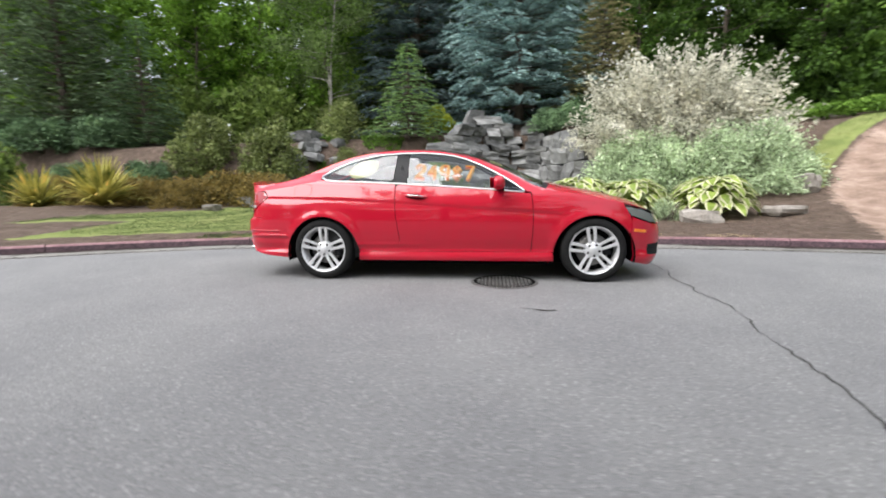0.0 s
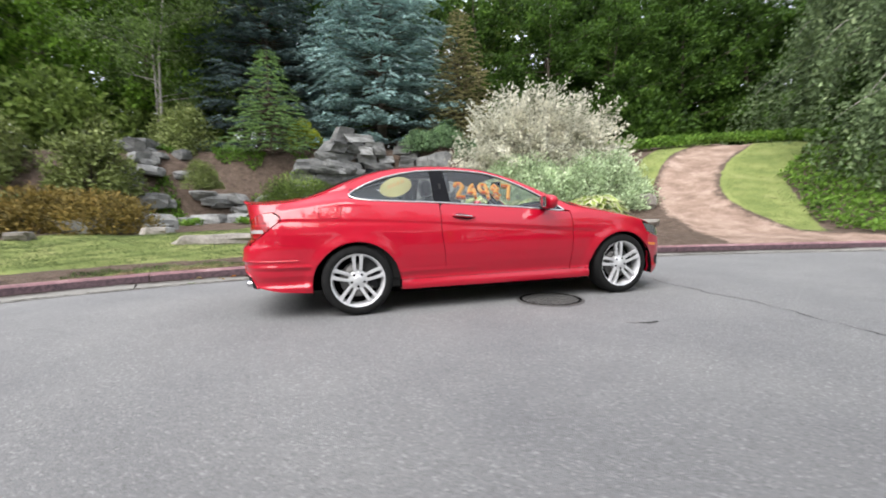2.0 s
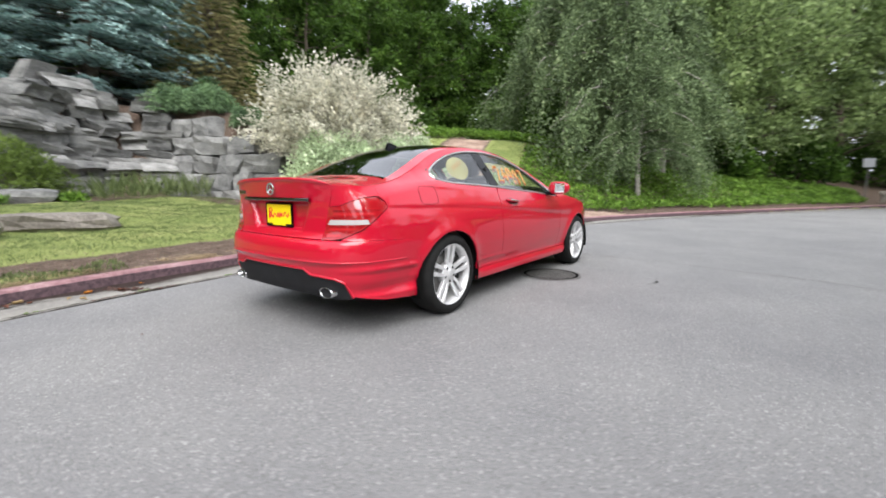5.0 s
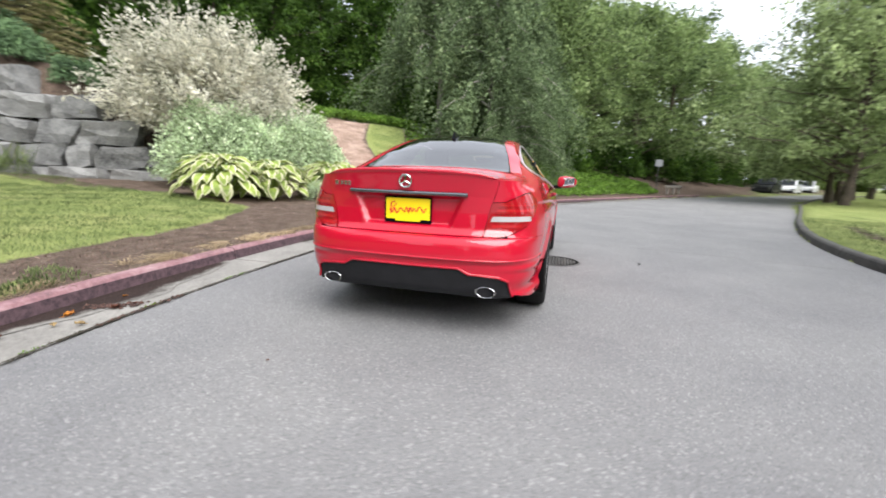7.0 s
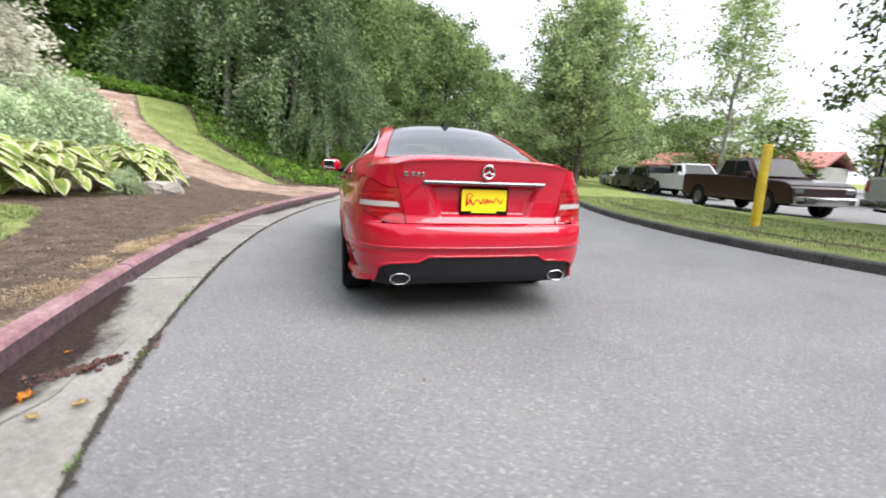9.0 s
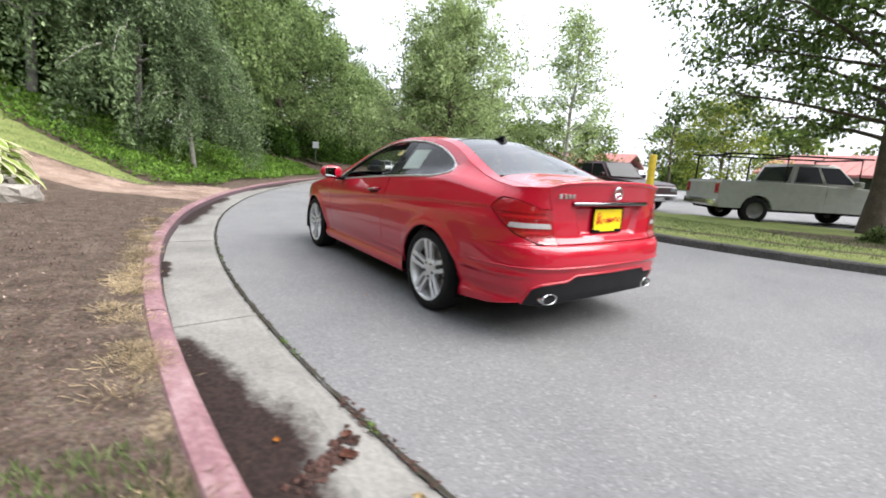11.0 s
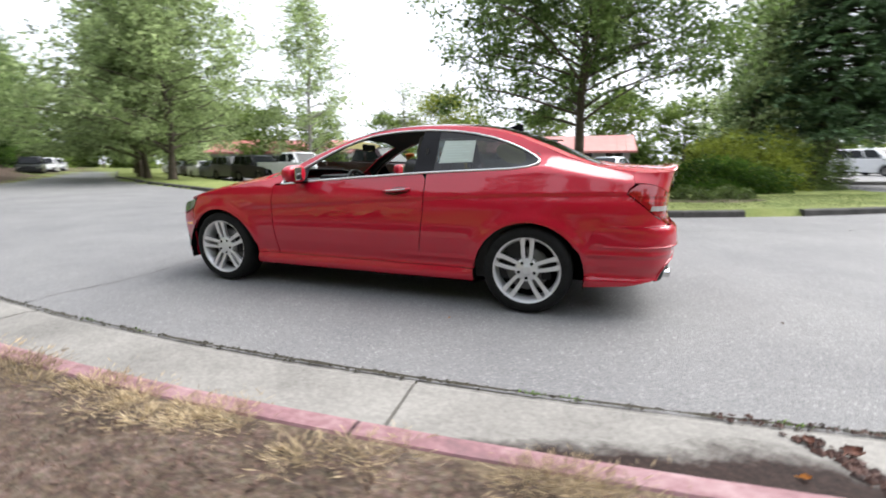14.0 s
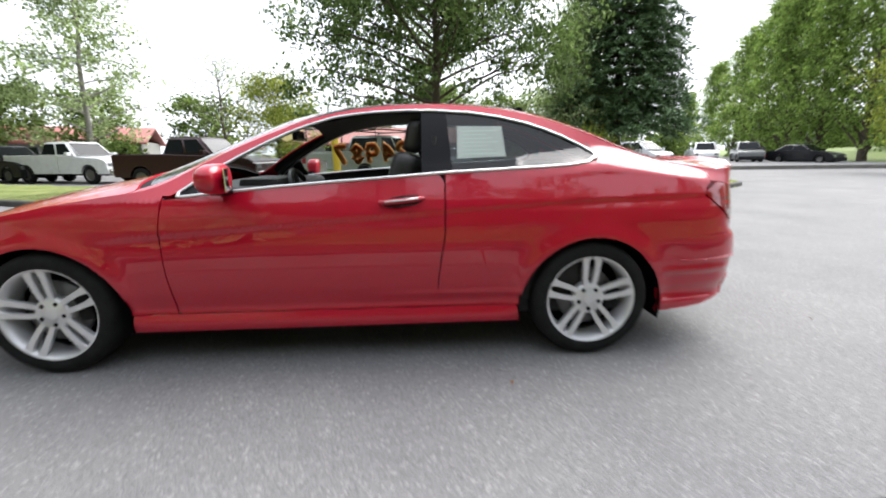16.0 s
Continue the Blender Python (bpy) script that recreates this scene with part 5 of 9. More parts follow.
def cabin(car):
    tub = bmesh.new()
    box_bm(-1.35, 0.95, -0.78, 0.78, 0.22, 0.32, 0.02, 1, tub)
    box_bm(0.55, 1.0, -0.78, 0.78, 0.30, 0.86, 0.04, 2, tub)
    part("cabin_floor", tub, TRIM_DARK, car)
    dash = soft_box(0.30, 0.85, -0.72, 0.72, 0.62, 0.925, 0.06)
    box_bm(0.30, 0.52, 0.20, 0.56, 0.88, 0.965, 0.03, 2, dash)
    part("dashboard", dash, TRIM_DARK, car, "black dashboard")
    for sg in (1, -1):
        door = box_bm(-1.35, 0.70, min(sg * 0.74, sg * 0.80), max(sg * 0.74, sg * 0.80), 0.30, 0.87, 0.02, 2)
        part("door_trim", door, TRIM_DARK, car)
        seat = empty("front_seat", pose(0.15, sg * 0.37, 0.02))
        seat.parent = car
        part("seat_cushion", soft_box(-0.42, 0.12, -0.25, 0.25, 0.36, 0.56, 0.06), SEAT_LEATHER, seat, "", True)
        back = soft_box(-0.09, 0.09, -0.245, 0.245, 0.0, 0.62, 0.07)
        bmesh.ops.transform(back, matrix=pose(-0.40, 0, 0.48, 0, -17, 0), verts=back.verts)
        part("seat_back", back, SEAT_LEATHER, seat, "", True)
        head = soft_box(-0.055, 0.055, -0.135, 0.135, 0.0, 0.19, 0.05)
        bmesh.ops.transform(head, matrix=pose(-0.585, 0, 1.075, 0, -12, 0), verts=head.verts)
        part("head_rest", head, SEAT_LEATHER, seat, "", True)
        for yy in (-0.05, 0.05):
            part("head_rest_post", np_mesh("head_rest_post", *tube_arrays([(-0.565, yy, 1.02), (-0.58, yy, 1.10)], [0.006, 0.006], 6), CHROME, True), CHROME, seat)
    rear = soft_box(-1.25, -0.72, -0.62, 0.62, 0.36, 0.58, 0.07)
    part("rear_bench", rear, SEAT_LEATHER, car, "", True)
    rb = soft_box(-0.08, 0.08, -0.60, 0.60, 0.0, 0.56, 0.06)
    bmesh.ops.transform(rb, matrix=pose(-1.22, 0, 0.50, 0, -22, 0), verts=rb.verts)
    part("rear_backrest", rb, SEAT_LEATHER, car, "", True)
    part("parcel_shelf", box_bm(-1.78, -1.38, -0.58, 0.58, 0.985, 1.0, 0.004, 1), TRIM_DARK, car)
    # roof lining, held below the skin
    xs, us = np.linspace(-1.06, 0.24, 14), np.linspace(-0.93, 0.93, 9)
    V = [tuple(top(x, u, -0.045)) for x in xs for u in us]
    F = [(i * 9 + j, i * 9 + j + 1, (i + 1) * 9 + j + 1, (i + 1) * 9 + j) for i in range(13) for j in range(8)]
    part("roof_lining", np_mesh("roof_lining", V, F, TRIM_DARK, True), TRIM_DARK, car)
    # inner pillars behind the skin
    for sg in (1, -1):
        up = np.array([(float(s_of_x(x)), z + 0.018) for x, z in WINDOW_UPPER])
        tube_part("pillar_trim", wrap(up[:, 0], up[:, 1], sg, -0.03), 0.022, TRIM_DARK, car, "", 6)
        tube_part("seat_belt", [(-0.56, sg * 0.66, 1.18), (-0.54, sg * 0.70, 0.9), (-0.50, sg * 0.70, 0.5)], 0.012, TRIM_DARK, car, "", 5)
    # steering wheel
    m = pose(0.20, 0.37, 0.83, 0, -68, 0)
    ring = [tuple(m @ Vector((0.182 * math.cos(a), 0.182 * math.sin(a), 0))) for a in np.linspace(0, 2 * math.pi, 30, endpoint=False)]
    sw = tube_part("steering_wheel", ring, 0.016, SEAT_LEATHER, car, "black steering wheel", 8, True)
    for a in (0, 180, 270):
        p = m @ Vector((0.175 * math.cos(radians(a)), 0.175 * math.sin(radians(a)), 0))
        tube_part("wheel_spoke", [tuple(m @ Vector((0, 0, -0.02))), tuple(p)], 0.018, TRIM_DARK, sw, "", 6)
    hubm = bmesh.new()
    bmesh.ops.create_uvsphere(hubm, u_segments=14, v_segments=8, radius=1.0, matrix=m @ Matrix.Diagonal((0.075, 0.075, 0.035, 1)))
    part("wheel_boss", hubm, TRIM_DARK, sw, "", True)
    # inner mirror under the screen
    im = soft_box(0.30, 0.33, -0.11, 0.11, 1.18, 1.245, 0.012)
    part("inner_mirror", im, GLOSS_BLACK, car)


def flat_on(name, loop, side, out, material, parent, label=""):
    """A thin sheet on a side window, from an outline of (x, z)."""
    return panel(name, flank(loop), lambda s, z: wrap(s, z, side, out), material, parent, label, step=0.04, flip=side > 0, lip=0.0)


def digit_loops(text, x0, z0, w, h, gap, slope, grow=0.0):
    """Digits as strokes of (x, z) on the right window, read from outside."""
    seg = {"2": [(0, 0.8), (0.25, 1), (0.75, 1), (1, 0.75), (0, 0), (1, 0)], "4": [(0.75, 0), (0.75, 1), (0, 0.35), (1, 0.35)], "9": [(1, 0.6), (0.7, 0.42), (0.2, 0.45), (0, 0.72), (0.3, 1), (0.8, 1), (1, 0.7), (0.85, 0)], "8": [(0.5, 0.53), (0.1, 0.75), (0.5, 1), (0.9, 0.75), (0.1, 0.28), (0.5, 0), (0.9, 0.28), (0.5, 0.53)], "7": [(0, 1), (1, 1), (0.35, 0)]}
    out = []
    for i, ch in enumerate(text):
        ox = x0 + i * (w + gap)
        out.append([(ox + a * w, z0 + b * h + slope * (ox + a * w - x0)) for a, b in seg[ch]])
    return out


def window_papers(car):
    # price painted inside the right front window: orange strokes on pale ones
    for stroke in digit_loops("24987", -0.40, 1.045, 0.085, 0.135, 0.042, -0.05):
        s = []
        for a, b in zip(stroke, stroke[1:]):
            n = max(2, int(math.hypot(b[0] - a[0], b[1] - a[1]) / 0.02))
            s += [(a[0] + (b[0] - a[0]) * i / n, a[1] + (b[1] - a[1]) * i / n) for i in range(n)]
        s.append(stroke[-1])
        s = np.array(s)
        for nm, r, o, m_ in (("price_digit_edge", 0.024, -0.0145, PRICE_HALO), ("price_digit", 0.015, -0.0115, PRICE_ORANGE), ("price_digit", 0.012, -0.019, PRICE_ORANGE)):
            pts = wrap(s_of_x(s[:, 0]), s[:, 1], -1, o)
            V, F = tube_arrays(pts, np.full(len(pts), r), 8)
            cen = np.repeat(pts, 8, axis=0)
            V[:, 1] = cen[:, 1] + (V[:, 1] - cen[:, 1]) * 0.12
            part(nm, np_mesh(nm, V, F, m_, True), m_, car)
    ov = [(-0.98 + 0.155 * math.cos(a) - 0.02 * math.sin(a), 1.155 + 0.088 * math.sin(a) + 0.045 * math.cos(a)) for a in np.linspace(0, 2 * math.pi, 36, endpoint=False)]
    st = flat_on("oval_sticker", ov, -1, -0.011, STICKER_YELLOW, car, "yellow oval sticker with a line of print")
    for k in range(4):
        c = -1.06 + 0.045 * k
        flat_on("print_bar", [(c, 1.130 + 0.018 * k), (c + 0.03, 1.142 + 0.018 * k), (c + 0.03, 1.178 + 0.018 * k), (c, 1.166 + 0.018 * k)], -1, -0.0085, PRICE_HALO, st)
    sh = [(-0.675, 1.065), (-0.935, 1.075), (-0.93, 1.235), (-0.685, 1.235)]
    sheet = flat_on("window_sheet", sh, 1, -0.003, PAPER, car, "pale printed sheet inside the rear side window")
    for k in range(7):
        z = 1.085 + 0.02 * k
        flat_on("print_line", [(-0.70, z), (-0.90 + 0.03 * (k % 3), z + 0.004), (-0.90 + 0.03 * (k % 3), z + 0.008), (-0.70, z + 0.004)], 1, -0.001, plain("faint_print", (0.45, 0.56, 0.52), 0.6) if k == 0 else bpy.data.materials["faint_print"], sheet)
    # yellow strip inside the screen's head
    xs, us = np.linspace(0.36, 0.50, 5), np.linspace(-0.55, 0.25, 14)
    V = [tuple(top(x, u, -0.012)) for x in xs for u in us]
    F = [(i * 14 + j, i * 14 + j + 1, (i + 1) * 14 + j + 1, (i + 1) * 14 + j) for i in range(4) for j in range(13)]
    part("screen_banner", np_mesh("screen_banner", V, F, STICKER_YELLOW), STICKER_YELLOW, car, "yellow and orange banner inside the windscreen")


cabin(CAR)
window_papers(CAR)

# ---------------- plants: materials ----------------
BARK_BROWN = surface("brown_bark", (0.035, 0.027, 0.02), (0.12, 0.095, 0.07), 0.95, fine=25, coarse=5, relief=0.8, depth=0.02)
BARK_PALE = surface("pale_birch_bark", (0.12, 0.11, 0.095), (0.38, 0.36, 0.32), 0.9, fine=20, coarse=3, relief=0.5, depth=0.01)
LEAF_FRESH = leafy("fresh_green_leaves", (0.05, 0.12, 0.014), (0.17, 0.31, 0.037), (0.31, 0.47, 0.075), 0.5, patch=0.35, deep=1.1)
LEAF_MID = leafy("mid_green_leaves", (0.06, 0.11, 0.025), (0.23, 0.33, 0.075), (0.38, 0.47, 0.14), 0.45, patch=0.4, deep=0.84)
LEAF_ROAD = leafy("bright_roadside_leaves", (0.08, 0.135, 0.05), (0.25, 0.34, 0.13), (0.42, 0.50, 0.24), 0.5, patch=0.4, deep=1.1)
LEAF_DARK = leafy("dark_green_leaves", (0.02, 0.05, 0.012), (0.10, 0.20, 0.03), (0.22, 0.37, 0.06), 0.4, patch=0.5)
LEAF_MAPLE = leafy("grey_green_street_tree_leaves", (0.15, 0.20, 0.085), (0.37, 0.46, 0.21), (0.53, 0.60, 0.33), 0.6, patch=0.5, deep=1.2)
LEAF_STREET = leafy("dark_street_tree_leaves", (0.05, 0.09, 0.03), (0.16, 0.24, 0.07), (0.30, 0.39, 0.14), 0.5, patch=0.5, deep=1.1)
LEAF_POPLAR = leafy("poplar_leaves", (0.10, 0.19, 0.04), (0.31, 0.45, 0.10), (0.45, 0.58, 0.17), 0.45, patch=0.5, deep=0.95)
LEAF_BIRCH = leafy("weeping_birch_leaves", (0.08, 0.13, 0.06), (0.23, 0.32, 0.15), (0.42, 0.51, 0.27), 0.28, patch=0.9, deep=0.86)
LEAF_BLUE = leafy("blue_spruce_needles", (0.08, 0.14, 0.14), (0.37, 0.53, 0.51), (0.68, 0.84, 0.81), 0.08, 0.7, patch=1.0, deep=1.05)
LEAF_DUSK = leafy("dusky_spruce_needles", (0.04, 0.065, 0.065), (0.19, 0.27, 0.27), (0.36, 0.46, 0.46), 0.1, 0.7, patch=1.0)
LEAF_SPRUCE = leafy("green_spruce_needles", (0.09, 0.17, 0.06), (0.30, 0.47, 0.17), (0.48, 0.66, 0.30), 0.15, 0.6, patch=1.2, deep=1.0)
LEAF_FIR = leafy("dark_fir_needles", (0.035, 0.07, 0.035), (0.13, 0.21, 0.10), (0.22, 0.32, 0.15), 0.1, 0.6, patch=1.0, deep=1.25)
LEAF_OLIVE = leafy("olive_brown_conifer", (0.16, 0.155, 0.07), (0.40, 0.37, 0.18), (0.54, 0.49, 0.27), 0.2, 0.6, patch=1.0, deep=0.95)
LEAF_WHITE = leafy("white_dappled_willow_leaves", (0.50, 0.52, 0.36), (0.86, 0.83, 0.70), (0.94, 0.90, 0.84), 0.5, patch=0.9, deep=1.0)
LEAF_SAGE = leafy("pale_variegated_shrub_leaves", (0.27, 0.37, 0.18), (0.60, 0.72, 0.46), (0.84, 0.87, 0.68), 0.4, patch=1.2, deep=1.10)
LEAF_SHRUB = leafy("rhododendron_leaves", (0.05, 0.09, 0.025), (0.20, 0.28, 0.08), (0.36, 0.42, 0.16), 0.25, 0.4, patch=1.0)
LEAF_RHODO = leafy("rhododendron_leaves_pale", (0.07, 0.10, 0.027), (0.28, 0.34, 0.11), (0.46, 0.50, 0.22), 0.25, 0.4, patch=1.0)
LEAF_PINE = leafy("grey_green_pine_needles", (0.05, 0.08, 0.045), (0.20, 0.28, 0.15), (0.36, 0.45, 0.28), 0.1, 0.7, patch=1.0, deep=1.05)
LEAF_YARD = leafy("yellowish_green_leaves", (0.13, 0.18, 0.025), (0.38, 0.45, 0.07), (0.58, 0.62, 0.14), 0.4, patch=0.9)
LEAF_LIME = leafy("yellow_green_leaves", (0.20, 0.26, 0.02), (0.48, 0.54, 0.06), (0.64, 0.68, 0.12), 0.45, patch=1.0, deep=0.95)
LEAF_RUST = leafy("rusty_heather", (0.11, 0.10, 0.03), (0.30, 0.22, 0.06), (0.48, 0.32, 0.10), 0.2, patch=2.2, deep=0.88)
LEAF_COVER = leafy("ground_cover_leaves", (0.06, 0.14, 0.02), (0.18, 0.32, 0.05), (0.30, 0.43, 0.10), 0.35, patch=1.2, deep=1.05)
BLADE_GREEN = leafy("grass_blades", (0.08, 0.125, 0.042), (0.20, 0.255, 0.105), (0.36, 0.38, 0.20), 0.4, patch=1.5, deep=0.9)
BLADE_DRY = leafy("dry_grass_blades", (0.28, 0.215, 0.13), (0.52, 0.41, 0.255), (0.70, 0.58, 0.39), 0.3, patch=1.5, deep=1.0)
BLADE_YUCCA = leafy("sword_leaves", (0.17, 0.24, 0.05), (0.50, 0.44, 0.11), (0.82, 0.50, 0.14), 0.3, patch=1.5, deep=1.1)
HOSTA_GREEN = leafy("hosta_leaf_green", (0.22, 0.35, 0.05), (0.45, 0.57, 0.13), (0.58, 0.66, 0.24), 0.4, 0.4, patch=2.0, deep=1.0)
HOSTA_CREAM = leafy("hosta_leaf_cream_edge", (0.74, 0.73, 0.40), (0.88, 0.86, 0.58), (0.92, 0.90, 0.72), 0.35, 0.4, patch=2.0, deep=1.0)


# ---------------- plants: shapes ----------------
def rand_dirs(g, n):
    v = g.normal(size=(n, 3))
    return v / np.linalg.norm(v, axis=1, keepdims=True)


CROWN = {
    "round": lambda t: np.sqrt(np.clip(1 - (2 * t - 0.85) ** 2 / 1.35, 0, 1)),
    "cone": lambda t: np.clip(1.05 * (1 - t), 0, 1) ** 0.75 * np.clip(t * 9 + 0.35, 0, 1),
    "column": lambda t: np.clip(1 - t, 0, 1) ** 0.45 * np.clip(t * 5 + 0.5, 0, 1),
    "spire": lambda t: np.clip(1 - t, 0, 1) ** 0.62 * np.clip(t * 10 + 0.6, 0, 1),
    "wall": lambda t: np.clip(1.15 - 0.6 * t ** 2, 0, 1),
}


def leafy_tree(seed, height, radius, base, trunk_r, leaves, size, shape="round", limbs=26, rise=0.35, clump=0.5, hang=0.0, lean=(0, 0), stems=1):
    """Trunk with limbs, and a crown of leaves in clumps round the limbs' ends. Returns two pairs of arrays."""
    g = np.random.default_rng(seed)
    wood, ends = [], []
    H = height
    prof = CROWN[shape]
    for s in range(stems):
        off = np.array([0, 0, 0.0]) if stems == 1 else np.r_[g.normal(0, 0.25, 2), 0]
        steps = np.linspace(0, 1, 9)
        bend = np.cumsum(g.normal(0, 0.012 * H, (9, 2)), axis=0) * 0.6
        axis = np.c_[off[0] * (1 + steps) + bend[:, 0] + lean[0] * steps * H, off[1] * (1 + steps) + bend[:, 1] + lean[1] * steps * H, steps * H * 0.93]
        rad = trunk_r / math.sqrt(stems) * (1 - steps) ** 0.8 * (1 + 0.55 * np.exp(-steps * 22)) + 0.012
        wood.append(tube_arrays(axis, rad, 9))
        n = max(4, limbs // stems)
        for i in range(n):
            f = (i + g.uniform(0, 1)) / n
            h0 = base + (H * 0.9 - base) * f ** 0.9
            t0 = (h0 - base) / (H - base)
            p0 = np.array([np.interp(h0, axis[:, 2], axis[:, k]) for k in range(3)])
            az = i * 2.4 + g.uniform(-0.5, 0.5)
            reach = radius * float(prof(np.clip(t0 + 0.12, 0, 1))) * g.uniform(0.7, 1.05)
            d = np.array([math.cos(az), math.sin(az), 0])
            up = rise * reach * g.uniform(0.6, 1.3)
            q = np.linspace(0, 1, 6)
            pts = p0 + np.outer(q, d * reach) + np.outer(q ** 0.8 * up - hang * reach * q ** 2.5 * 0.5, [0, 0, 1]) + g.normal(0, 0.03 * reach, (6, 3)) * q[:, None]
            r0 = max(0.012, np.interp(h0, axis[:, 2], rad) * 0.34)
            wood.append(tube_arrays(pts, r0 * (1 - q) ** 0.8 + 0.006, 5))
            for k in range(7):
                u = g.uniform(0.22, 1.0)
                b0 = np.array([np.interp(u, q, pts[:, c]) for c in range(3)])
                e = rand_dirs(g, 1)[0] * np.array([1, 1, 0.7])
                e = e + d * 0.4 + np.array([0, 0, 0.15])
                tip = b0 + e * radius * g.uniform(0.16, 0.34)
                if k < 3:
                    wood.append(tube_arrays(np.stack([b0, (b0 + tip) / 2 + g.normal(0, 0.03, 3), tip]), [r0 * 0.3 + 0.004, r0 * 0.2 + 0.003, 0.003], 4))
                ends += [tip, b0 * 0.45 + tip * 0.55]
            ends.append(pts[-1])
    ends = np.array(ends)
    k = g.integers(0, len(ends), leaves)
    s = clump * (0.55 + 0.45 * g.random(len(ends)))[k]
    P = ends[k] + g.normal(size=(leaves, 3)) * s[:, None] * np.array([1, 1, 0.75])
    if hang:
        P[:, 2] -= hang * g.random(leaves) ** 1.2 * 1.9
    P[:, 2] = np.maximum(P[:, 2], 0.12)
    D = rand_dirs(g, leaves) + np.array([0, 0, -0.35 - 1.6 * hang])
    N = rand_dirs(g, leaves) + np.array([0, 0, 0.3])
    L = size * g.uniform(0.65, 1.25, leaves)
    return join_arrays(wood), leaf_arrays(P, D, N, L, L * 0.62)


def conifer(seed, height, radius, trunk_r, base=0.25, gap=0.34, per=8, twig=0.3, droop=0.15, tipup=0.12, thick=0.34, ragged=0.15, even=0.4):
    """Spruce: whorls of boughs, each a spine with short needle twigs on both sides and above."""
    g = np.random.default_rng(seed)
    axis = np.c_[np.zeros(6), np.zeros(6), np.linspace(0, height * 0.97, 6)]
    wood = [tube_arrays(axis, trunk_r * (1 - np.linspace(0, 1, 6)) + 0.01, 8)]
    P, D, N, L = [], [], [], []
    h, w = base, 0
    while h < height - 0.1:
        f = (h - base) / (height - base)
        R = radius * (1 - f) ** 0.82 + 0.05
        n = max(4, int(round(per * (0.55 + 0.45 * (1 - f)))))
        for i in range(n):
            az = w * 1.3 + i * 2 * math.pi / n + g.uniform(-0.22, 0.22)
            r = R * g.uniform(1 - ragged * 1.6, 1 + ragged)
            d = np.array([math.cos(az), math.sin(az), 0])
            side = np.array([-d[1], d[0], 0])
            z0 = h + g.uniform(-even, even) * gap
            m = max(3, int(r / (twig * 0.30)))
            q = np.linspace(0.12, 1, m)
            lift = -droop * r * q ** 1.3 + tipup * r * q ** 3.2 + (0.25 + 0.6 * f) * r * q * 0.35
            spine = np.outer(q * r, d) + np.c_[np.zeros((m, 2)), z0 + lift]
            if r > 0.7:
                wood.append(tube_arrays(spine[:: max(1, m // 3)], np.linspace(0.012 + 0.01 * r, 0.005, len(spine[:: max(1, m // 3)])), 4))
            for s in (-1, 1):
                wd = twig * (0.55 + 0.9 * np.sin(np.pi * (0.12 + 0.8 * q))) * g.uniform(0.75, 1.2, m) * min(1.5, 0.55 + 0.35 * r)
                a = spine + g.normal(0, 0.02, (m, 3))
                P.append(a)
                D.append(s * side * 1.0 + d * 0.75 + np.c_[np.zeros((m, 2)), g.uniform(-0.28, 0.12, m)])
                N.append(np.tile([0, 0, 1.0], (m, 1)) + g.normal(0, 0.25, (m, 3)))
                L.append(wd)
            P.append(spine + g.normal(0, 0.015, (m, 3)))
            D.append(np.tile(d, (m, 1)) + np.c_[g.normal(0, 0.35, (m, 2)), g.uniform(0.05, 0.55, m)])
            N.append(side + g.normal(0, 0.4, (m, 3)))
            L.append(np.full(m, twig * 0.55) * g.uniform(0.7, 1.2, m))
        h += gap * (1 - 0.45 * f)
        w += 1
    P, D, N, L = np.concatenate(P), np.concatenate(D), np.concatenate(N), np.concatenate(L)
    return join_arrays(wood), leaf_arrays(P, D, N, L, np.minimum(L * thick, 0.13), 0.2)


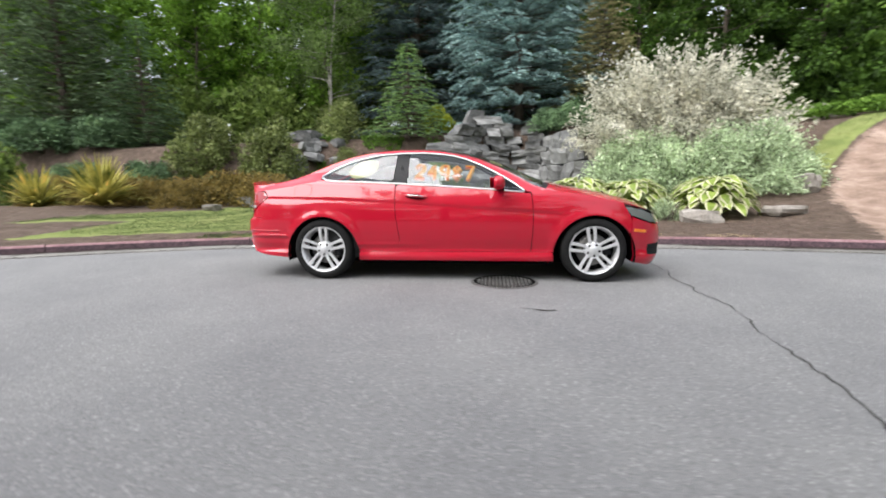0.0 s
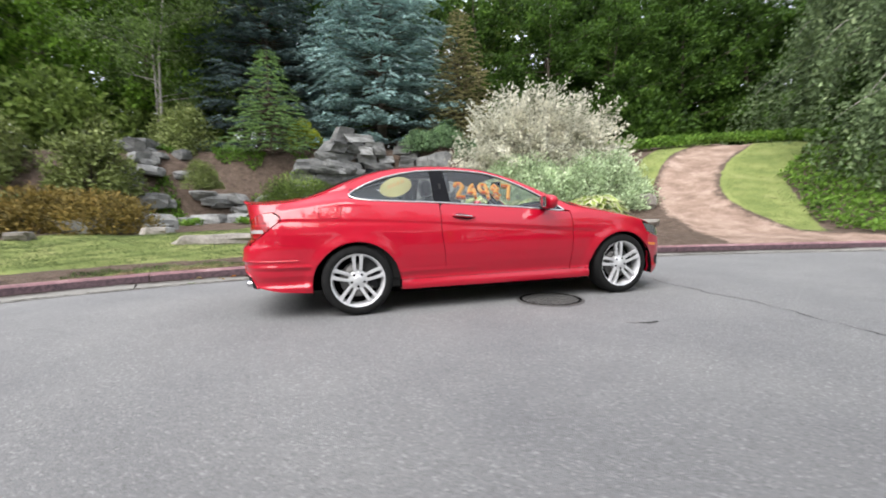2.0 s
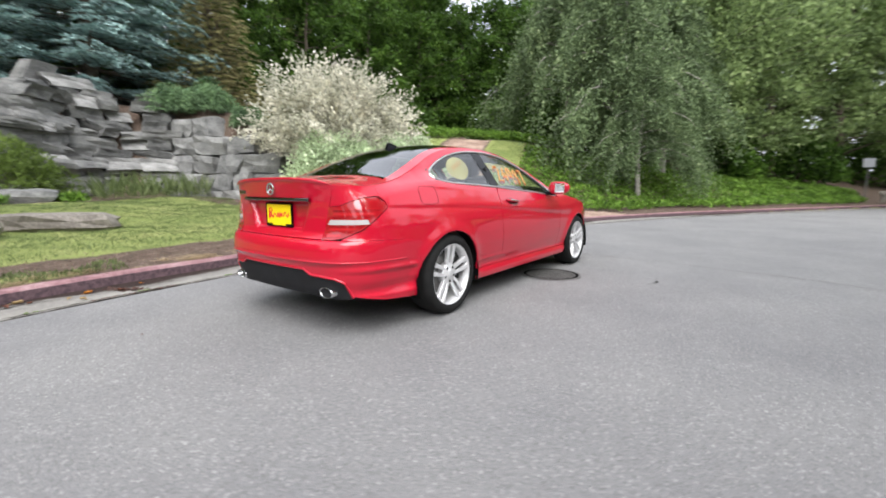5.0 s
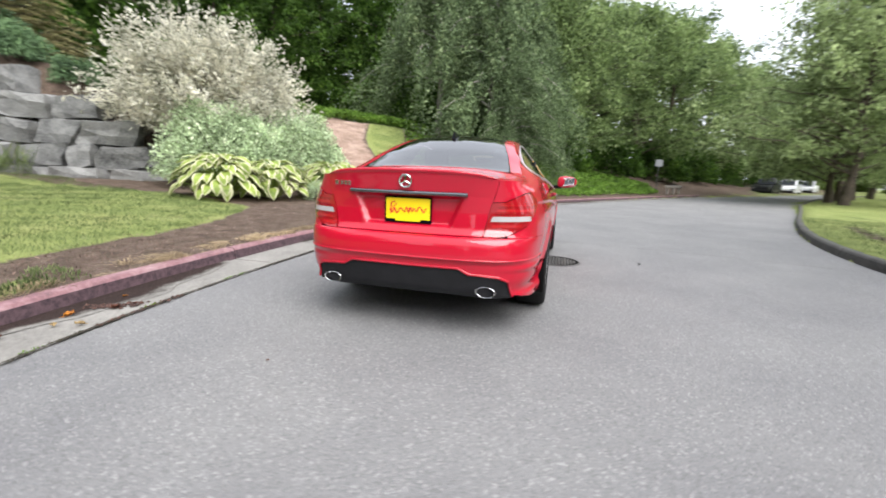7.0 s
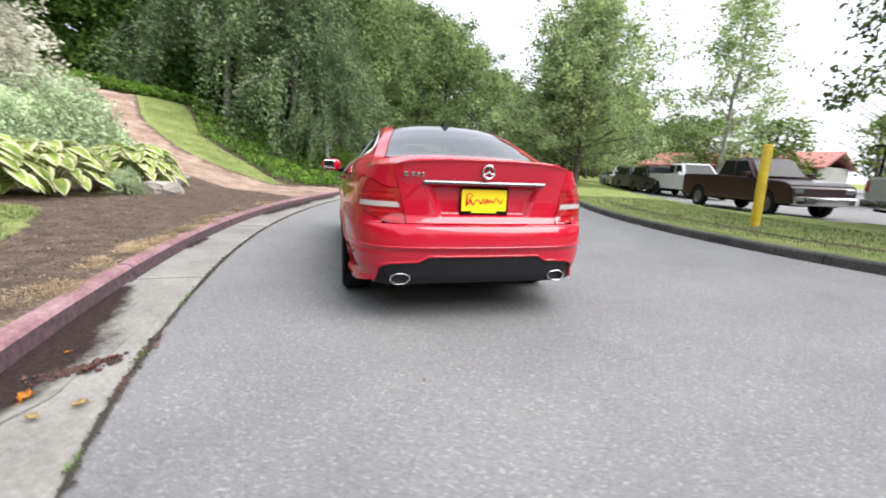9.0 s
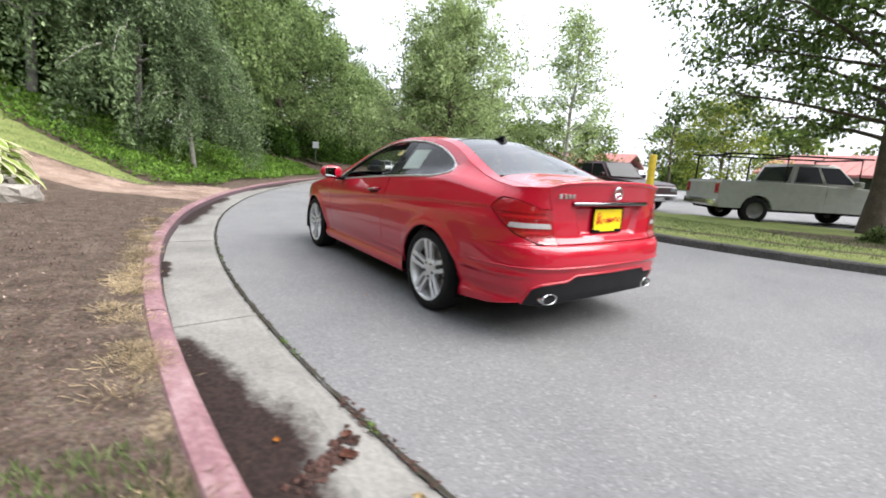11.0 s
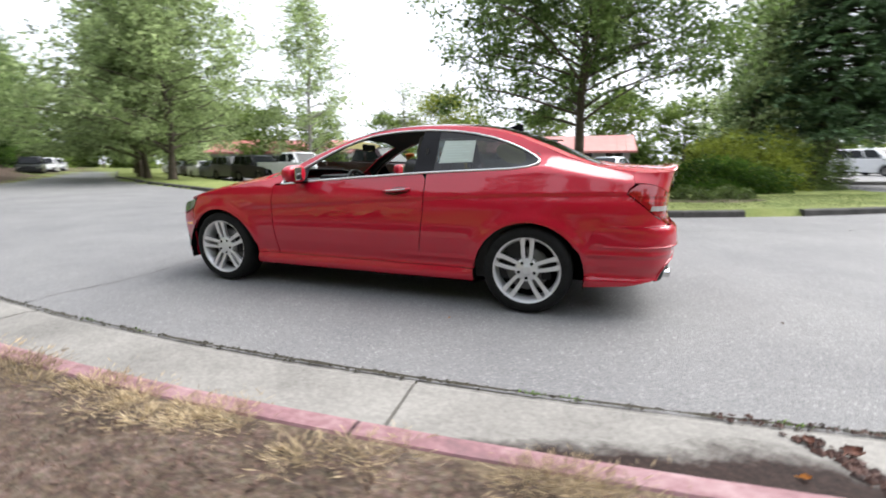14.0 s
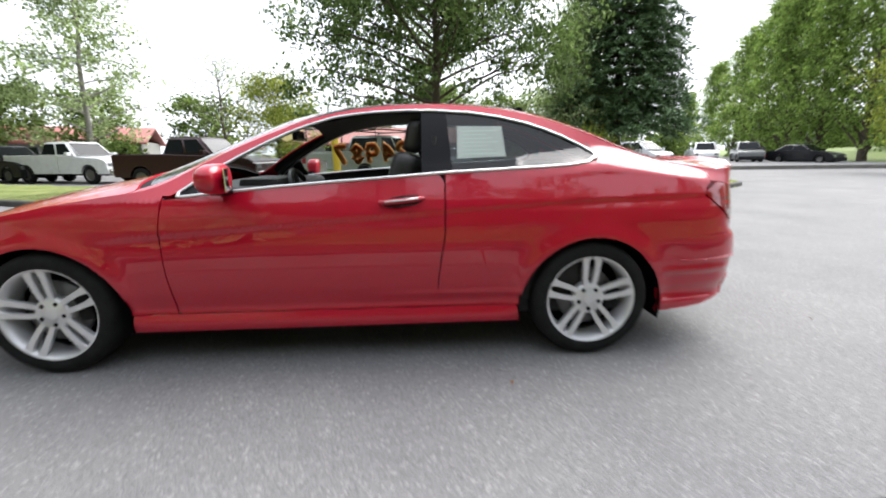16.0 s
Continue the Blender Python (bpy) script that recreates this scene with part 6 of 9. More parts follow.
def spruce(seed, height, radius, trunk_r, base, gap, per, twig, fine_to, droop=0.30, tipup=0.26, taper=0.8, hang=0.25):
    """Old spruce: tiers of heavy boughs, each a drooping spine with side shoots thickly set with needle twigs."""
    g = np.random.default_rng(seed)
    axis = np.c_[np.zeros(6), np.zeros(6), np.linspace(0, height * 0.98, 6)]
    wood = [tube_arrays(axis, trunk_r * (1 - np.linspace(0, 1, 6)) + 0.01, 8)]
    P, D, N, L = [], [], [], []
    h, w = base, 0
    while h < height - 0.2:
        f = (h - base) / (height - base)
        R = radius * (1 - f) ** taper + 0.1
        n = max(5, int(round(per * (0.4 + 0.6 * (1 - f)))))
        coarse = 1.0 if h < fine_to else 1.9
        for i in range(n):
            az = w * 1.3 + i * 2 * math.pi / n + g.uniform(-0.2, 0.2)
            r = R * g.uniform(0.78, 1.10)
            d = np.array([math.cos(az), math.sin(az), 0])
            side = np.array([-d[1], d[0], 0])
            z0 = h + g.uniform(-0.12, 0.12) * gap
            q = np.linspace(0.05, 1, 7)
            spine = np.outer(q * r, d) + np.c_[np.zeros((7, 2)), z0 - droop * r * q ** 1.2 + tipup * r * q ** 3.0 + 0.10 * r * q]
            if r > 0.8 and h < fine_to:
                wood.append(tube_arrays(spine[::2], np.linspace(0.03, 0.006, 4), 4))
            m = max(3, int(0.72 * r / (0.17 * coarse)))
            for j in range(m):
                u = 0.20 + 0.80 * (j + g.uniform(0, 0.8)) / m
                a0 = np.array([np.interp(u, q, spine[:, k]) for k in range(3)])
                sg = 1 if (j + i) % 2 else -1
                ln = (0.22 + 0.78 * math.sin(math.pi * min(1, 0.30 + 0.66 * (1 - u)))) * 0.24 * r ** 0.75 * g.uniform(0.75, 1.2) + 0.12
                sd = d * 0.85 + sg * side * 0.75 + np.array([0, 0, g.uniform(-hang * min(1.0, max(0.15, 2.2 * u - 1.0)), 0.04)])
                sd /= np.linalg.norm(sd)
                c = max(3, int(ln / (twig * 0.36 * coarse)))
                t = np.linspace(0.08, 1.0, c)[:, None]
                line = a0 + t * ln * sd + np.array([0, 0, 1.0]) * (-0.16 * ln * t ** 2)
                lat = np.cross(sd, [0, 0, 1.0])
                for sx, ou in ((-1, 0.10), (1, 0.10), (0, 0.85)):
                    P.append(line + g.normal(0, 0.012, (c, 3)))
                    D.append(sd * 0.9 + lat * sx * 0.75 + np.array([0, 0, ou]) + g.normal(0, 0.16, (c, 3)))
                    N.append(np.array([0, 0, 1.0]) * (1 if sx else 0.1) + lat * (0 if sx else 1.0) + g.normal(0, 0.3, (c, 3)))
                    L.append(twig * coarse ** 0.6 * g.uniform(0.7, 1.2, c) * (1 if sx else 0.7))
        h += gap * (1 - 0.35 * f)
        w += 1
    P, D, N, L = np.concatenate(P), np.concatenate(D), np.concatenate(N), np.concatenate(L)
    return join_arrays(wood), leaf_arrays(P, D, N, L, L * 0.36, 0.2)


def dome(seed, rx, ry, h, leaves, size, lumps=16, depth=0.22, narrow=0.55, up=0.2, low=0.0):
    """Shrub: stems, and leaves over a lumpy dome and some way into it."""
    g = np.random.default_rng(seed)
    wood = []
    for i in range(7):
        a = i * 2.4
        e = np.array([0.55 * rx * math.cos(a), 0.55 * ry * math.sin(a), h * g.uniform(0.5, 0.75)])
        wood.append(tube_arrays(np.stack([[0.1 * e[0], 0.1 * e[1], -0.05], e * [0.5, 0.5, 0.55], e]), [0.03, 0.02, 0.008], 5))
    c = rand_dirs(g, lumps)
    c[:, 2] = np.abs(c[:, 2]) * 1.0 - low
    lr = g.uniform(0.25, 0.42, lumps)
    k = g.integers(0, lumps, leaves)
    v = rand_dirs(g, leaves)
    u = c[k] * 0.72 + v * lr[k][:, None] * (1 - depth * g.random(leaves) ** 2)[:, None] * g.normal(1, 0.06, leaves)[:, None]
    core = rand_dirs(g, leaves)
    core[:, 2] = np.abs(core[:, 2])
    pick = g.random(leaves) < 0.22
    u = np.where(pick[:, None], core * g.uniform(0.6, 0.92, leaves)[:, None], u)
    u[:, 2] = np.where(u[:, 2] < 0.02, np.abs(u[:, 2]) * 0.8 + 0.02, u[:, 2])
    P = u * np.array([rx, ry, h])
    out = u / (np.linalg.norm(u, axis=1, keepdims=True) + 1e-6)
    D = out * 0.6 + rand_dirs(g, leaves) * 0.8 + np.array([0, 0, up])
    N = out + rand_dirs(g, leaves) * 0.7
    L = size * g.uniform(0.6, 1.3, leaves)
    return join_arrays(wood), leaf_arrays(P, D, N, L, L * narrow)


def shoots(seed, rx, ry, h, count, per, size, reach=1.0, narrow=0.35):
    """Arching shoots from one base, with leaves along their outer part."""
    g = np.random.default_rng(seed)
    wood, P, D, N = [], [], [], []
    for i in range(count):
        v = rand_dirs(g, 1)[0]
        v[2] = abs(v[2]) * 1.0 + 0.30
        v /= np.linalg.norm(v)
        if v[2] > 0.75:
            v[:2] *= 1.25
        f = g.uniform(0.55, 1.0) * reach
        tip = v * np.array([rx, ry, h]) * f
        mid = tip * np.array([0.42, 0.42, 0.62]) + np.array([0, 0, 0.12 * h])
        q = np.linspace(0, 1, 6)[:, None]
        pts = (1 - q) ** 2 * np.array([0.08 * tip[0], 0.08 * tip[1], 0]) + 2 * q * (1 - q) * mid + q ** 2 * tip
        if i % 3 == 0:
            wood.append(tube_arrays(pts, np.linspace(0.014, 0.003, 6), 4))
        t = g.uniform(0.45, 1.06, per)
        a = np.stack([np.interp(np.minimum(t, 1), q[:, 0], pts[:, k]) for k in range(3)], 1) + g.normal(0, 0.07, (per, 3)) + np.outer(np.maximum(t - 1, 0), tip)
        P.append(a)
        D.append((tip - mid) / np.linalg.norm(tip - mid) * 0.7 + rand_dirs(g, per) * 0.85)
        N.append(rand_dirs(g, per) + np.array([0, 0, 0.5]))
    P, D, N = np.concatenate(P), np.concatenate(D), np.concatenate(N)
    L = size * g.uniform(0.6, 1.3, len(P))
    return join_arrays(wood), leaf_arrays(P, D, N, L, L * narrow)


def weeping(seed, height, radius, trunk_r, strands, size):
    """Weeping tree: limbs arch out, and long strands set with leaves hang from them nearly to the ground."""
    g = np.random.default_rng(seed)
    q = np.linspace(0, 1, 8)
    axis = np.c_[0.15 * np.sin(q * 5), 0.12 * np.cos(q * 4), q * height * 0.92]
    wood = [tube_arrays(axis, trunk_r * (1 - q) ** 0.7 + 0.015, 8)]
    P, D, N = [], [], []
    for i in range(38):
        f = (i + 0.5) / 38
        h0 = height * (0.25 + 0.65 * f)
        az = i * 2.4 + g.uniform(-0.3, 0.3)
        reach = radius * (1.05 - 0.85 * f ** 1.6) * g.uniform(0.45, 1.1)
        d = np.array([math.cos(az), math.sin(az), 0])
        k = np.linspace(0, 1, 7)
        pts = np.array([0, 0, h0]) + np.outer(k * reach, d) + np.outer(reach * (0.5 * k - 0.75 * k ** 2.2), [0, 0, 1]) + g.normal(0, 0.06, (7, 3)) * k[:, None]
        wood.append(tube_arrays(pts, 0.055 * (1 - 0.5 * f) * (1 - k) ** 0.8 + 0.006, 5))
        drop = g.uniform(1.0, 4.2)
        for j in range(strands):
            u = g.uniform(0.25, 1.0) ** 0.55
            a = np.array([np.interp(u, k, pts[:, c]) for c in range(3)]) + g.normal(0, 0.2, 3) * [1, 1, 0.6]
            length = min(a[2] - 0.2, g.uniform(0.5, 1.0) * drop)
            if length < 0.3:
                continue
            m = int(length / 0.085)
            t = np.linspace(0, 1, m)
            out = (d * 0.35 + g.normal(0, 0.12, 3)) * np.sin(t * 1.8)[:, None] * length * 0.5
            line = a + out + np.outer(-t * length, [0, 0, 1]) + g.normal(0, 0.05, (m, 3))
            P.append(line)
            D.append(rand_dirs(g, m) * 0.95 + np.array([0, 0, -0.7]))
            N.append(rand_dirs(g, m) + d * 0.6)
        m = 160
        u = g.uniform(0.35, 1.0, m)
        P.append(np.stack([np.interp(u, k, pts[:, c]) for c in range(3)], 1) + g.normal(0, 0.3, (m, 3)))
        D.append(rand_dirs(g, m) + np.array([0, 0, -0.3]))
        N.append(rand_dirs(g, m) + np.array([0, 0, 0.8]))
    P, D, N = np.concatenate(P), np.concatenate(D), np.concatenate(N)
    L = size * g.uniform(0.7, 1.3, len(P))
    return wood[0], leaf_arrays(P, D, N, L, L * 0.5), wood[1:]


def split_limbs(ob, limbs, bark):
    for v, f in limbs:
        part("limb", np_mesh("limb", v, f, bark, True), bark, ob)


def plant(name, arrays, bark, leaf, x, y, label, category, group="", z=None, turn=0.0, sink=0.05, scale=1.0, crown="crown", wood="trunk"):
    """A plant as a thing with its wood and its crown."""
    zz = float(land(x, y)) if z is None else z
    ob = empty(name, pose(x, y, zz - sink, 0, 0, turn))
    ob.scale = (scale,) * 3
    part(wood, np_mesh(wood, *arrays[0], bark, True), bark, ob)
    part(crown, np_mesh(crown, *arrays[1], leaf), leaf, ob)
    return tagged(ob, label, category, group)


def again(ob, x, y, scale=1.0, turn=0.0, label="", z=None, sink=0.05):
    zz = float(land(x, y)) if z is None else z
    c = copy_thing(ob, pose(x, y, zz - sink, 0, 0, turn))
    c.scale = (scale,) * 3
    return tagged(c, label)


# ---------------- the garden's trees ----------------
plant("blue_spruce", spruce(3, 21.0, 4.7, 0.30, 0.5, 1.0, 22, 0.21, 9.5, 0.24, 0.12, 0.75, 0.7), BARK_BROWN, LEAF_BLUE, 1.9, 20.2, "tall blue spruce with layered silver-blue boughs above the rocks", "spruce tree")
plant("spruce", spruce(4, 21.0, 4.4, 0.30, 0.5, 1.0, 20, 0.22, 9.0, 0.30, 0.12, 0.75, 0.7), BARK_BROWN, LEAF_DUSK, -4.4, 22.8, "tall dusky blue-green spruce with drooping boughs", "spruce tree")
plant("spruce", spruce(5, 4.8, 1.8, 0.07, 0.15, 0.36, 12, 0.12, 5.0, 0.10, 0.16, 0.9), BARK_BROWN, LEAF_SPRUCE, -3.7, 15.9, "young fresh-green spruce with a pointed top on the rockery", "spruce tree", z=3.7)
plant("conifer", spruce(6, 8.2, 2.3, 0.09, 0.1, 0.36, 11, 0.17, 8.2, -0.2, 0.1, 0.75), BARK_BROWN, LEAF_OLIVE, 6.0, 18.3, "slender olive-brown conifer beside the blue spruce", "conifer")
plant("dwarf_spruce", conifer(7, 1.7, 1.2, 0.05, 0.05, 0.14, 9, 0.18, 0.05, 0.1, 0.4), BARK_BROWN, LEAF_FIR, 4.3, 15.2, "low spreading dwarf spruce on the rocks", "dwarf spruce", z=3.7)
plant("fir_tree", spruce(8, 6.0, 2.0, 0.1, 0.15, 0.34, 9, 0.15, 6.0, 0.10, 0.12, 0.9), BARK_BROWN, LEAF_FIR, -16.4, 14.2, "dark green young fir in the shrub bed", "fir tree")
plant("pine_tree", spruce(9, 12.0, 3.0, 0.2, 0.4, 0.55, 9, 0.26, 7.0, -0.05, 0.3, 0.6, 0.2), BARK_BROWN, LEAF_PINE, -20.5, 14.0, "grey-green pine with long loose boughs", "pine tree")

# ---------------- woods on the slope ----------------
W1 = plant("tree", leafy_tree(11, 13, 4.2, 1.0, 0.16, 9000, 0.31, "wall", 26, 0.3, 0.34, 0.06), BARK_BROWN, LEAF_FRESH, -12, 27, "leafy light-green woodland tree", "tree", "woodland trees")
W2 = plant("tree", leafy_tree(12, 14, 4.4, 1.2, 0.2, 9000, 0.31, "wall", 26, 0.2, 0.33, 0.06), BARK_BROWN, LEAF_DARK, 10, 26, "dark green woodland tree on the slope", "tree", "woodland trees")
W3 = plant("tree", leafy_tree(13, 12, 4.2, 0.8, 0.2, 14000, 0.25, "round", 34, 0.3, 0.40, 0.06), BARK_BROWN, LEAF_ROAD, 22.5, 1.5, "mid-green broadleaf tree beside the road", "tree", "roadside trees")
plant("birch_tree", leafy_tree(14, 14, 3.8, 2.0, 0.08, 15000, 0.19, "round", 34, 0.3, 0.5, stems=2), BARK_PALE, LEAF_STREET, -9.2, 20.5, "slim birch with two pale trunks", "birch tree")
for i, (x, y, s) in enumerate([(-17, 26, 1.05), (-22, 24, 1.1), (-28, 23, 1.1), (-8, 29, 1.2), (-34, 27, 1.3), (-2, 31, 1.2), (-33, 20, 1.1), (-27, 17, 0.9), (-11, 23.5, 0.85), (-19, 21.5, 0.85), (-25, 20, 0.9)]):
    again(W1, x, y, s, 47 * i)
for i, (x, y, s) in enumerate([(14.5, 24, 1.05), (19, 22.5, 1.0), (25.5, 22, 1.05), (31.5, 19.5, 1.0), (4, 29, 1.15), (21, 27, 1.3), (28, 24, 1.3), (34, 17, 1.2), (13, 20.5, 0.75), (17.5, 20, 0.7), (23.5, 20.5, 0.8), (27, 9.5, 0.85), (36, 10, 1.1), (28.5, 19.5, 0.9), (31, 14.5, 1.0), (26.5, 24.5, 1.2), (-1.0, 27.0, 1.0), (-6.5, 27.0, 1.0)]):
    again(W2, x, y, s, 61 * i)
for i, (x, y, s) in enumerate([(26, -0.5, 1.0), (30.5, -3, 1.05), (35, -7, 1.2), (41, -10.5, 1.25), (48, -15, 1.25), (57, -21, 1.25), (68, -28, 1.3), (29, 3.5, 1.15), (36, 0, 1.3), (44, -5, 1.3), (54, -12, 1.4), (80, -35, 1.4)]):
    again(W3, x, y, s, 53 * i)
_w = weeping(15, 10.5, 4.0, 0.16, 34, 0.16)
WEEP = plant("weeping_birch", _w, BARK_PALE, LEAF_BIRCH, 17.0, 2.9, "weeping birch with hanging grey-green strands", "birch tree", "weeping birches")
split_limbs(WEEP, _w[2], BARK_PALE)
again(WEEP, 14.9, 1.4, 0.6, 120)
again(WEEP, 20.3, 1.6, 0.95, 200)
again(WEEP, 19.4, 6.4, 1.1, 300)

# ---------------- rocks of the garden ----------------
STONE_GREY = surface("grey_garden_stone", (0.055, 0.056, 0.056), (0.28, 0.28, 0.27), 0.9, fine=22, coarse=2.5, relief=0.6, depth=0.02, island=0.16)
STONE_WARM = surface("warm_flat_stone", (0.10, 0.088, 0.075), (0.34, 0.31, 0.275), 0.9, fine=22, coarse=2.5, relief=0.6, depth=0.02, island=0.25)


def stone_mesh(seed, rough=0.13, square=0.8):
    """A broken block with flat faces and worn edges, about one metre each way."""
    g = random.Random(seed)
    bm = bmesh.new()
    bmesh.ops.create_cube(bm, size=1.0)
    bmesh.ops.subdivide_edges(bm, edges=bm.edges, cuts=2, use_grid_fill=True)
    off = Vector((g.uniform(0, 50), g.uniform(0, 50), g.uniform(0, 50)))
    sk = g.uniform(-0.25, 0.25), g.uniform(-0.2, 0.2)
    for v in bm.verts:
        p = v.co.normalized() * 0.62
        v.co = v.co * square + p * (1 - square)
        n = noise.noise_vector(v.co * 1.7 + off) * rough + noise.noise_vector(v.co * 4.5 + off) * rough * 0.35
        v.co += n
        v.co.x += sk[0] * v.co.z
        v.co.y += sk[1] * v.co.z
    me = bpy.data.meshes.new("stone")
    bm.to_mesh(me)
    bm.free()
    return me


STONES = [stone_mesh(20 + i, 0.12, 0.9) for i in range(9)]
for _me in STONES:
    _me.materials.append(STONE_GREY)
BLOCKS = [stone_mesh(30 + i, 0.12, 0.86) for i in range(7)]
for _me in BLOCKS:
    _me.materials.append(STONE_GREY)
ROUNDS = [stone_mesh(40 + i, 0.15, 0.55) for i in range(6)]
for _me in ROUNDS:
    _me.materials.append(STONE_GREY)
SLABS = [stone_mesh(60 + i, 0.16, 0.6) for i in range(4)]
for _me in SLABS:
    _me.materials.append(STONE_WARM)


def stone(name, me, x, y, z, sx, sy, sz, turn=0, tilt=0, parent=None, roll=0):
    ob = new(name, me)
    ob.matrix_basis = pose(x, y, z, tilt, roll, turn) @ Matrix.Diagonal((sx, sy, sz, 1))
    ob.parent = parent
    return ob


def rock_wall():
    """Dry wall of broken blocks round the dry fall, lower towards the shrubs."""
    wall = tagged(empty("rock_wall"), "dry-stacked wall of grey broken rock with jutting ledges", "rock wall")
    g = random.Random(8)
    path = smooth_line(np.array([(-2.4, 14.2), (-1.0, 14.3), (0.2, 15.1), (1.5, 15.2), (2.5, 14.2), (3.1, 12.4), (3.6, 10.9), (4.4, 10.0), (5.4, 9.6)], float), 0.1)
    t = np.r_[0, np.cumsum(np.linalg.norm(np.diff(path, axis=0), axis=1))]
    topz = lambda q: float(np.interp(q, [0, 1.4, 2.6, 4.2, 4.9, 8, 9.5, 11], [2.9, 3.6, 4.35, 4.25, 3.4, 2.4, 1.8, 1.2]))
    def course(lo, hi, z, hgt, shortest, longest, lean, jut, meshes, ledge=0.0, twist=3, fill=1.03):
        """One course of stones between two distances along the wall."""
        a = lo + g.uniform(-0.3, 0.0)
        while a < hi - 0.15:
            ln = g.uniform(shortest, longest)
            q = a + ln / 2
            if z < topz(q):
                x, y = float(np.interp(q, t, path[:, 0])), float(np.interp(q, t, path[:, 1]))
                x2, y2 = float(np.interp(q + 0.2, t, path[:, 0])), float(np.interp(q + 0.2, t, path[:, 1]))
                ang = math.atan2(y2 - y, x2 - x)
                back = lean * (z - 0.3) + g.uniform(-jut, jut) - ledge
                x, y = x - math.sin(ang) * back, y + math.cos(ang) * back
                h = hgt * g.uniform(0.9, 1.12)
                stone("stone", g.choice(meshes), x, y, z + hgt / 2, ln * fill, g.uniform(0.75, 1.05), h * min(1.0, fill), math.degrees(ang) + g.uniform(-4, 4), g.uniform(-3, 3), wall, g.uniform(-twist, twist))
            a += ln

    z, row = 0.35, 0
    while z < 4.3:
        hgt = g.uniform(0.22, 0.44)
        course(-0.2, 5.5, z, hgt, 0.45, 1.3, 0.34, 0.07, STONES, 0.28 if row in (4, 7, 10) else 0.0)
        z += hgt * 0.97
        row += 1
    z = 0.25
    while z < 4.0:
        hgt = g.uniform(0.46, 0.74)
        course(5.3, t[-1], z, hgt, 0.6, 1.5, 0.30, 0.09, BLOCKS, 0.0, 7, 0.92)
        z += hgt * 0.98
    stone("stone", STONES[2], -0.55, 16.55, 4.62, 0.8, 0.6, 0.85, 20, 6, wall, 8)
    stone("stone", STONES[5], 3.0, 16.6, 4.3, 0.7, 0.6, 0.6, 50, 0, wall)
    return wall


def cascade():
    """Tumbled stones of the dry stream."""
    g = random.Random(4)
    bed = tagged(empty("stone_cascade"), "tumbled grey stones of a dry stream in the bank", "rocks")
    for i in range(64):
        f = g.random()
        x = -8.8 + 1.9 * f + g.gauss(0, 0.55)
        y = 15.6 - 6.4 * f + g.gauss(0, 0.5)
        s = g.uniform(0.4, 1.0)
        stone("stone", g.choice(ROUNDS), x, y, float(land(x, y)) + 0.12 * s, s * g.uniform(0.9, 1.5), s, s * g.uniform(0.45, 0.7), g.uniform(0, 360), g.uniform(-10, 10), bed)
    for i in range(26):
        x = -6.6 + i * 0.19 + g.gauss(0, 0.1)
        row = i % 2
        y = (11.9 if row else 14.3) + g.gauss(0, 0.25)
        s = g.uniform(0.5, 0.95)
        stone("stone", g.choice(ROUNDS), x, y, float(land(x, y)) + 0.1 * s, s * 1.5, s, s * 0.55, g.uniform(-30, 30), g.uniform(-8, 8), bed)
    return bed


rock_wall()
cascade()


def lone_rock(x, y, sx, sy, sz, turn, label, me=0, up=0.15):
    ob = stone("boulder", SLABS[me], x, y, float(land(x, y)) + up * sz, sx, sy, sz, turn)
    tagged(ob, label, "boulder", "boulders")


lone_rock(-3.9, 5.6, 1.5, 0.6, 0.26, 8, "long flat grey-brown slab lying on the lawn", 0, 0.22)
lone_rock(-2.4, 6.3, 1.5, 0.8, 0.34, -12, "broad weathered boulder lying on the lawn", 1, 0.25)
lone_rock(4.75, 4.35, 0.72, 0.5, 0.30, -10, "flat pale slab beside the hostas", 2, 0.3)
lone_rock(6.6, 4.75, 0.75, 0.5, 0.22, 15, "flat pale stone beside the drive", 3, 0.3)
lone_rock(8.0, 6.3, 0.35, 0.7, 0.5, 0, "upright edging stone at the drive's bend", 1, 0.3)
lone_rock(7.9, 7.1, 0.4, 0.6, 0.4, 30, "grey edging stone along the drive", 2, 0.3)
lone_rock(-8.3, 7.2, 0.5, 0.36, 0.24, 0, "small rounded pale rock on the lawn", 3, 0.3)
lone_rock(-5.9, 7.9, 0.5, 0.4, 0.26, 40, "grey rock at the edge of the lawn", 0, 0.3)
lone_rock(11.3, 12.6, 0.9, 0.6, 0.5, 0, "grey rock in the bank above the drive", 1, 0.3)
lone_rock(12.8, 12.9, 0.8, 0.6, 0.6, 30, "weathered rock in the bank above the drive", 2, 0.3)

# ---------------- shrubs and flowers ----------------
plant("dappled_willow", shoots(31, 3.7, 3.0, 4.2, 1000, 60, 0.14, 1.0, 0.42), BARK_BROWN, LEAF_WHITE, 6.25, 9.6, "large dappled willow shrub with white and pale pink leaves", "shrub", z=1.25)
plant("variegated_shrub", dome(32, 1.75, 1.5, 1.95, 17000, 0.095, 26, 0.35), BARK_BROWN, LEAF_SAGE, 4.75, 8.0, "rounded variegated shrub with pale grey-green leaves", "shrub", "variegated shrubs", z=0.72)
plant("variegated_shrub", dome(33, 1.75, 1.5, 2.2, 17000, 0.095, 26, 0.35), BARK_BROWN, LEAF_SAGE, 7.15, 7.3, "rounded variegated shrub with pale grey-green leaves", "shrub", "variegated shrubs", z=0.85)
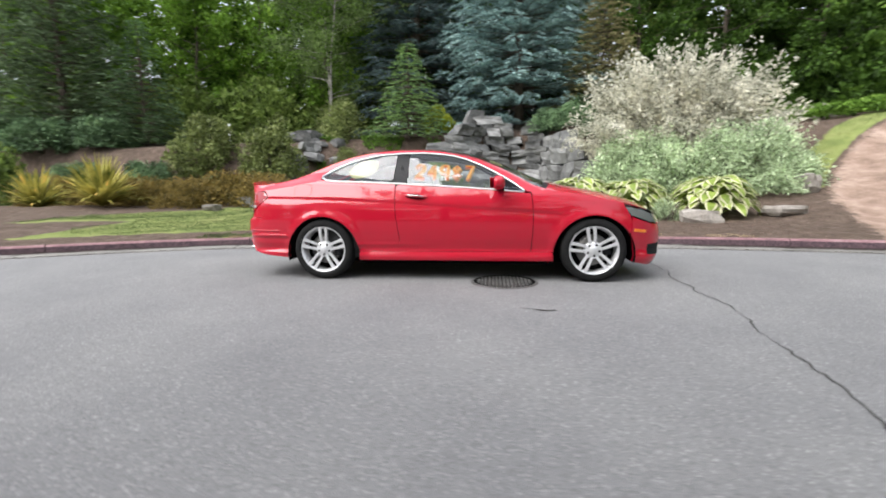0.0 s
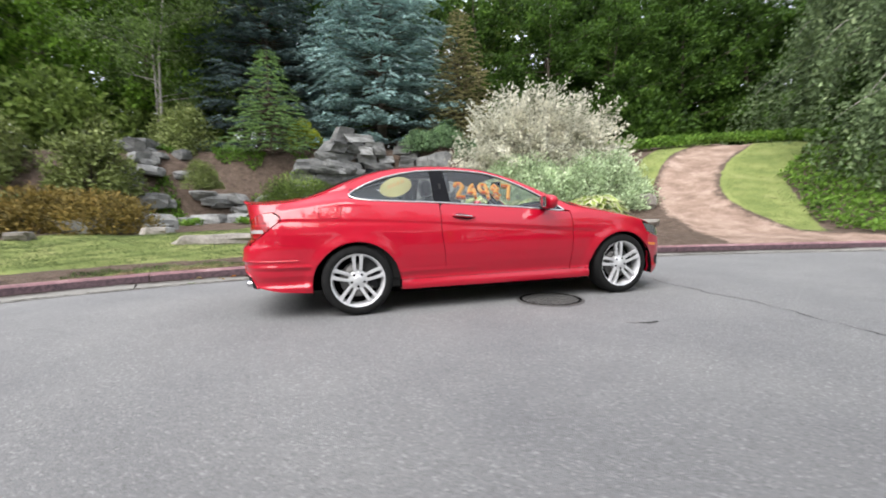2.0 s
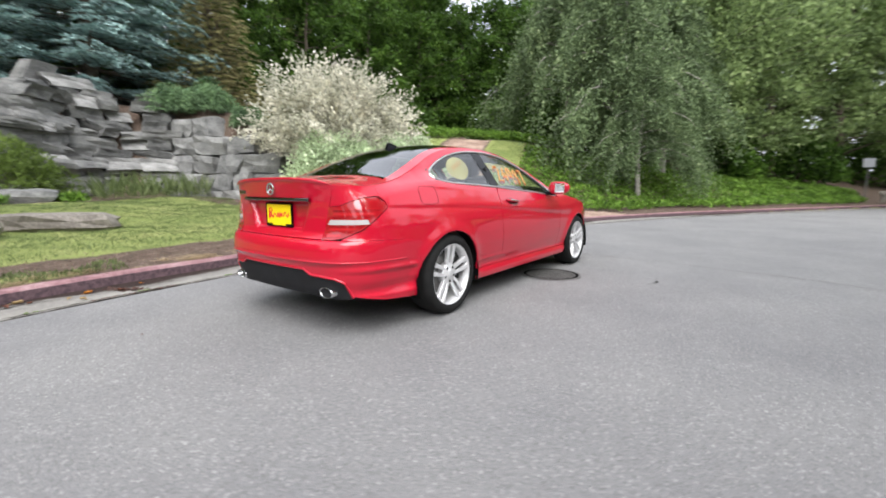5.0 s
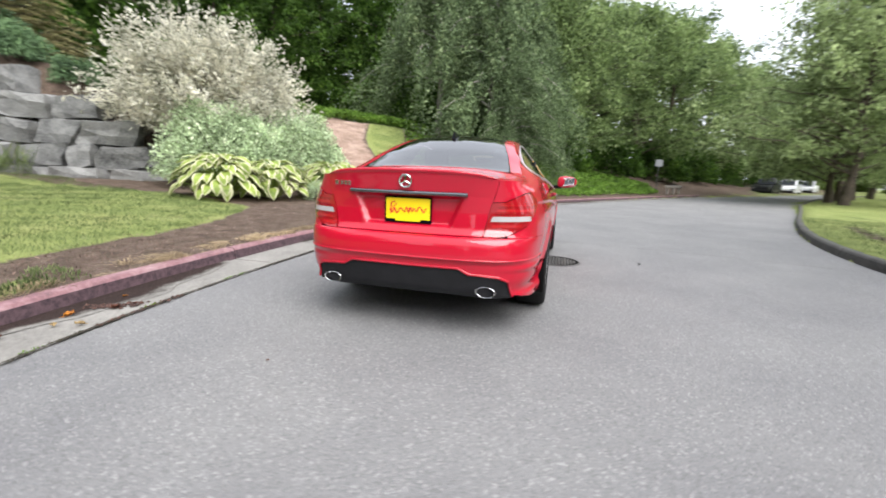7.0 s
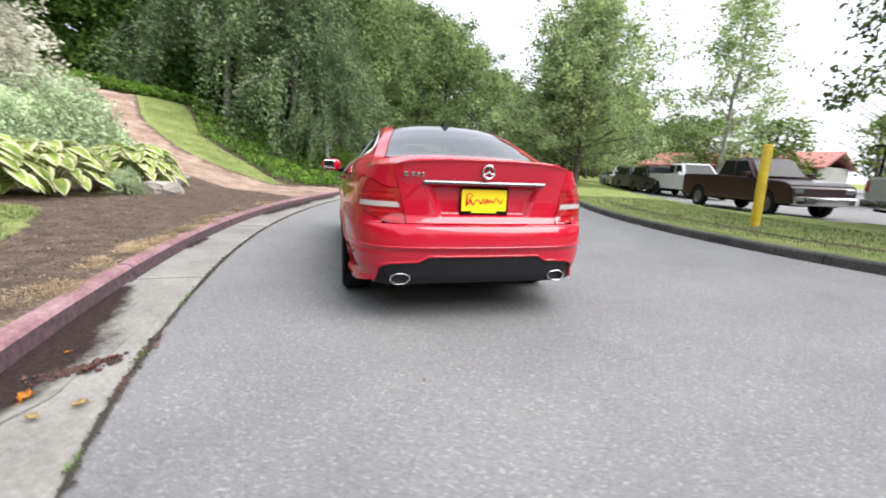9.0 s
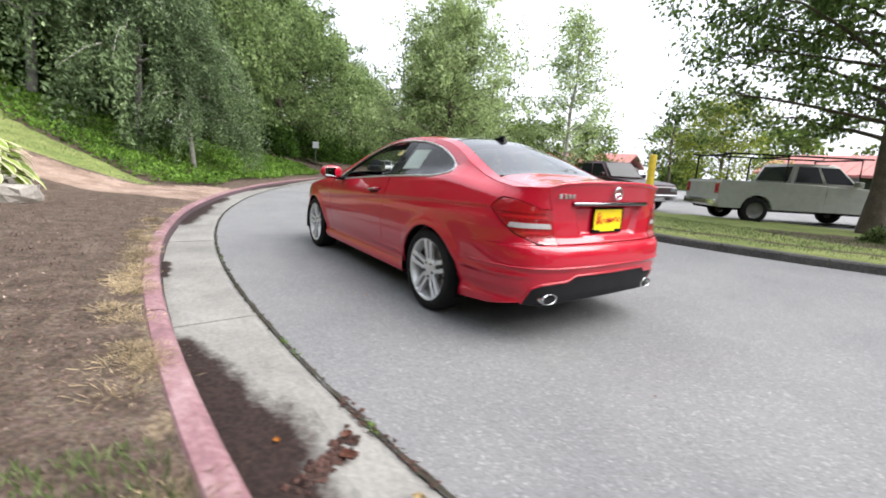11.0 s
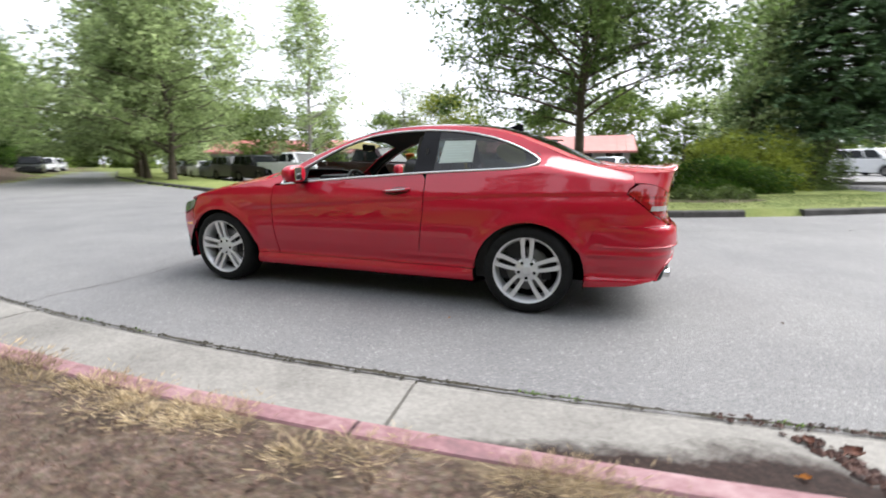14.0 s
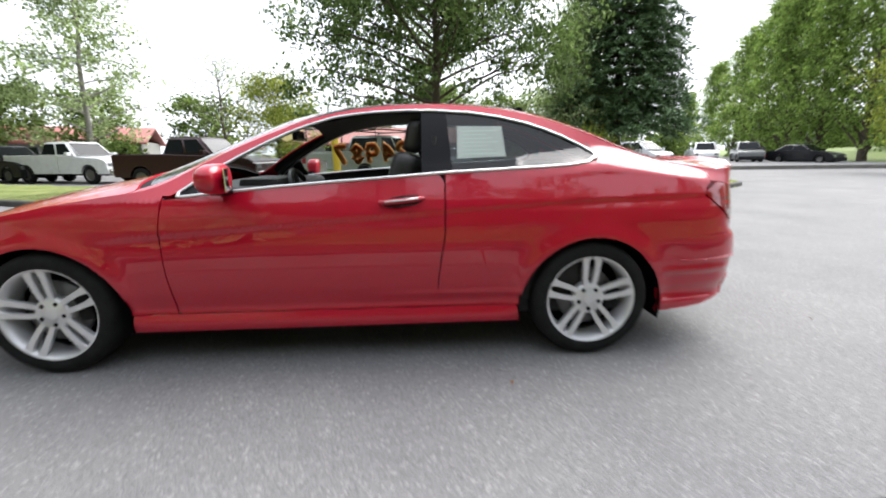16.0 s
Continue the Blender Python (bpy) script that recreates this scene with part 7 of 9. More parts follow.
plant("juniper_mound", dome(34, 1.9, 1.4, 1.75, 13000, 0.12, 18, 0.3, 0.3), BARK_BROWN, LEAF_MID, -2.4, 13.2, "bright green creeping mound over the rocks", "shrub", z=0.75)
plant("shrub", dome(35, 1.35, 1.2, 2.5, 7000, 0.15, 14, 0.3), BARK_BROWN, LEAF_RHODO, -8.9, 12.2, "rounded rhododendron with leathery olive-green leaves", "shrub", "rhododendrons", z=1.75)
plant("shrub", dome(36, 1.6, 1.3, 3.0, 8000, 0.15, 14, 0.3), BARK_BROWN, LEAF_RHODO, -12.2, 12.4, "rounded rhododendron with leathery olive-green leaves", "shrub", "rhododendrons", z=1.7)
RHODO = plant("shrub", dome(37, 1.8, 1.3, 2.3, 7000, 0.14, 14, 0.3), BARK_BROWN, LEAF_RHODO, -7.3, 16.4, "loose olive-green shrub on the bank", "shrub", "rhododendrons", z=3.4)
plant("shrub", dome(38, 0.95, 0.8, 1.2, 4000, 0.10, 12, 0.3), BARK_BROWN, LEAF_LIME, -2.4, 16.9, "yellow-green shrub beside the young spruce", "shrub", z=4.2)
plant("shrub", dome(39, 1.2, 0.9, 1.5, 4000, 0.12, 12, 0.3), BARK_BROWN, LEAF_LIME, 9.0, 10.8, "bright green shrub behind the willow", "shrub")
for _x, _y, _s, _z in ((-17.5, 12.2, 0.6, 1.2), (-6.0, 13.2, 0.45, 2.0)):
    again(RHODO, _x, _y, _s, 90 * _x, z=_z)
for i, (x, y, s) in enumerate([(-7.3, 8.7, 1.0), (-8.9, 8.9, 1.1), (-10.3, 9.2, 0.9), (-8.2, 10.2, 1.1), (-13.6, 9.4, 1.1), (-11.9, 8.8, 1.0), (-9.7, 7.9, 0.8), (-15.5, 8.6, 1.0), (-11.2, 9.9, 1.0), (-14.9, 9.9, 0.9)]):
    if i == 0:
        HEATH = plant("heather", dome(40, 1.35, 1.05, 1.05, 5500, 0.125, 16, 0.3, 0.3), BARK_BROWN, LEAF_RUST, x, y, "low rusty-orange heather mound at the lawn's edge", "heather", "heathers")
    else:
        again(HEATH, x, y, s, 70 * i)
UNDER = plant("shrub", dome(43, 1.6, 1.2, 1.5, 6000, 0.13, 14, 0.35), BARK_BROWN, LEAF_FIR, -14.6, 13.2, "low dark evergreen shrub in the shade of the fir", "shrub", "dark evergreen shrubs", z=1.5)
for x, y, sc_ in ((3.0, 15.2, 0.75), (3.7, 14.0, 0.7), (4.5, 12.7, 0.55)):
    again(UNDER, x, y, sc_, 50 * x)
for _x, _y, _s, _t in ((-17.4, 12.9, 1.0, 40), (-19.6, 12.0, 1.1, 130), (-21.8, 12.6, 1.2, 220), (-13.6, 10.9, 0.8, 300), (-16.2, 10.6, 0.9, 10), (-10.6, 11.2, 0.7, 75), (-18.6, 9.9, 0.9, 160)):
    again(UNDER, _x, _y, _s, _t)
plant("lavender", dome(41, 0.42, 0.38, 0.5, 2500, 0.07, 8, 0.3, 0.14, 0.6), BARK_BROWN, LEAF_SAGE, 4.25, 4.75, "small grey-green lavender between the hostas", "lavender")
# wooded undergrowth that closes the slope
U1 = plant("undergrowth", dome(42, 3.4, 2.6, 3.6, 3800, 0.33, 20, 0.5), BARK_BROWN, LEAF_DARK, 9.5, 21.0, "dark leafy undergrowth at the wood's edge", "undergrowth", "undergrowth")
for i, (x, y, s) in enumerate([(13.5, 19.5, 0.9), (18.5, 19.5, 0.9), (26.5, 11.5, 1.0), (28.5, 8.0, 1.0), (24.5, 4.5, 0.9), (22.0, 8.5, 1.0), (4.5, 24.5, 1.1), (13.0, 22.0, 1.2), (19, 20, 1.2), (28, 20.5, 1.2), (28.5, 16.8, 0.8), (31, 12.5, 1.0), (33, 10, 1.3), (27.5, -1.0, 0.85), (31.5, -4.5, 0.85), (36, -8.5, 0.85), (42, -12.5, 0.9), (49, -17, 1.0), (58, -23, 1.0)]):
    again(U1, x, y, s, 40 * i)
U2 = plant("undergrowth", dome(43, 3.4, 2.6, 3.6, 3800, 0.33, 20, 0.5), BARK_BROWN, LEAF_MID, -13.5, 20.0, "green leafy undergrowth below the trees", "undergrowth", "undergrowth")
for i, (x, y, s) in enumerate([(-18, 19, 1.0), (-24, 18.5, 1.1), (-30, 16, 1.2), (-9.5, 23.5, 1.1), (-15.5, 23.5, 1.2), (-21, 22.5, 1.2), (-1.0, 25.5, 1.2), (-27, 12, 1.0), (-23.5, 9, 0.9), (-19.5, 9.2, 0.7), (-34, 10, 1.2), (-38, 17, 1.3), (-30, 7, 1.0)]):
    again(U2, x, y, s, 55 * i)


def sword_plant(x, y, seed, count, length, label):
    """A clump of long sword leaves."""
    g = np.random.default_rng(seed)
    V, F = [], []
    for i in range(count):
        az, up = g.uniform(0, 2 * math.pi), g.uniform(0.35, 1.35)
        L = length * g.uniform(0.7, 1.1)
        d = np.array([math.cos(az) * math.cos(up), math.sin(az) * math.cos(up), math.sin(up)])
        s = np.array([-math.sin(az), math.cos(az), 0])
        q = np.linspace(0, 1, 6)
        mid = np.outer(q * L, d) - np.outer(q ** 2.4 * L * 0.35 * math.cos(up), [0, 0, 1])
        w = 0.042 * np.sin(np.pi * (0.12 + 0.88 * q)) + 0.002
        n = len(V)
        for k in range(6):
            V += [mid[k] + s * w[k], mid[k] - s * w[k]]
        F += [(n + 2 * k, n + 2 * k + 1, n + 2 * k + 3, n + 2 * k + 2) for k in range(5)]
    ob = empty("sword_plant", pose(x, y, float(land(x, y))))
    part("leaves", np_mesh("leaves", V, F, BLADE_YUCCA), BLADE_YUCCA, ob)
    return tagged(ob, label, "yucca", "sword plants")


sword_plant(-11.8, 6.9, 1, 260, 1.8, "spiky clump of yellow-green sword leaves")
sword_plant(-13.7, 6.6, 2, 200, 1.45, "spiky clump of green sword leaves")


def hosta_leaf_mesh(seed):
    """One arching oval leaf: green middle, cream margins."""
    g = random.Random(seed)
    bm = bmesh.new()
    rows = []
    L, W = 0.30, 0.105
    for i in range(6):
        q = i / 5
        w = W * math.sin(math.pi * min(1, 0.10 + 0.9 * q)) ** 0.7 * (1 - 0.15 * q) if i < 5 else 0.004
        x, z = L * q, 0.05 * math.sin(q * 2.2) - 0.11 * q * q
        rows.append([bm.verts.new((x, w * k, z + 0.028 * abs(k) ** 1.5 * (1 - q) - 0.012 * (abs(k) == 1))) for k in (-1, -0.62, 0, 0.62, 1)])
    for p, q in zip(rows, rows[1:]):
        for j in range(4):
            f = bm.faces.new((p[j], q[j], q[j + 1], p[j + 1]))
            f.material_index = 0 if j in (1, 2) else 1
            f.smooth = True
    me = bpy.data.meshes.new("leaf")
    bm.to_mesh(me)
    bm.free()
    me.materials.append(HOSTA_GREEN)
    me.materials.append(HOSTA_CREAM)
    return me


HOSTA_LEAVES = [hosta_leaf_mesh(i) for i in range(2)]


def hosta(x, y, radius, height, count, seed, label):
    g = random.Random(seed)
    ob = tagged(empty("hosta", pose(x, y, float(land(x, y)) - 0.02)), label, "hosta", "hostas")
    stems = []
    for i in range(count):
        f = (i + 0.5) / count
        az, r = i * 2.39996 + g.uniform(-0.2, 0.2), radius * math.sqrt(f)
        z = height * (1 - 0.72 * f * f) * g.uniform(0.88, 1.08)
        p = Vector((r * 0.72 * math.cos(az), r * 0.72 * math.sin(az), z))
        lf = new("leaf", HOSTA_LEAVES[i % 2])
        s = g.uniform(0.85, 1.3)
        lf.matrix_basis = Matrix.Translation(p) @ Euler((g.uniform(-0.3, 0.3), -0.12 + 0.62 * f + g.uniform(-0.25, 0.25), az)).to_matrix().to_4x4() @ Matrix.Scale(s, 4)
        lf.parent = ob
        stems.append(tube_arrays([(0.12 * p.x, 0.12 * p.y, 0), (0.6 * p.x, 0.6 * p.y, 0.75 * p.z), tuple(p)], [0.007, 0.006, 0.004], 4))
    part("stalk_clump", np_mesh("stalk_clump", *join_arrays(stems), HOSTA_GREEN), HOSTA_GREEN, ob)


hosta(2.6, 6.1, 1.1, 0.84, 150, 1, "large clump of cream-edged green hosta leaves")
hosta(3.75, 5.75, 1.05, 0.80, 130, 2, "clump of cream-edged green hosta leaves")
hosta(5.3, 5.05, 1.0, 0.80, 140, 3, "clump of cream-edged hosta leaves beside a slab")


# ---------------- grass, ground cover and litter ----------------
def scatter(name, n, region, size, mat, label, category, seed, narrow=0.18, lift=0.0, up=1.6, rise=0.0):
    """Blades or small leaves over a piece of ground: one object of kind stuff."""
    g = np.random.default_rng(seed)
    x0, x1, y0, y1, keep = region
    X, Y = g.uniform(x0, x1, n * 4), g.uniform(y0, y1, n * 4)
    ok = keep(X, Y)
    X, Y = X[ok][:n], Y[ok][:n]
    Z = land(X, Y) + lift + rise * g.random(len(X))
    D = rand_dirs(g, len(X)) * 0.8 + np.array([0, 0, up])
    N = rand_dirs(g, len(X)) + np.array([0, 0, 0.3 if up > 0.5 else 1.5])
    L = size * g.uniform(0.5, 1.3, len(X))
    V, F = leaf_arrays(np.stack([X, Y, Z], 1), D, N, L, L * narrow)
    tagged(new(name, np_mesh(name, V, F, mat)), label, category, kind="stuff")


def lawn_area(x, y):
    d = y - kerb_y(x)
    return ((x > -8.0 + 0.2 * np.sin(y * 4)) | (d > 4.2)) & (d > np.interp(x, [-2.5, -0.5, 0.2, 2.0], [1.08, 1.28, 1.48, 2.3]) + 0.12 * np.sin(x * 4.1)) & (d < np.interp(x, [-12, -9.5, -8, -6, -3, 0, 1.5], [5.0, 7.0, 7.8, 6.6, 7.5, 9.2, 9.2])) & (x < 1.75 + 0.15 * (d - 2) + 0.15 * np.sin(y * 3))


scatter("kerb_grass", 2600, (-5.0, -2.5, 1.5, 3.4, lambda x, y: (y - kerb_y(x) > 0.16) & (y - kerb_y(x) < 0.5 + 0.12 * np.sin(x * 9))), 0.05, BLADE_GREEN, "patch of short green grass behind the kerb", "grass", 7, 0.2)
scatter("lawn_grass", 90000, (-10, 3.4, 2.0, 12.0, lawn_area), 0.045, BLADE_GREEN, "short mown lawn grass along the kerb", "grass", 1, 0.12)


def straw_tufts():
    """Clumps of dead straw along the kerb."""
    g = np.random.default_rng(3)
    P, D, N, L = [], [], [], []
    for i in range(60):
        cx = g.uniform(-4.6, 5.0)
        cy = float(kerb_y(cx)) + 0.15 + 0.16 * g.random() ** 2
        n, rad = int(g.integers(80, 230)), g.uniform(0.03, 0.08)
        q = g.normal(0, rad, (n, 2))
        xy = np.array([cx, cy]) + q
        P.append(np.c_[xy, land(xy[:, 0], np.maximum(xy[:, 1], kerb_y(xy[:, 0]) + 0.14)) + 0.012])
        D.append(np.c_[q / rad * 0.6 + g.normal(0, 0.5, (n, 2)), g.uniform(0.1, 0.8, n)])
        N.append(rand_dirs(g, n) + np.array([0, 0, 1.0]))
        L.append(g.uniform(0.02, 0.055, n))
    P, D, N, L = (np.concatenate(v) for v in (P, D, N, L))
    V, F = leaf_arrays(P, D, N, L, L * 0.09)
    tagged(new("dry_grass", np_mesh("dry_grass", V, F, BLADE_DRY)), "dry straw-coloured grass tufts behind the kerb", "dry grass", kind="stuff")


def joint_moss():
    """Small green tufts in the gutter's joint and at the kerb's back."""
    g = np.random.default_rng(12)
    spots = [(-1.58, -0.525, 40), (-1.75, -0.525, 25), (-2.6, -0.525, 25), (0.9, -0.525, 12), (-0.55, 0.17, 90), (1.4, -0.525, 14), (-3.4, -0.525, 30)]
    P = np.concatenate([np.c_[cx + g.normal(0, 0.035, n), float(kerb_y(cx)) + off + g.normal(0, 0.008, n), np.full(n, 0.017 if off < 0 else 0.12)] for cx, off, n in spots])
    L = g.uniform(0.010, 0.022, len(P))
    V, F = leaf_arrays(P, rand_dirs(g, len(P)) + np.array([0, 0, 0.9]), rand_dirs(g, len(P)), L, L * 0.35)
    tagged(new("joint_weeds", np_mesh("joint_weeds", V, F, LEAF_COVER)), "tiny green weeds in the gutter joint", "weeds", kind="stuff")


straw_tufts()
joint_moss()
scatter("bark_mulch", 7000, (-5, 6, 1.5, 6.0, lambda x, y: (y - kerb_y(x) > 0.25) & (y - kerb_y(x) < 3.2) & ~lawn_area(x, y)), 0.023, leafy("bark_chips", (0.08, 0.05, 0.04), (0.20, 0.135, 0.108), (0.40, 0.30, 0.25), 0.0, 0.9, 2.0, deep=1.0), "reddish-brown bark chips and litter on the soil", "mulch", 4, 0.5, 0.004, 0.1)
scatter("ground_cover", 34000, (10.5, 30, -7, 11.5, lambda x, y: (y - kerb_y(x) > 1.0 + 0.2 * np.sin(x)) & (y - kerb_y(x) < 9.5) & (y < 10.0) & (x > cover_x(y) + 0.15 * np.sin(y * 3.0)) & (x < 30)), 0.14, LEAF_COVER, "low bright green ground cover on the bank", "ground cover", 5, 0.6, 0.05, 0.35, 0.16)
scatter("ground_cover", 16000, (7.5, 22, 7.0, 16, lambda x, y: (np.abs(y - np.interp(x, [7.5, 10, 13, 15, 18, 22], [13.2, 12.4, 11.2, 10.6, 8.2, 6.5])) < 0.9)), 0.15, LEAF_COVER, "band of green ground cover above the drive", "ground cover", 6, 0.6, 0.1, 0.35, 0.35)
scatter("drive_grass", 22000, (6.8, 20, 2.5, 12, lambda x, y: (lambda dk: (dk > 1.15) & (dk < 5) & (y - kerb_y(x) > 2.0) & (x < cover_x(y)) & ((x > np.interp(y, DRIVE[:, 1], DRIVE[:, 0])) | ((dk < 1.9) & (y - kerb_y(x) > 5.2))))(near_line(x, y, DRIVE)[0])), 0.045, BLADE_GREEN, "thin mown grass beside the drive", "grass", 7, 0.14)
scatter("slope_plants", 9000, (-9.5, -0.8, 10.8, 16.2, lambda x, y: np.sin(x * 1.9 + 0.7 * y) + np.sin(y * 2.3 - 0.4 * x) + 0.6 * np.sin(x * 4.1) > 0.55), 0.13, LEAF_COVER, "low green plants between the rocks of the bank", "ground cover", 14, 0.55, 0.02, 0.5, 0.14)
scatter("reeds", 500, (-0.4, 2.6, 11.6, 13.2, lambda x, y: x > -9), 0.75, BLADE_GREEN, "tall pale green blades in front of the rock wall", "grass", 8, 0.05)
scatter("island_grass", 30000, (-11, 9, -13, -4.6, lambda x, y: (island_y(x) - y > 0.2) & (island_y(x) - y < np.interp(x, [-11, -4, 0, 9], [4.5, 4.5, 4.2, 4.2]))), 0.05, BLADE_GREEN, "short green grass on the island between the roads", "grass", 9, 0.14)
scatter("fallen_leaves", 16, (-4.5, 3, 0.4, 2.45, lambda x, y: (kerb_y(x) - y > 0.05) & (kerb_y(x) - y < 0.75)), 0.06, leafy("dead_leaves", (0.16, 0.06, 0.02), (0.45, 0.22, 0.05), (0.62, 0.38, 0.08), 0.1, deep=1.0), "a few dead brown and yellow leaves in the gutter", "leaves", 10, 0.6, 0.016, 0.05)

# small white sign post among the shrubs
sp = tagged(empty("garden_marker", pose(-12.7, 15.2, float(land(-12.7, 15.2)))), "slim white marker post with a small head in the bed", "post")
part("post", box_bm(-0.03, 0.03, -0.03, 0.03, 0, 0.9, 0.008, 1), plain("white_painted_wood", (0.75, 0.75, 0.73), 0.6), sp)
part("head", box_bm(-0.05, 0.05, -0.045, 0.045, 0.9, 1.05, 0.01, 1), bpy.data.materials["white_painted_wood"], sp)

# ---------------- road furniture ----------------
YELLOW_PAINT = surface("chipped_yellow_paint", (0.45, 0.30, 0.015), (0.72, 0.52, 0.03), 0.5, fine=20, coarse=3, relief=0.15, depth=0.002)
IRON = surface("worn_cast_iron", (0.05, 0.048, 0.046), (0.19, 0.185, 0.18), 0.6, 0.4, fine=60, coarse=6, relief=0.4, depth=0.003)


def manhole(x, y, r=0.335):
    ob = tagged(empty("manhole_cover", pose(x, y, 0.0)), "round cast-iron manhole cover set in the asphalt", "manhole cover")
    ring = lathe([(r, 0.004), (r - 0.006, 0.010), (r - 0.03, 0.010), (r - 0.036, 0.002)], 40, "z")
    part("ring", ring, IRON, ob, "", True)
    part("lid", lathe([(r - 0.044, 0.003), (r - 0.05, 0.006), (0.0, 0.006)], 40, "z"), MAT_CRACK, ob, "", True)
    bm = bmesh.new()
    n = 7
    for i in range(-n, n + 1):
        for j in range(-n, n + 1):
            cx, cy = i * 0.036, j * 0.036
            if math.hypot(cx, cy) < r - 0.07:
                a = 45 if (i + j) % 2 else -45
                m = pose(cx, cy, 0.010, 0, 0, a) @ Matrix.Diagonal((0.026, 0.010, 0.008, 1))
                bmesh.ops.create_cube(bm, size=1.0, matrix=m)
    part("tread", bm, IRON, ob)
    part("gap", lathe([(r - 0.028, 0.0105), (r - 0.058, 0.0075)], 40, "z"), DARK_VOID, ob)
    return ob


manhole(0.51, -0.90)


def ragged_strip(name, line, width, z, mat, label, seed, jitter=0.35):
    """A thin uneven band along a line: a crack or a mossy joint."""
    g = np.random.default_rng(seed)
    n = len(line)
    w = width * (1 + jitter * g.normal(size=n))
    w = np.clip(np.convolve(w, [0.25, 0.5, 0.25], "same"), width * 0.25, None)
    a, b = offset(line, 0), offset(line, 0)
    t = np.gradient(line, axis=0)
    t /= np.linalg.norm(t, axis=1, keepdims=True)
    nn = np.stack([-t[:, 1], t[:, 0]], 1)
    V = np.concatenate([np.c_[line + nn * w[:, None] / 2, np.full(n, z)], np.c_[line - nn * w[:, None] / 2, np.full(n, z)]])
    k = np.arange(n - 1)
    F = np.stack([k, k + n, k + n + 1, k + 1], 1)
    tagged(new(name, np_mesh(name, V, F, mat)), label, "crack", kind="structure")


def wander(pts, seed, step=0.05, amp=0.012):
    g = np.random.default_rng(seed)
    line = smooth_line(np.array(pts, float), step)
    w = np.cumsum(g.normal(0, amp, line.shape), axis=0)
    w -= np.linspace(0, 1, len(line))[:, None] * w[-1]
    return line + w


MAT_MOSS = surface("mossy_joint", (0.010, 0.009, 0.006), (0.045, 0.038, 0.022), 0.95, fine=50, coarse=2)
near = KERB_LINE[(KERB_LINE[:, 0] > -9) & (KERB_LINE[:, 0] < 26)]
_t = np.r_[0, np.cumsum(np.linalg.norm(np.diff(near, axis=0), axis=1))]
_f = np.arange(0, _t[-1], 0.05)
ragged_strip("gutter_joint", offset(np.stack([np.interp(_f, _t, near[:, k]) for k in (0, 1)], 1), -0.524), 0.017, 0.0168, MAT_MOSS, "dark mossy joint between gutter and asphalt", 3, 0.6)


def crumbs(name, line, count, spread, z, size, mat, label, seed):
    """Soil crumbs and grit caught along a line, each a squashed eight-sided lump."""
    g = np.random.default_rng(seed)
    f = np.clip(np.cumsum(g.exponential(1.0, count) ** 1.6), 0, None)
    f = f / f[-1] * (len(line) - 1)
    c = np.stack([np.interp(f, np.arange(len(line)), line[:, k]) for k in (0, 1)], 1) + g.normal(0, spread, (count, 2))
    r = size * g.uniform(0.35, 1.0, count) ** 2
    base = np.array([(1, 0, 0), (0, 1, 0), (-1, 0, 0), (0, -1, 0), (0, 0, 0.6), (0, 0, -0.3)])
    V = base[None] * r[:, None, None] * g.uniform(0.6, 1.4, (count, 6, 1))
    V = (V + np.c_[c, np.full(count, z)][:, None]).reshape(-1, 3)
    tri = np.array([(0, 1, 4), (1, 2, 4), (2, 3, 4), (3, 0, 4), (1, 0, 5), (2, 1, 5), (3, 2, 5), (0, 3, 5)])
    F = (tri[None] + 6 * np.arange(count)[:, None, None]).reshape(-1, 3)
    tagged(new(name, np_mesh(name, V, F, mat)), label, "debris", kind="stuff")


crumbs("joint_debris", offset(np.stack([np.interp(_f, _t, near[:, k]) for k in (0, 1)], 1), -0.524), 5200, 0.010, 0.016, 0.013, MAT_MOSS, "dark soil crumbs and moss along the gutter joint", 31)
ragged_strip("road_crack", wander([(2.33, 2.0), (2.38, 1.5), (2.38, 0.9), (2.40, 0.3), (2.34, -0.25), (2.26, -0.66), (2.25, -1.65), (2.13, -2.18), (2.03, -2.6), (1.92, -3.14), (1.84, -3.45), (1.62, -4.3), (1.55, -4.78)], 7), 0.009, 0.004, MAT_CRACK, "long dark crack across the asphalt", 4, 0.6)
ragged_strip("road_crack", wander([(-3.0, -3.6), (-3.8, -4.0), (-4.8, -4.2), (-6.2, -4.9)], 9), 0.009, 0.004, MAT_CRACK, "thin branching crack in the asphalt", 5, 0.6)


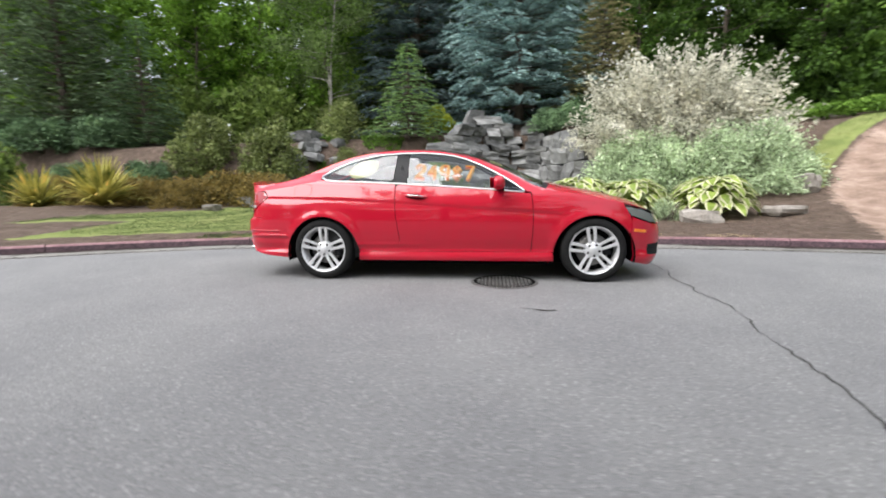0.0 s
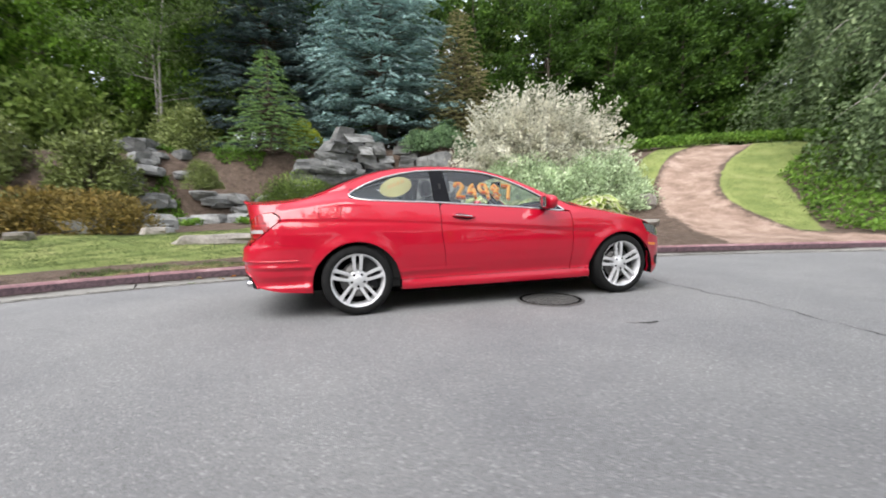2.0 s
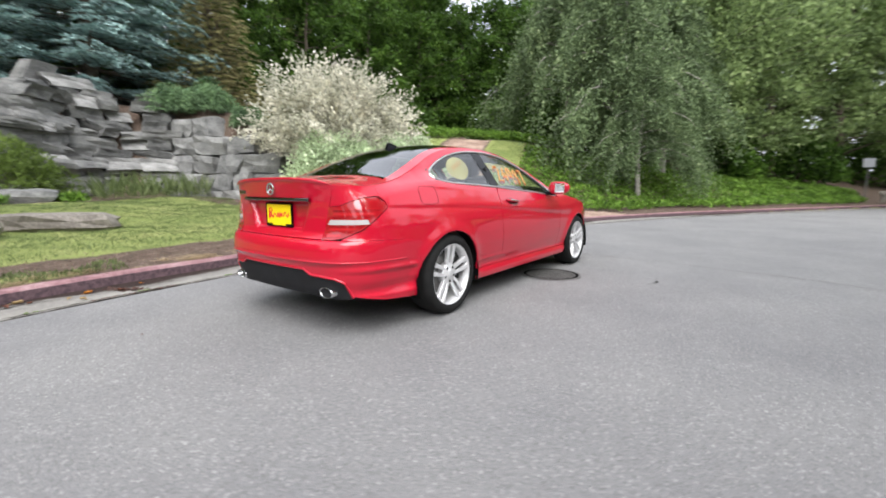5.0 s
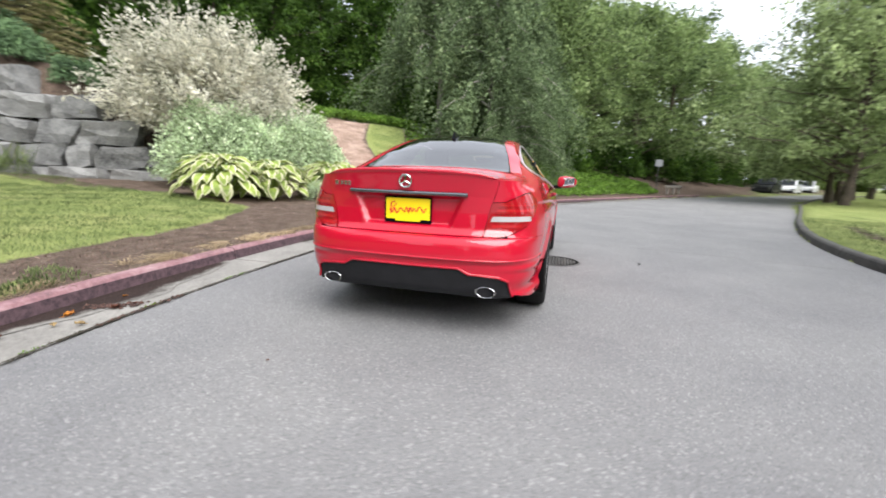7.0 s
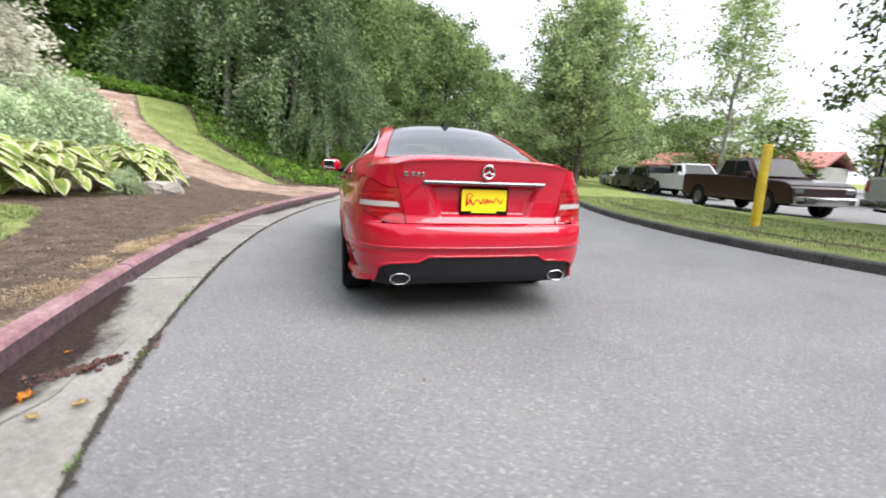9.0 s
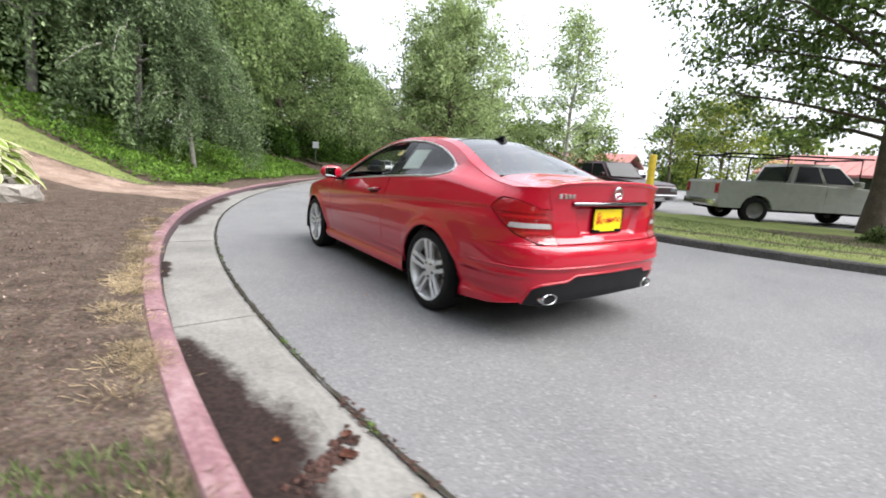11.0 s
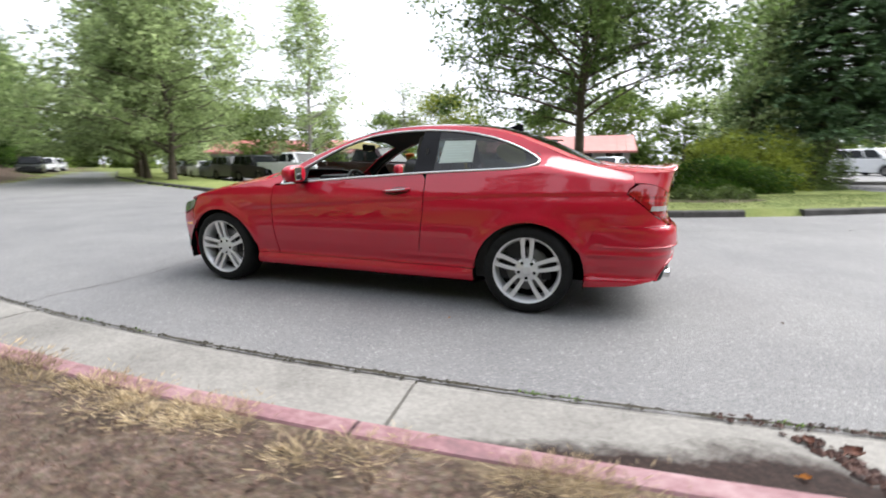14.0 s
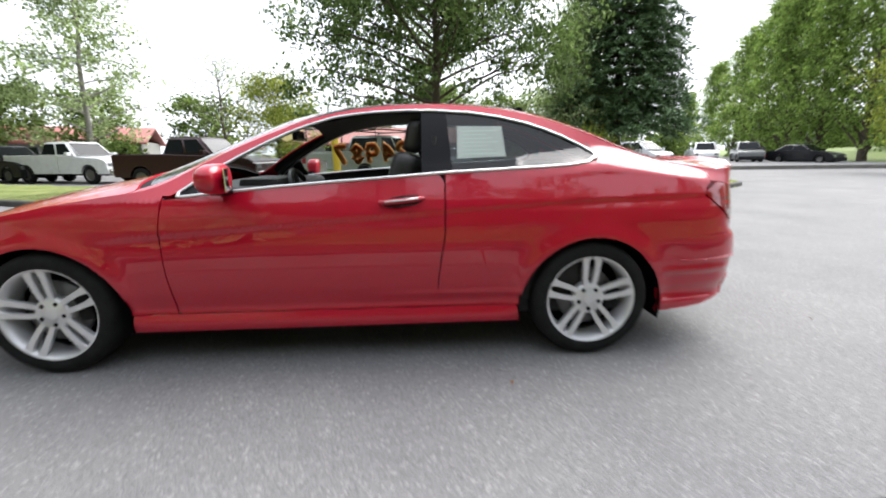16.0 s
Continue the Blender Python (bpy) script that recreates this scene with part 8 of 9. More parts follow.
def dirt_patch(x0, x1, depth, seed, label, z=0.0185, shift=0.0):
    """Wet silt lying in the gutter against the kerb."""
    g = np.random.default_rng(seed)
    xs = np.linspace(x0, x1, 160)
    line = np.stack([xs, kerb_y(xs)], 1)
    q = (xs - x0) / (x1 - x0)
    rough = sum(np.sin(q * f + g.uniform(0, 6)) * a for f, a in ((7, 0.25), (15, 0.14), (31, 0.07), (61, 0.03)))
    w = depth * np.clip(np.sin(np.pi * q), 0, 1) ** 0.45 * np.clip(0.9 + rough, 0.1, 2)
    n = len(xs)
    rows = [np.c_[line + np.stack([np.zeros(n), 0.01 - shift - w * 1.25 * f], 1), np.full(n, z - 0.001 * f)] for f in (0, 0.25, 0.5, 0.75, 1.0)]
    ends = np.clip(1 - np.minimum(q, 1 - q) / 0.12, 0, 1)
    edge = np.concatenate([np.maximum(np.full(n, f), ends) for f in (0, 0.25, 0.5, 0.75, 1.0)])
    k = np.arange(n - 1)
    F = np.concatenate([np.stack([i * n + k, (i + 1) * n + k, (i + 1) * n + k + 1, i * n + k + 1], 1) for i in range(4)])
    tagged(new("gutter_silt", np_mesh("gutter_silt", np.concatenate(rows), F, MAT_SILT, False, {"edge": edge})), label, "dirt", kind="structure")


dirt_patch(-4.4, -1.15, 0.26, 1, "dark wet silt in the gutter")
dirt_patch(-7.5, -4.2, 0.2, 5, "dark wet silt in the gutter")
dirt_patch(0.25, 0.95, 0.11, 2, "small damp stain in the gutter")
dirt_patch(3.4, 8.5, 0.3, 3, "leaf litter and silt in the gutter")
dirt_patch(11, 20, 0.3, 4, "leaf litter and silt in the gutter")


ragged_strip("road_crack", wander([(0.60, -1.88), (0.74, -1.93), (0.88, -1.94)], 13, 0.02, 0.004), 0.022, 0.004, MAT_CRACK, "short dark scar in the asphalt", 8, 0.6)


def dead_leaf(x, y, size, turn, mat, seed, label, z=0.02):
    """A curled fallen leaf with a stalk."""
    g = random.Random(seed)
    bm = bmesh.new()
    rows = []
    for i in range(6):
        q = i / 5
        w = size * 0.42 * math.sin(math.pi * (0.08 + 0.88 * q)) * (1 + 0.25 * math.sin(q * 14 + seed))
        rows.append([bm.verts.new((size * (q - 0.5), w * k, 0.004 + size * (0.28 * k * k + 0.12 * q * q) * g.uniform(0.7, 1.2))) for k in (-1, -0.5, 0, 0.5, 1)])
    for p, q in zip(rows, rows[1:]):
        for j in range(4):
            bm.faces.new((p[j], q[j], q[j + 1], p[j + 1]))
    ob = empty("fallen_leaf", pose(x, y, z, 0, 0, turn))
    part("blade", bm, mat, ob, "", True)
    part("stalk", np_mesh("stalk", *tube_arrays([(-size * 0.5, 0, 0.004), (-size * 0.85, 0.1 * size, 0.006)], [0.002, 0.0015], 5), mat), mat, ob)
    tagged(ob, label, "leaf", "fallen leaves")


LEAF_ORANGE = leafy("orange_dead_leaf", (0.50, 0.16, 0.02), (0.66, 0.26, 0.04), None, 0.2, patch=20.0)
LEAF_TAN = leafy("tan_dead_leaf", (0.40, 0.27, 0.12), (0.55, 0.40, 0.20), None, 0.2, patch=20.0)
LEAF_BROWN = leafy("brown_dead_leaf", (0.10, 0.035, 0.025), (0.20, 0.08, 0.05), None, 0.1, patch=20.0)
LEAF_SCRAP = leafy("dark_dead_leaf_scraps", (0.035, 0.02, 0.018), (0.11, 0.058, 0.045), None, 0.1, patch=20.0)
crumbs("leaf_heap", smooth_line(np.array([(-2.60, 1.92), (-2.68, 2.03), (-2.74, 2.12), (-2.80, 2.22)], float), 0.02), 170, 0.022, 0.021, 0.026, LEAF_SCRAP, "small heap of brown dead leaf scraps across the gutter", 41)
crumbs("joint_debris", np.array([(x, float(kerb_y(x)) - 0.53) for x in np.linspace(-2.35, -3.0, 20)]), 130, 0.016, 0.017, 0.015, LEAF_SCRAP, "brown leaf scraps and grit along the gutter joint", 43)
for i, (x, y, sz, m_, lab) in enumerate([(-2.96, 2.13, 0.10, LEAF_ORANGE, "curled orange dead leaf in the gutter"), (-3.12, 2.02, 0.07, LEAF_TAN, "pale tan dead leaf in the gutter"), (-3.05, 1.90, 0.08, LEAF_TAN, "pale tan dead leaf in the gutter"), (-2.74, 2.02, 0.15, LEAF_BROWN, "dark brown dead leaf across the silt"), (-2.62, 1.98, 0.10, LEAF_BROWN, "dark brown dead leaf across the silt"), (-3.42, 2.16, 0.11, LEAF_TAN, "yellowish dead leaf in the leaf pile"), (-3.36, 2.08, 0.10, LEAF_BROWN, "brown dead leaf in the leaf pile"), (-3.50, 2.08, 0.12, LEAF_BROWN, "brown dead leaf in the leaf pile"), (-2.52, 2.22, 0.05, LEAF_ORANGE, "small orange dead leaf on the silt"), (-0.90, 1.14, 0.028, LEAF_ORANGE, "small orange dead leaf on the asphalt"), (-3.05, 0.51, 0.03, LEAF_BROWN, "small brown dead leaf on the asphalt")]):
    dead_leaf(x, y, sz * (0.45 if m_ is LEAF_BROWN else 0.65), 67 * i, m_, i, lab, 0.02 if y > 1.7 else 0.003)


def bollard(x, y):
    ob = tagged(empty("bollard", pose(x, y, float(land(x, y)) - 0.02, 2, 2, 0)), "yellow painted steel bollard on the grass island", "bollard")
    part("pipe", lathe([(0.078, 0.0), (0.078, 1.47), (0.070, 1.495), (0.0, 1.505)], 24, "z"), YELLOW_PAINT, ob, "", True)
    part("footing", lathe([(0.17, -0.05), (0.17, 0.025), (0.10, 0.04)], 16, "z"), MAT_CONCRETE, ob)
    return ob


bollard(1.2, -6.45)


def hydrant(x, y):
    ob = tagged(empty("fire_hydrant", pose(x, y, float(land(x, y)) - 0.02)), "yellow fire hydrant on the grass", "fire hydrant")
    part("barrel", lathe([(0.15, 0.0), (0.15, 0.05), (0.10, 0.06), (0.10, 0.45), (0.14, 0.47), (0.14, 0.50), (0.11, 0.53), (0.09, 0.60), (0.04, 0.66), (0.03, 0.70), (0.0, 0.70)], 18, "z"), YELLOW_PAINT, ob, "", True)
    for a in (0, 90, 180):
        m = pose(0, 0, 0.40, 0, 0, a)
        part("outlet", lathe([(0.06, 0.08), (0.06, 0.15), (0.04, 0.16), (0.0, 0.165)], 12, "x", m=m), YELLOW_PAINT, ob, "", True)
    return ob


hydrant(-10.3, -11.1)


def roadside_sign(x, y, h, label, face, col, turn=0):
    ob = tagged(empty("road_sign", pose(x, y, float(land(x, y)) - 0.05, 0, 0, turn)), label, "sign")
    part("pole", lathe([(0.03, 0), (0.03, h), (0.0, h + 0.002)], 8, "z"), IRON, ob)
    part("plate", box_bm(-0.03, -0.02 + 0.005, -face / 2, face / 2, h - face, h, 0.004, 1), col, ob)
    return ob


SIGN_GREY = plain("grey_sign_back", (0.32, 0.33, 0.34), 0.5, 0.3)
roadside_sign(26.9, -7.0, 2.3, "grey-backed road sign on a thin pole", 0.45, SIGN_GREY, 0)
gr = tagged(empty("guard_rail", pose(28.0, -8.3, float(land(28.0, -8.3)), 0, 0, -33)), "low weathered timber rail beside the road", "rail")
WOOD_GREY = surface("weathered_timber", (0.16, 0.14, 0.12), (0.36, 0.33, 0.29), 0.9, fine=30, coarse=4)
part("beam", box_bm(-1.3, 1.3, -0.08, 0.08, 0.42, 0.58, 0.02, 1), WOOD_GREY, gr)
for _x in (-1.0, 0, 1.0):
    part("post", box_bm(_x - 0.08, _x + 0.08, -0.07, 0.07, -0.1, 0.42, 0.02, 1), WOOD_GREY, gr)

# ---------------- trees across the road ----------------
plant("street_tree", leafy_tree(71, 9.6, 5.3, 2.3, 0.18, 48000, 0.15, "round", 60, 0.36, 0.29, 0.06), BARK_BROWN, LEAF_STREET, -1.3, -12.4, "spreading street tree with a forked dark trunk", "tree")
plant("street_tree", leafy_tree(72, 13.0, 7.8, 1.3, 0.17, 32000, 0.20, "cone", 76, 0.30, 0.30, 0.08), BARK_BROWN, LEAF_MAPLE, 21.9, -14.9, "broad conical street tree with light green leaves", "tree", "street trees")
STF = plant("street_tree", leafy_tree(86, 12.5, 7.2, 1.4, 0.20, 8000, 0.36, "cone", 40, 0.24, 0.36, 0.1), BARK_BROWN, LEAF_MAPLE, 30, -18.8, "broad conical street tree with light green leaves", "tree", "street trees")
for i, (x, y, s) in enumerate([(25.5, -16.0, 0.8), (33, -21, 0.9), (44, -28.5, 0.95), (57, -38, 1.0), (72, -49, 1.0), (38, -30, 0.9)]):
    again(STF, x, y, s, 77 * i)
plant("poplar", leafy_tree(73, 13.5, 4.2, 1.5, 0.16, 9000, 0.2, "cone", 40, 0.40, 0.26), BARK_PALE, LEAF_MAPLE, 18.0, -23.0, "tall thin tree with sparse grey-green leaves", "tree")
plant("tree", leafy_tree(74, 6.5, 2.8, 0.8, 0.12, 9000, 0.16, "round", 26, 0.4, 0.45), BARK_BROWN, LEAF_YARD, 8.5, -26.5, "round yellow-green tree behind the car park", "tree")
plant("tree", leafy_tree(75, 8.0, 2.6, 2.0, 0.10, 1500, 0.12, "round", 30, 0.6, 0.4), BARK_BROWN, LEAF_MAPLE, 12.5, -28.0, "nearly bare tree with thin twigs", "tree")
plant("fir_tree", spruce(76, 16.0, 3.7, 0.32, 2.6, 0.46, 17, 0.34, 9.0, 0.34, 0.16, 0.7, 1.1), BARK_BROWN, LEAF_FIR, -11.6, -20.6, "tall dark fir with dense hanging boughs", "fir tree", z=0.1)
plant("tree", leafy_tree(77, 9.0, 2.6, 0.6, 0.14, 8000, 0.18, "cone", 30, 0.4, 0.42), BARK_BROWN, LEAF_MAPLE, -8.8, -19.8, "light green tree beside the dark fir", "tree", z=0.1)
POP = plant("poplar", leafy_tree(78, 16.5, 3.6, 0.3, 0.2, 13000, 0.27, "spire", 84, 0.9, 0.30), BARK_BROWN, LEAF_POPLAR, -36.5, -33.5, "dense conical poplar in a row", "poplar", "poplars")
for i, (x, y, s) in enumerate([(-38.0, -38.5, 1.16), (-40.5, -44.5, 1.16), (-46.5, -56.5, 1.14), (-56, -75, 1.12), (-75, -111, 1.1), (-93, -152, 1.1), (-36.5, -29.5, 1.16)]):
    again(POP, x, y, s, 66 * i)
plant("tree", leafy_tree(79, 6.5, 2.6, 1.6, 0.1, 8000, 0.16, "round", 24, 0.4, 0.4), BARK_BROWN, LEAF_YARD, -25.0, -16.2, "young tree with bright yellow-green leaves", "tree")
plant("shrub", dome(80, 2.6, 1.7, 2.3, 10000, 0.13, 18, 0.4), BARK_BROWN, LEAF_YARD, -7.2, -15.6, "yellow-green shrub on the island", "shrub", z=0.05)
plant("shrub", dome(81, 1.7, 1.3, 2.0, 7000, 0.10, 16, 0.4), BARK_BROWN, LEAF_SHRUB, -9.5, -16.8, "grey-green twiggy shrub on the island", "shrub", z=0.05)
plant("hedge", dome(82, 2.6, 0.8, 1.25, 9000, 0.10, 18, 0.4), BARK_BROWN, LEAF_DARK, -5.9, -13.6, "low dark green hedge", "hedge", z=0.02)
LOWS = plant("low_shrub", dome(83, 0.75, 0.6, 0.5, 2500, 0.07, 12, 0.3), BARK_BROWN, LEAF_SHRUB, -3.0, -8.4, "low dark shrub in the mulch bed under the tree", "shrub", "low shrubs")
for x, y in ((-4.3, -8.9), (-5.4, -9.6), (-2.1, -9.6)):
    again(LOWS, x, y, 0.8, x * 40)
VERGE_GRASS = surface("far_verge_grass", (0.09, 0.14, 0.035), (0.21, 0.26, 0.08), 0.95, fine=14, coarse=1.2)
_front = smooth_line(np.array([(-31.5, -18), (-33.5, -28), (-35, -36), (-37.5, -44), (-44, -57), (-54, -76), (-74, -112), (-92, -150)], float), 1.0)
_rows = [np.c_[offset(_front, -q), np.full(len(_front), z)] for q, z in ((0.0, 0.0), (0.05, 0.17), (2.5, 0.24), (7.0, 0.75), (13.0, 1.5), (24.0, 1.7))]
_k, _n = np.arange(len(_front) - 1), len(_front)
tagged(new("verge", np_mesh("verge", np.concatenate(_rows), np.concatenate([np.stack([i * _n + _k, (i + 1) * _n + _k, (i + 1) * _n + _k + 1, i * _n + _k + 1], 1) for i in range(5)]), VERGE_GRASS, True)), "rising green lawn verge under the row of poplars", "lawn", kind="structure")
FARW = plant("tree", leafy_tree(84, 11, 5.0, 1.0, 0.2, 3000, 0.6, "wall", 16, 0.3, 0.8), BARK_BROWN, LEAF_MID, -4, -62, "distant mixed green tree", "tree", "distant trees")
for i, (x, y, s) in enumerate([(6, -60, 0.8), (16, -58, 0.75), (26, -54, 0.8), (36, -50, 0.8), (-14, -64, 0.9), (-22, -66, 1.0), (46, -50, 0.9), (58, -56, 1.0), (-50, -36, 1.0), (-30, -62, 1.0), (70, -62, 1.1), (86, -66, 1.2), (95, -58, 1.2), (104, -60, 1.2), (92, -42, 1.2), (-50, -26, 1.0), (-54, -16, 1.1), (-46, -6, 1.1), (-42, 4, 1.1), (-30, 42, 1.5), (-18, 43, 1.5), (-7, 42, 1.5), (4, 40, 1.5), (14, 38, 1.5), (24, 36, 1.5), (34, 30, 1.4), (43, 20, 1.3), (50, 9, 1.3)]):
    again(FARW, x, y, s, 51 * i)

FARH = plant("distant_hedge", dome(85, 7.0, 3.0, 4.2, 1800, 0.75, 26, 0.4), BARK_BROWN, LEAF_MID, -30, -70, "distant green hedge below the trees", "hedge", "distant hedges", z=-0.2)
for i, (x, y, s) in enumerate([(-18, -66, 1.0), (-6, -64, 1.0), (6, -62, 0.9), (16, -60, 0.9), (27, -58, 0.9), (38, -55, 0.9), (48, -54, 1.0), (58, -60, 1.1), (70, -66, 1.2), (84, -70, 1.3), (98, -66, 1.3), (108, -60, 1.3), (96, -46, 1.2), (-42, -66, 1.1), (-52, -58, 1.1), (-58, -48, 1.1), (-60, -20, 1.1), (-54, -8, 1.1), (-48, 2, 1.1), (-40, 8, 1.0), (110, -50, 1.3)]):
    again(FARH, x, y, s, 31 * i, z=-0.2)

# ---------------- buildings ----------------
ROOF_RED = surface("red_metal_roof", (0.30, 0.10, 0.085), (0.42, 0.155, 0.13), 0.6, fine=8, coarse=1, relief=0.1)
WALL_GREY = surface("grey_green_siding", (0.20, 0.20, 0.18), (0.30, 0.30, 0.27), 0.85, fine=10, coarse=1)
WALL_PALE = surface("pale_grey_wall", (0.26, 0.27, 0.28), (0.38, 0.385, 0.39), 0.85, fine=10, coarse=1)
PANE_DARK = plain("dark_window_pane", (0.02, 0.022, 0.025), 0.06, 0.0, 1.0)


def building(x, y, turn, w, d, h, wall_m, roof_m, label, windows, rise=1.6, eave=0.7):
    """A low building with a pitched roof, standing seams, fascia, windows with frames and sills."""
    zz = float(lot_z(x))
    ob = tagged(empty("building", pose(x, y, zz - 0.05, 0, 0, turn)), label, "building")
    part("wall", box_bm(-w / 2, w / 2, -d, 0, 0, h, 0.02, 1), wall_m, ob)
    bm = bmesh.new()
    e = eave
    ridge_y = -d / 2
    pts = [(-w / 2 - e, e, h - 0.1), (w / 2 + e, e, h - 0.1), (w / 2 + e, ridge_y, h + rise), (-w / 2 - e, ridge_y, h + rise), (-w / 2 - e, -d - e, h - 0.1), (w / 2 + e, -d - e, h - 0.1)]
    vs = [bm.verts.new(p) for p in pts]
    lo = [bm.verts.new((p[0], p[1], p[2] - 0.22)) for p in pts]
    for q in ((0, 1, 2, 3), (3, 2, 5, 4)):
        bm.faces.new([vs[i] for i in q])
        bm.faces.new([lo[i] for i in q][::-1])
    for a, b in ((0, 1), (1, 2), (2, 5), (5, 4), (4, 3), (3, 0)):
        bm.faces.new((vs[b], vs[a], lo[a], lo[b]))
    roof = part("roof", bm, roof_m, ob)
    n = int(w / 0.9)
    bm = bmesh.new()
    sl = math.atan2(rise + 0.1, e - ridge_y)
    for i in range(n + 1):
        m = Matrix.Translation((-w / 2 - e + 0.05 + i * (w + 2 * e - 0.1) / n, (e + ridge_y) / 2, h + (rise - 0.1) / 2 + 0.03)) @ Matrix.Rotation(-sl, 4, "X") @ Matrix.Diagonal((0.05, math.hypot(e - ridge_y, rise + 0.1), 0.06, 1))
        bmesh.ops.create_cube(bm, size=1.0, matrix=m)
    part("roof_seams", bm, roof_m, roof)
    for i in range(windows):
        cx = -w / 2 + (i + 0.5) * w / windows
        win = part("window", box_bm(cx - 0.9, cx + 0.9, -0.02, 0.03, 1.0, 2.3, 0.01, 1), PANE_DARK, ob)
        bm = box_bm(cx - 0.98, cx + 0.98, -0.02, 0.06, 2.3, 2.38)
        box_bm(cx - 0.98, cx - 0.9, -0.02, 0.06, 1.0, 2.3, bm=bm)
        box_bm(cx + 0.9, cx + 0.98, -0.02, 0.06, 1.0, 2.3, bm=bm)
        box_bm(cx - 0.04, cx + 0.04, -0.02, 0.05, 1.0, 2.3, bm=bm)
        part("window_frame", bm, SIGN_GREY, win)
        part("window_sill", box_bm(cx - 1.02, cx + 1.02, 0.0, 0.12, 0.92, 1.0, 0.01, 1), SIGN_GREY, win)
    return ob


building(4.0, -47.0, 0, 19, 12, 2.6, WALL_GREY, ROOF_RED, "long low building with a red metal roof", 6, 1.9)
building(44.0, -50.0, 20, 22, 12, 3.0, WALL_GREY, ROOF_RED, "low building with a red metal roof among trees", 7, 2.0)
building(-60.0, -49.0, -47, 30, 12, 5.6, WALL_PALE, WALL_PALE, "plain pale grey building behind the poplars", 4, 0.5, 0.3)


# ---------------- parked vehicles ----------------
def vehicle_paint(name, col, metal=0.3):
    m, n, l, b = nodes_of(name)
    nt = (n, l)
    f = noise_tex(nt, 5.0, 4.0, 0.6, world_pos(nt))
    l.new(ramp(nt, f, [(0.3, tuple(c * 0.85 for c in col)), (0.7, col)]), b.inputs["Base Color"])
    b.inputs["Metallic"].default_value, b.inputs["Roughness"].default_value, b.inputs["Coat Weight"].default_value = metal, 0.35, 0.5
    b.inputs["Coat Roughness"].default_value = 0.06
    b.inputs["Coat IOR"].default_value, b.inputs["Specular IOR Level"].default_value = 1.33, 0.25
    return m


V_MAROON, V_TAN = vehicle_paint("dark_maroon_paint", (0.030, 0.008, 0.010), 0.0), vehicle_paint("greenish_tan_paint", (0.36, 0.365, 0.33), 0.0)
V_WHITE, V_SILVER = vehicle_paint("white_vehicle_paint", (0.72, 0.73, 0.74), 0.0), vehicle_paint("silver_vehicle_paint", (0.34, 0.37, 0.40), 0.5)
V_BLACK, V_BLUE, V_GREY = vehicle_paint("black_vehicle_paint", (0.012, 0.012, 0.014)), vehicle_paint("dark_blue_vehicle_paint", (0.02, 0.03, 0.06)), vehicle_paint("grey_vehicle_paint", (0.14, 0.145, 0.15), 0.6)
V_GLASS = plain("vehicle_window_glass", (0.012, 0.014, 0.016), 0.08, 0.0, 0.0, 0.12)

SHAPES = {
    # lower outline from the rear round the top: (x, z); cab: rear foot, rear top, front top, front foot; belt height; roof height
    "pickup": dict(L=5.8, W=1.0, axles=(-1.75, 1.85), r=0.40, top=[(-2.9, 0.55), (-2.9, 1.28), (-0.75, 1.28), (1.15, 1.22), (2.55, 1.12), (2.82, 1.0), (2.88, 0.55)], cab=(-0.85, -0.62, 0.55, 1.25), belt=1.24, roof=1.88, sill=0.45),
    "sedan": dict(L=4.7, W=0.91, axles=(-1.35, 1.45), r=0.32, top=[(-2.3, 0.45), (-2.36, 0.84), (-2.2, 0.96), (-1.7, 1.0), (0.75, 0.96), (1.55, 0.88), (2.05, 0.78), (2.28, 0.66), (2.34, 0.42)], cab=(-1.95, -1.0, 0.10, 1.05), belt=0.95, roof=1.45, sill=0.22),
    "suv": dict(L=4.7, W=0.93, axles=(-1.35, 1.40), r=0.36, top=[(-2.3, 0.5), (-2.34, 1.12), (0.85, 1.08), (1.95, 0.98), (2.28, 0.85), (2.34, 0.5)], cab=(-2.28, -2.0, 0.25, 1.05), belt=1.08, roof=1.76, sill=0.3),
    "van": dict(L=5.1, W=0.97, axles=(-1.45, 1.55), r=0.34, top=[(-2.5, 0.45), (-2.55, 1.1), (1.2, 1.05), (2.2, 0.86), (2.5, 0.72), (2.54, 0.4)], cab=(-2.5, -2.25, 0.55, 1.65), belt=1.06, roof=1.75, sill=0.22),
}


